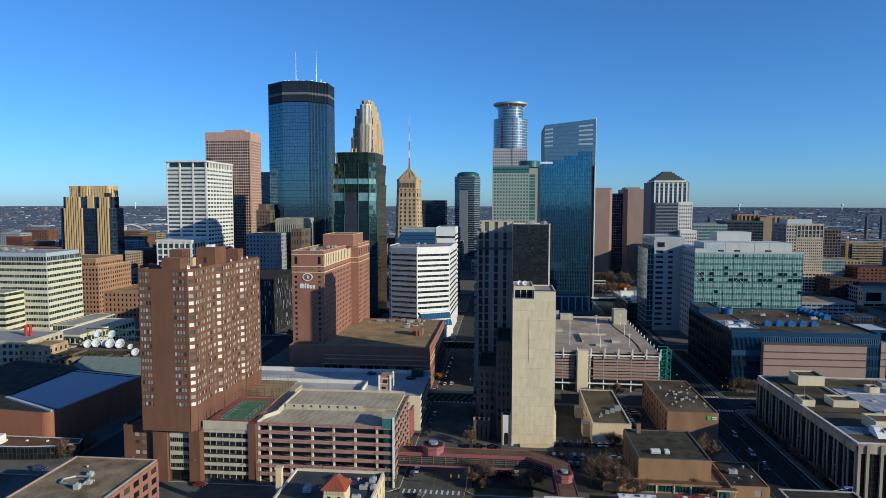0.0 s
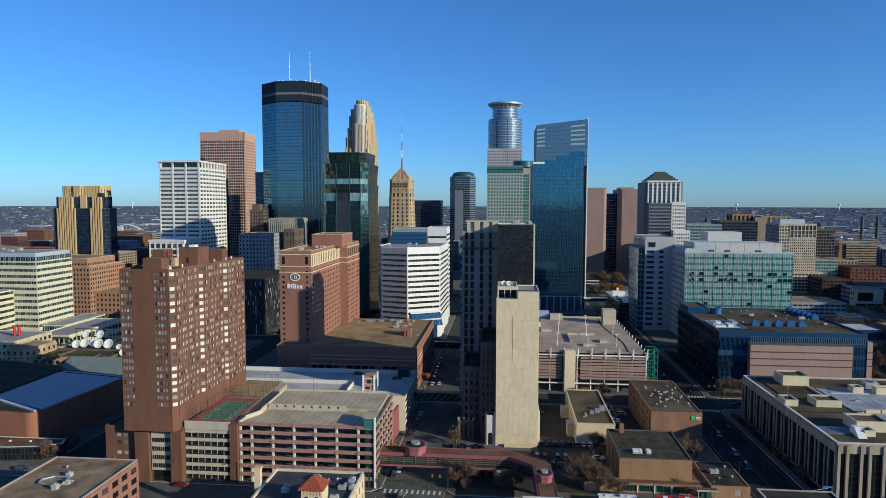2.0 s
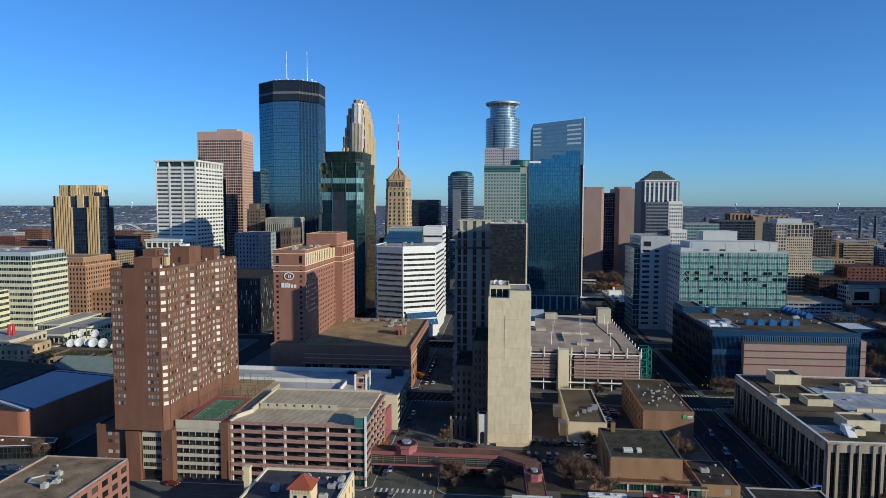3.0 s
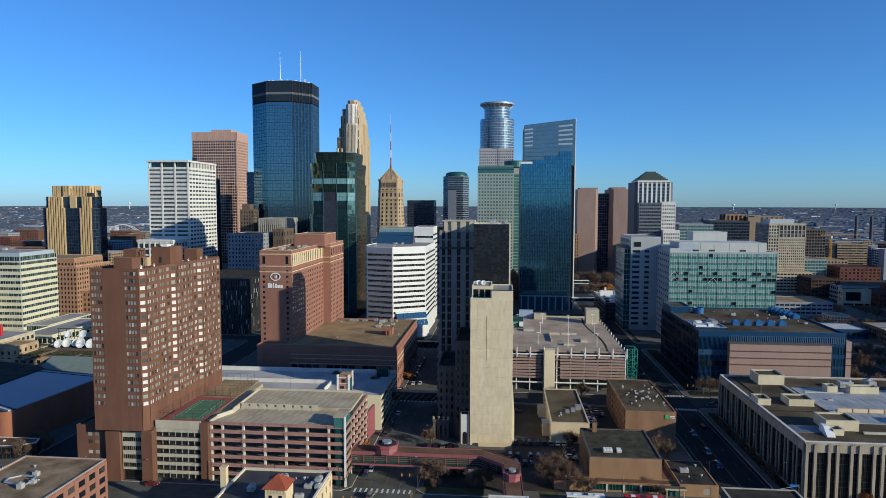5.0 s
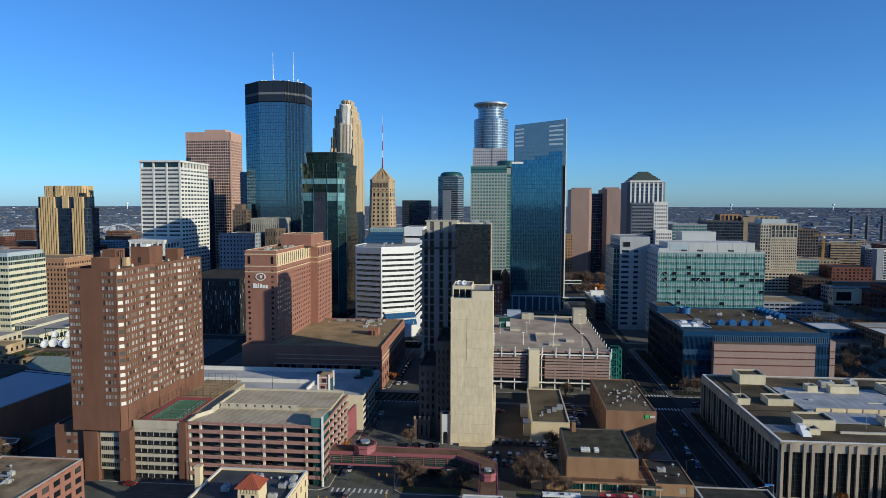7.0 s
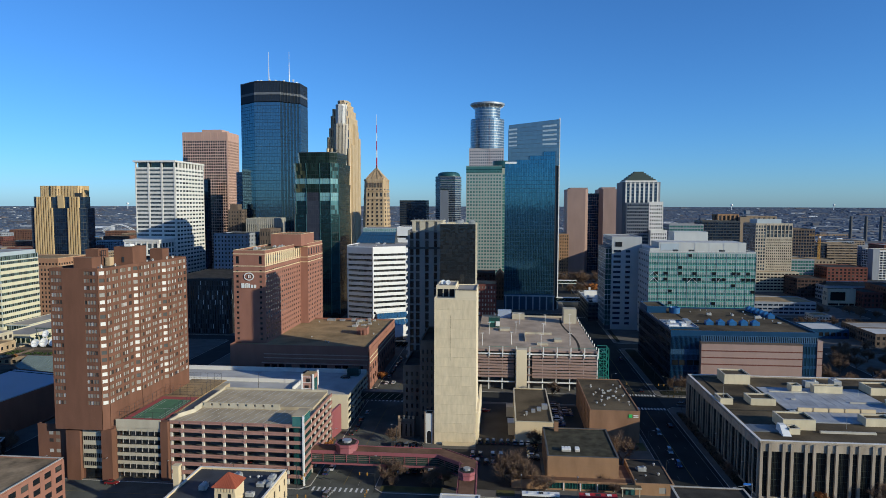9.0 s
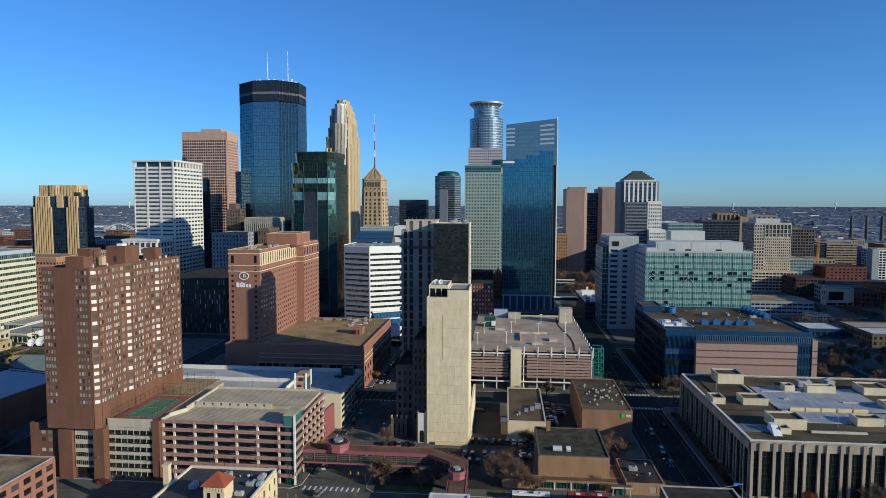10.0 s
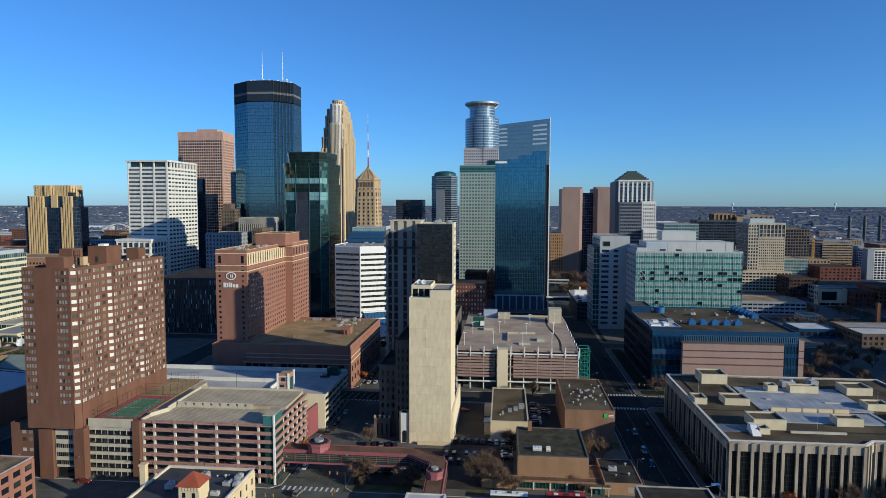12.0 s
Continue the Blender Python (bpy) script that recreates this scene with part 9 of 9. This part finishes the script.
SPOTS += [(-29.2, 223, 92, True), (-30.4, 218.8, 90, False), (-25.2, 202, 80, True), (-29.3, 334, 90, True), (-26, 334.4, 90, True), (-30, 275, 90, False), (-30.3, 258, 88, False), (-29.5, 263, 90, False), (-13.5, 340, -90, False), (-13.8, 352, -90, False)]
SPOTS += [(-30, 345 + i * 7, 90, False) for i in range(7)] + [(-13.2, 366 + i * 7.5, -90, i == 3) for i in range(6)]
SPOTS += [(96.6, 270.6, -90, True), (96.3, 250.8, -90, True), (96.4, 238, -92, False), (102.5, 333, 90, False), (104, 281, 90, False), (104, 400, 90, False), (97, 420, -90, True), (116.7, 310, 5, True), (120.5, 313.5, 0, False)]
SPOTS += [(-101.2, 203.2, 0, "red"), (-164.5, 210, 8, False), (24, 292, 0, "red")]


def parked_cars():
    for i, (x, y, a, light) in enumerate(SPOTS):
        k = 4 if light == "red" else cr.choice((0, 0, 3)) if light else cr.choice((1, 2, 2, 5, 1, 3))
        z = 0.18 if (x > -9.5 and x < 88 and y < 304 and y > 211) else 0.0
        copy_thing(MODELS[k], Matrix.Translation((x + cr.uniform(-0.2, 0.2), y + cr.uniform(-0.3, 0.3), z)) @ Matrix.Rotation(radians(a + cr.uniform(-2, 2)), 4, "Z"))
    # on the decks of the garages
    for x, y, z, k in ((-62, 300.5, 13.52, 1), (-42, 294, 13.52, 1), (-70, 212.2, 3.0, 0), (-66, 212.2, 3.0, 3), (-58, 212.2, 3.0, 0), (-51, 212.2, 3.0, 3), (-55, 212.2, 5.9, 1)):
        copy_thing(MODELS[k], Matrix.Translation((x, y, z)) @ Matrix.Rotation(radians(90 if z < 10 else 10), 4, "Z"))
    for i, m in enumerate(MODELS):
        m.location = ((-29.6, 285 + i * 0, 0), (-29.8, 268, 0), (61.2, 296, 0.18), (61.2, 292.8, 0.18), (-120, 199.5, 0), (61.2, 289.5, 0.18))[i]
        m.rotation_euler = (0, 0, radians((90, 90, 2, -3, 0, 3)[i]))


lots()
parked_cars()


def bus(x, y, label, top, side):
    r = root("bus", label, "bus", x, y, 0, "coaches by the kerb")
    b = (x, y, 0)
    def blk(n, x0, x1, y0, y1, z0, z1, m):
        me = Mesh(b)
        me.box(x + x0, x + x1, y + y0, y + y1, z0, z1)
        me.make(n, m, r)
    blk("body", -6, 6, -1.27, 1.27, 0.4, 1.5, side)
    blk("window_band", -5.95, 5.95, -1.25, 1.25, 1.5, 2.6, G_DARK)
    blk("roof", -6, 6, -1.27, 1.27, 2.6, 3.15, top)
    for i in range(3):
        blk("roof_hatch", -4 + i * 3.4, -2.6 + i * 3.4, -0.6, 0.6, 3.15, 3.35, METAL_DARK if i == 1 else METAL_WHITE)
    for xx in (-3.6, 3.9):
        for yy in (-1.15, 1.15):
            me = Mesh(b)
            me.tube((x + xx, y + yy - 0.15, 0.5), (x + xx, y + yy + 0.15, 0.5), 0.5, 0.5, 12)
            me.make("wheel", RUBBER, r)


bus(44.2, 203.6, "white coach parked at the kerb", METAL_WHITE, METAL_WHITE)
bus(62.4, 204.0, "red coach with pale roof stripes", RED_PAINT, RED_PAINT)


def tree_model(seed, height, leafy=None):
    """A bare winter tree: tapered trunk, forking limbs and a haze of fine twigs."""
    r = random.Random(seed)
    ob = root("tree", "bare brown winter tree beside the street" if leafy is None else "small tree with rusty autumn leaves", "tree", 0, 0, 0, "street trees")
    wood, crown = Mesh(), Mesh()
    def grow(p, d, length_, rad, depth):
        q = p + d * length_
        wood.tube(p, q, rad, rad * 0.65, 5 if depth < 2 else 3)
        if depth >= 2:
            for _ in range(8 if depth < 4 else 10):
                s = p.lerp(q, r.uniform(0.2, 1))
                t = (d + Vector((r.uniform(-1, 1), r.uniform(-1, 1), r.uniform(-0.5, 0.9)))).normalized()
                if leafy is None:
                    e = s + t * r.uniform(0.7, 2.0)
                    w = t.cross(Vector((r.uniform(-1, 1), r.uniform(-1, 1), 1))).normalized() * 0.035
                    crown.add([tuple(s - w), tuple(s + w), tuple(e)], [(0, 1, 2)])
                    f = e + Vector((r.uniform(-0.5, 0.5), r.uniform(-0.5, 0.5), r.uniform(-0.2, 0.5)))
                    crown.add([tuple(s.lerp(e, 0.5) - w * 0.7), tuple(s.lerp(e, 0.5) + w * 0.7), tuple(f)], [(0, 1, 2)])
                else:
                    c = s + t * r.uniform(0.1, 0.7)
                    a, b = Vector((r.uniform(-1, 1), r.uniform(-1, 1), r.uniform(-1, 1))).normalized() * 0.22, t.orthogonal().normalized() * 0.22
                    crown.add([tuple(c - a), tuple(c + b), tuple(c + a), tuple(c - b)], [(0, 1, 2, 3)])
        if depth < 4:
            for _ in range(3 if depth else 7):
                side = Vector((r.uniform(-1, 1), r.uniform(-1, 1), r.uniform(-0.1, 0.7)))
                t = (d * (0.9 if depth else 0.6) + side * (0.8 if depth else 1.2)).normalized()
                if t.z < -0.1:
                    t.z = 0.1
                grow(p.lerp(q, r.uniform(0.45, 1)), t, length_ * (r.uniform(0.6, 0.9) if depth else r.uniform(0.9, 1.5)), rad * 0.55, depth + 1)
    grow(Vector((0, 0, 0)), Vector((0, 0, 1)), height * 0.20, height * 0.022, 0)
    wood.make("trunk", BARK, ob)
    crown.make("crown", TWIG if leafy is None else leafy, ob)
    return ob


TREES = [tree_model(1, 11), tree_model(2, 10), tree_model(3, 8.5), tree_model(6, 6, LEAF_RUST)]
PLANTED = [(36.0, 217.0, 0, 1.25), (39.6, 216.4, 1, 1.1), (32.2, 218.2, 2, 1.35), (34.6, 215.2, 1, 1.15), (44.8, 252.5, 2, 0.9), (45.5, 210.6, 1, 0.8), (52, 220.5, 2, 0.55), (68, 218, 1, 0.7), (69, 210.3, 2, 0.6), (75.5, 236.5, 0, 1.25), (79.5, 243, 1, 0.8),
           (56.5, 318, 0, 0.9), (-12.2, 251, 1, 0.75), (-8.1, 212.6, 2, 0.6), (-4, 209, 2, 0.6), (3.2, 222, 2, 0.9), (8, 210, 1, 0.8), (-36.8, 245, 3, 0.7), (-35, 232, 3, 0.6), (-33.2, 341, 3, 1.0), (119, 331, 0, 0.9), (123, 334, 1, 0.9), (128, 333, 2, 1.0), (134, 212, 3, 0.75), (150.9, 211, 0, 0.9), (168.8, 212.5, 0, 1.1), (173, 210, 1, 1.1), (162, 211, 2, 0.9),
           (-162, 221, 1, 0.9), (-158, 228, 0, 0.8), (-164, 232, 2, 0.9), (204, 336, 0, 1.1), (212, 345, 1, 1.1), (220, 338, 2, 1.2), (228, 350, 0, 1.1), (238, 340, 1, 1.1), (246, 352, 2, 1.1), (256, 343, 0, 1.2), (209, 372, 1, 1.0), (222, 378, 0, 1.1), (235, 370, 2, 1.0), (262, 372, 1, 1.2), (205, 355, 2, 1.1),
           (176, 207.5, 0, 1.5), (184, 206.6, 1, 1.5), (167.5, 207, 2, 1.3), (111.2, 226, 0, 0.55), (111.6, 233, 1, 0.5), (111, 241, 2, 0.55), (111.4, 249, 0, 0.5), (111.1, 257, 1, 0.55), (111.5, 265, 2, 0.5), (111, 273, 0, 0.55), (111.4, 281, 1, 0.5), (111.2, 289, 2, 0.5), *[(212 + 14 * (i % 5) + 4 * math.sin(i * 2.3), 392 + 13 * (i // 5) + 4 * math.cos(i * 1.7), i % 3, 1.0 + 0.15 * math.sin(i)) for i in range(20)], *[(305 + 21 * (i % 6) + 7 * math.sin(i * 2.1), 566 + 24 * (i // 6) + 6 * math.cos(i * 1.3), i % 3, 1.1) for i in range(12)], *[(262 + 9 * i, 520 + 5 * math.sin(i * 3), i % 3, 1.0) for i in range(6)], (124.5, 694, 3, 2.2), (129.5, 698, 3, 2.3), (105, 692, 1, 1.3), (110, 697, 0, 1.4), (115, 692, 1, 1.4), (119, 699, 0, 1.3), (100, 745, 0, 2.0), (113, 752, 1, 2.2), (126, 747, 0, 2.1), (138, 755, 1, 2.1), (-232, 322, 3, 0.5), (-240, 318, 3, 0.5), (-35.6, 420, 1, 0.9), (-150, 440, 1, 0.9), (-150, 452, 2, 0.9)]


def plant():
    r = random.Random(9)
    for i, (x, y, k, s) in enumerate(PLANTED):
        z = 11.6 if (-255 < x < -190 and 312 < y < 352) else 0.13
        copy_thing(TREES[k], Matrix.Translation((x, y, z)) @ Matrix.Rotation(r.uniform(0, 6.28), 4, "Z") @ Matrix.Scale(s, 4))
    for t, (x, y) in zip(TREES, ((37.6, 219.4), (-6, 213.5), (12, 213), (-36.2, 238))):
        t.location = (x, y, 0.13)


plant()


def lamp_model():
    r = root("street_lamp", "slender grey street lamp with a single arm", "street lamp", 0, 0, 0, "street lamps")
    me = Mesh()
    me.tube((0, 0, 0), (0, 0, 8.2), 0.11, 0.07, 6)
    me.make("pole", METAL_DARK, r)
    me = Mesh()
    me.tube((0, 0, 8.1), (1.8, 0, 8.6), 0.05, 0.04, 5)
    me.make("arm", METAL_DARK, r)
    me = Mesh()
    me.box(1.6, 2.3, -0.16, 0.16, 8.52, 8.68)
    head = me.make("head", METAL, r)
    me = Mesh()
    me.box(1.7, 2.2, -0.11, 0.11, 8.49, 8.52)
    me.make("lens", METAL_WHITE, head, "pale lamp lens")
    return r


lamp = lamp_model()
lamp.location = (-34.2, 212, 0.13)
for x, y, a in [(-34.2, 240 + 28 * i, 0) for i in range(7)] + [(-9.9, 215 + 32 * i, 180) for i in range(7)] + [(88.0, 222 + 28 * i, 0) for i in range(7)] + [(114.8, 222 + 27 * i, 180) for i in range(7)] + [(-125 + 22 * i, 206.0, -90) for i in range(5)] + [(20 + 18 * i, 206, -90) for i in range(4)]:
    copy_thing(lamp, Matrix.Translation((x, y, 0.13)) @ Matrix.Rotation(radians(a), 4, "Z"))
for x, y, z in ((-75, 270, 13.5), (-52, 276, 13.5)):
    copy_thing(lamp, Matrix.Translation((x, y, z)))


def sign_mast():
    """A mast with a long arm and a blue street sign over the corner."""
    r = root("sign_mast", "grey steel mast with arm and a blue street sign", "street sign", 110.4, 206.4)
    bb = tuple(r.location)
    for nm, a, b, w, m in (("pole", (110.4, 206.4, 0), (110.4, 206.4, 8.0), 0.13, METAL), ("arm", (110.4, 206.4, 7.6), (103.6, 205.4, 6.6), 0.08, METAL)):
        me = Mesh(bb)
        me.tube(a, b, w, w * 0.7, 8)
        me.make(nm, m, r)
    me = Mesh(bb)
    me.box(107.6, 109.9, 206.0, 206.08, 7.5, 8.1)
    me.make("sign_board", SIGN_BLUE, r, "bright blue street sign board")


SIGN_BLUE = mat("blue_sign_sheet", (0.03, 0.16, 0.55), 0.4, amount=0.05)
sign_mast()


def traffic_light_model():
    r = root("traffic_light", "dark traffic light pole with signal heads", "traffic light", 0, 0, 0, "traffic lights")
    me = Mesh()
    me.tube((0, 0, 0), (0, 0, 6), 0.12, 0.09, 6)
    me.make("pole", METAL_DARK, r)
    me = Mesh()
    me.tube((0, 0, 5.8), (5.5, 0, 6.1), 0.07, 0.05, 5)
    me.make("arm", METAL_DARK, r)
    for x in (2.6, 5.2):
        me = Mesh()
        me.box(x - 0.17, x + 0.17, -0.16, 0.16, 5.2, 6.2)
        head = me.make("signal_head", YELLOW_CRANE, r, "yellow signal head")
        for i in range(3):
            me = Mesh()
            me.tube((x, -0.16, 5.36 + i * 0.33), (x, -0.26, 5.36 + i * 0.33), 0.11, 0.11, 8)
            me.make("hood", METAL_DARK, head)
    return r


signal = traffic_light_model()
signal.location = (-10.4, 206.6, 0.13)
signal.rotation_euler = (0, 0, radians(180))
for x, y, a in ((-33.6, 206.4, -90), (-33.6, 188.4, 0), (-10.4, 188.4, 90), (88.4, 306, 0), (114.6, 306.2, 180), (114.6, 324.8, 180), (88.4, 324.8, 0), (-33.6, 306.4, 0), (-10.4, 325, 180)):
    copy_thing(signal, Matrix.Translation((x, y, 0.13)) @ Matrix.Rotation(radians(a), 4, "Z"))
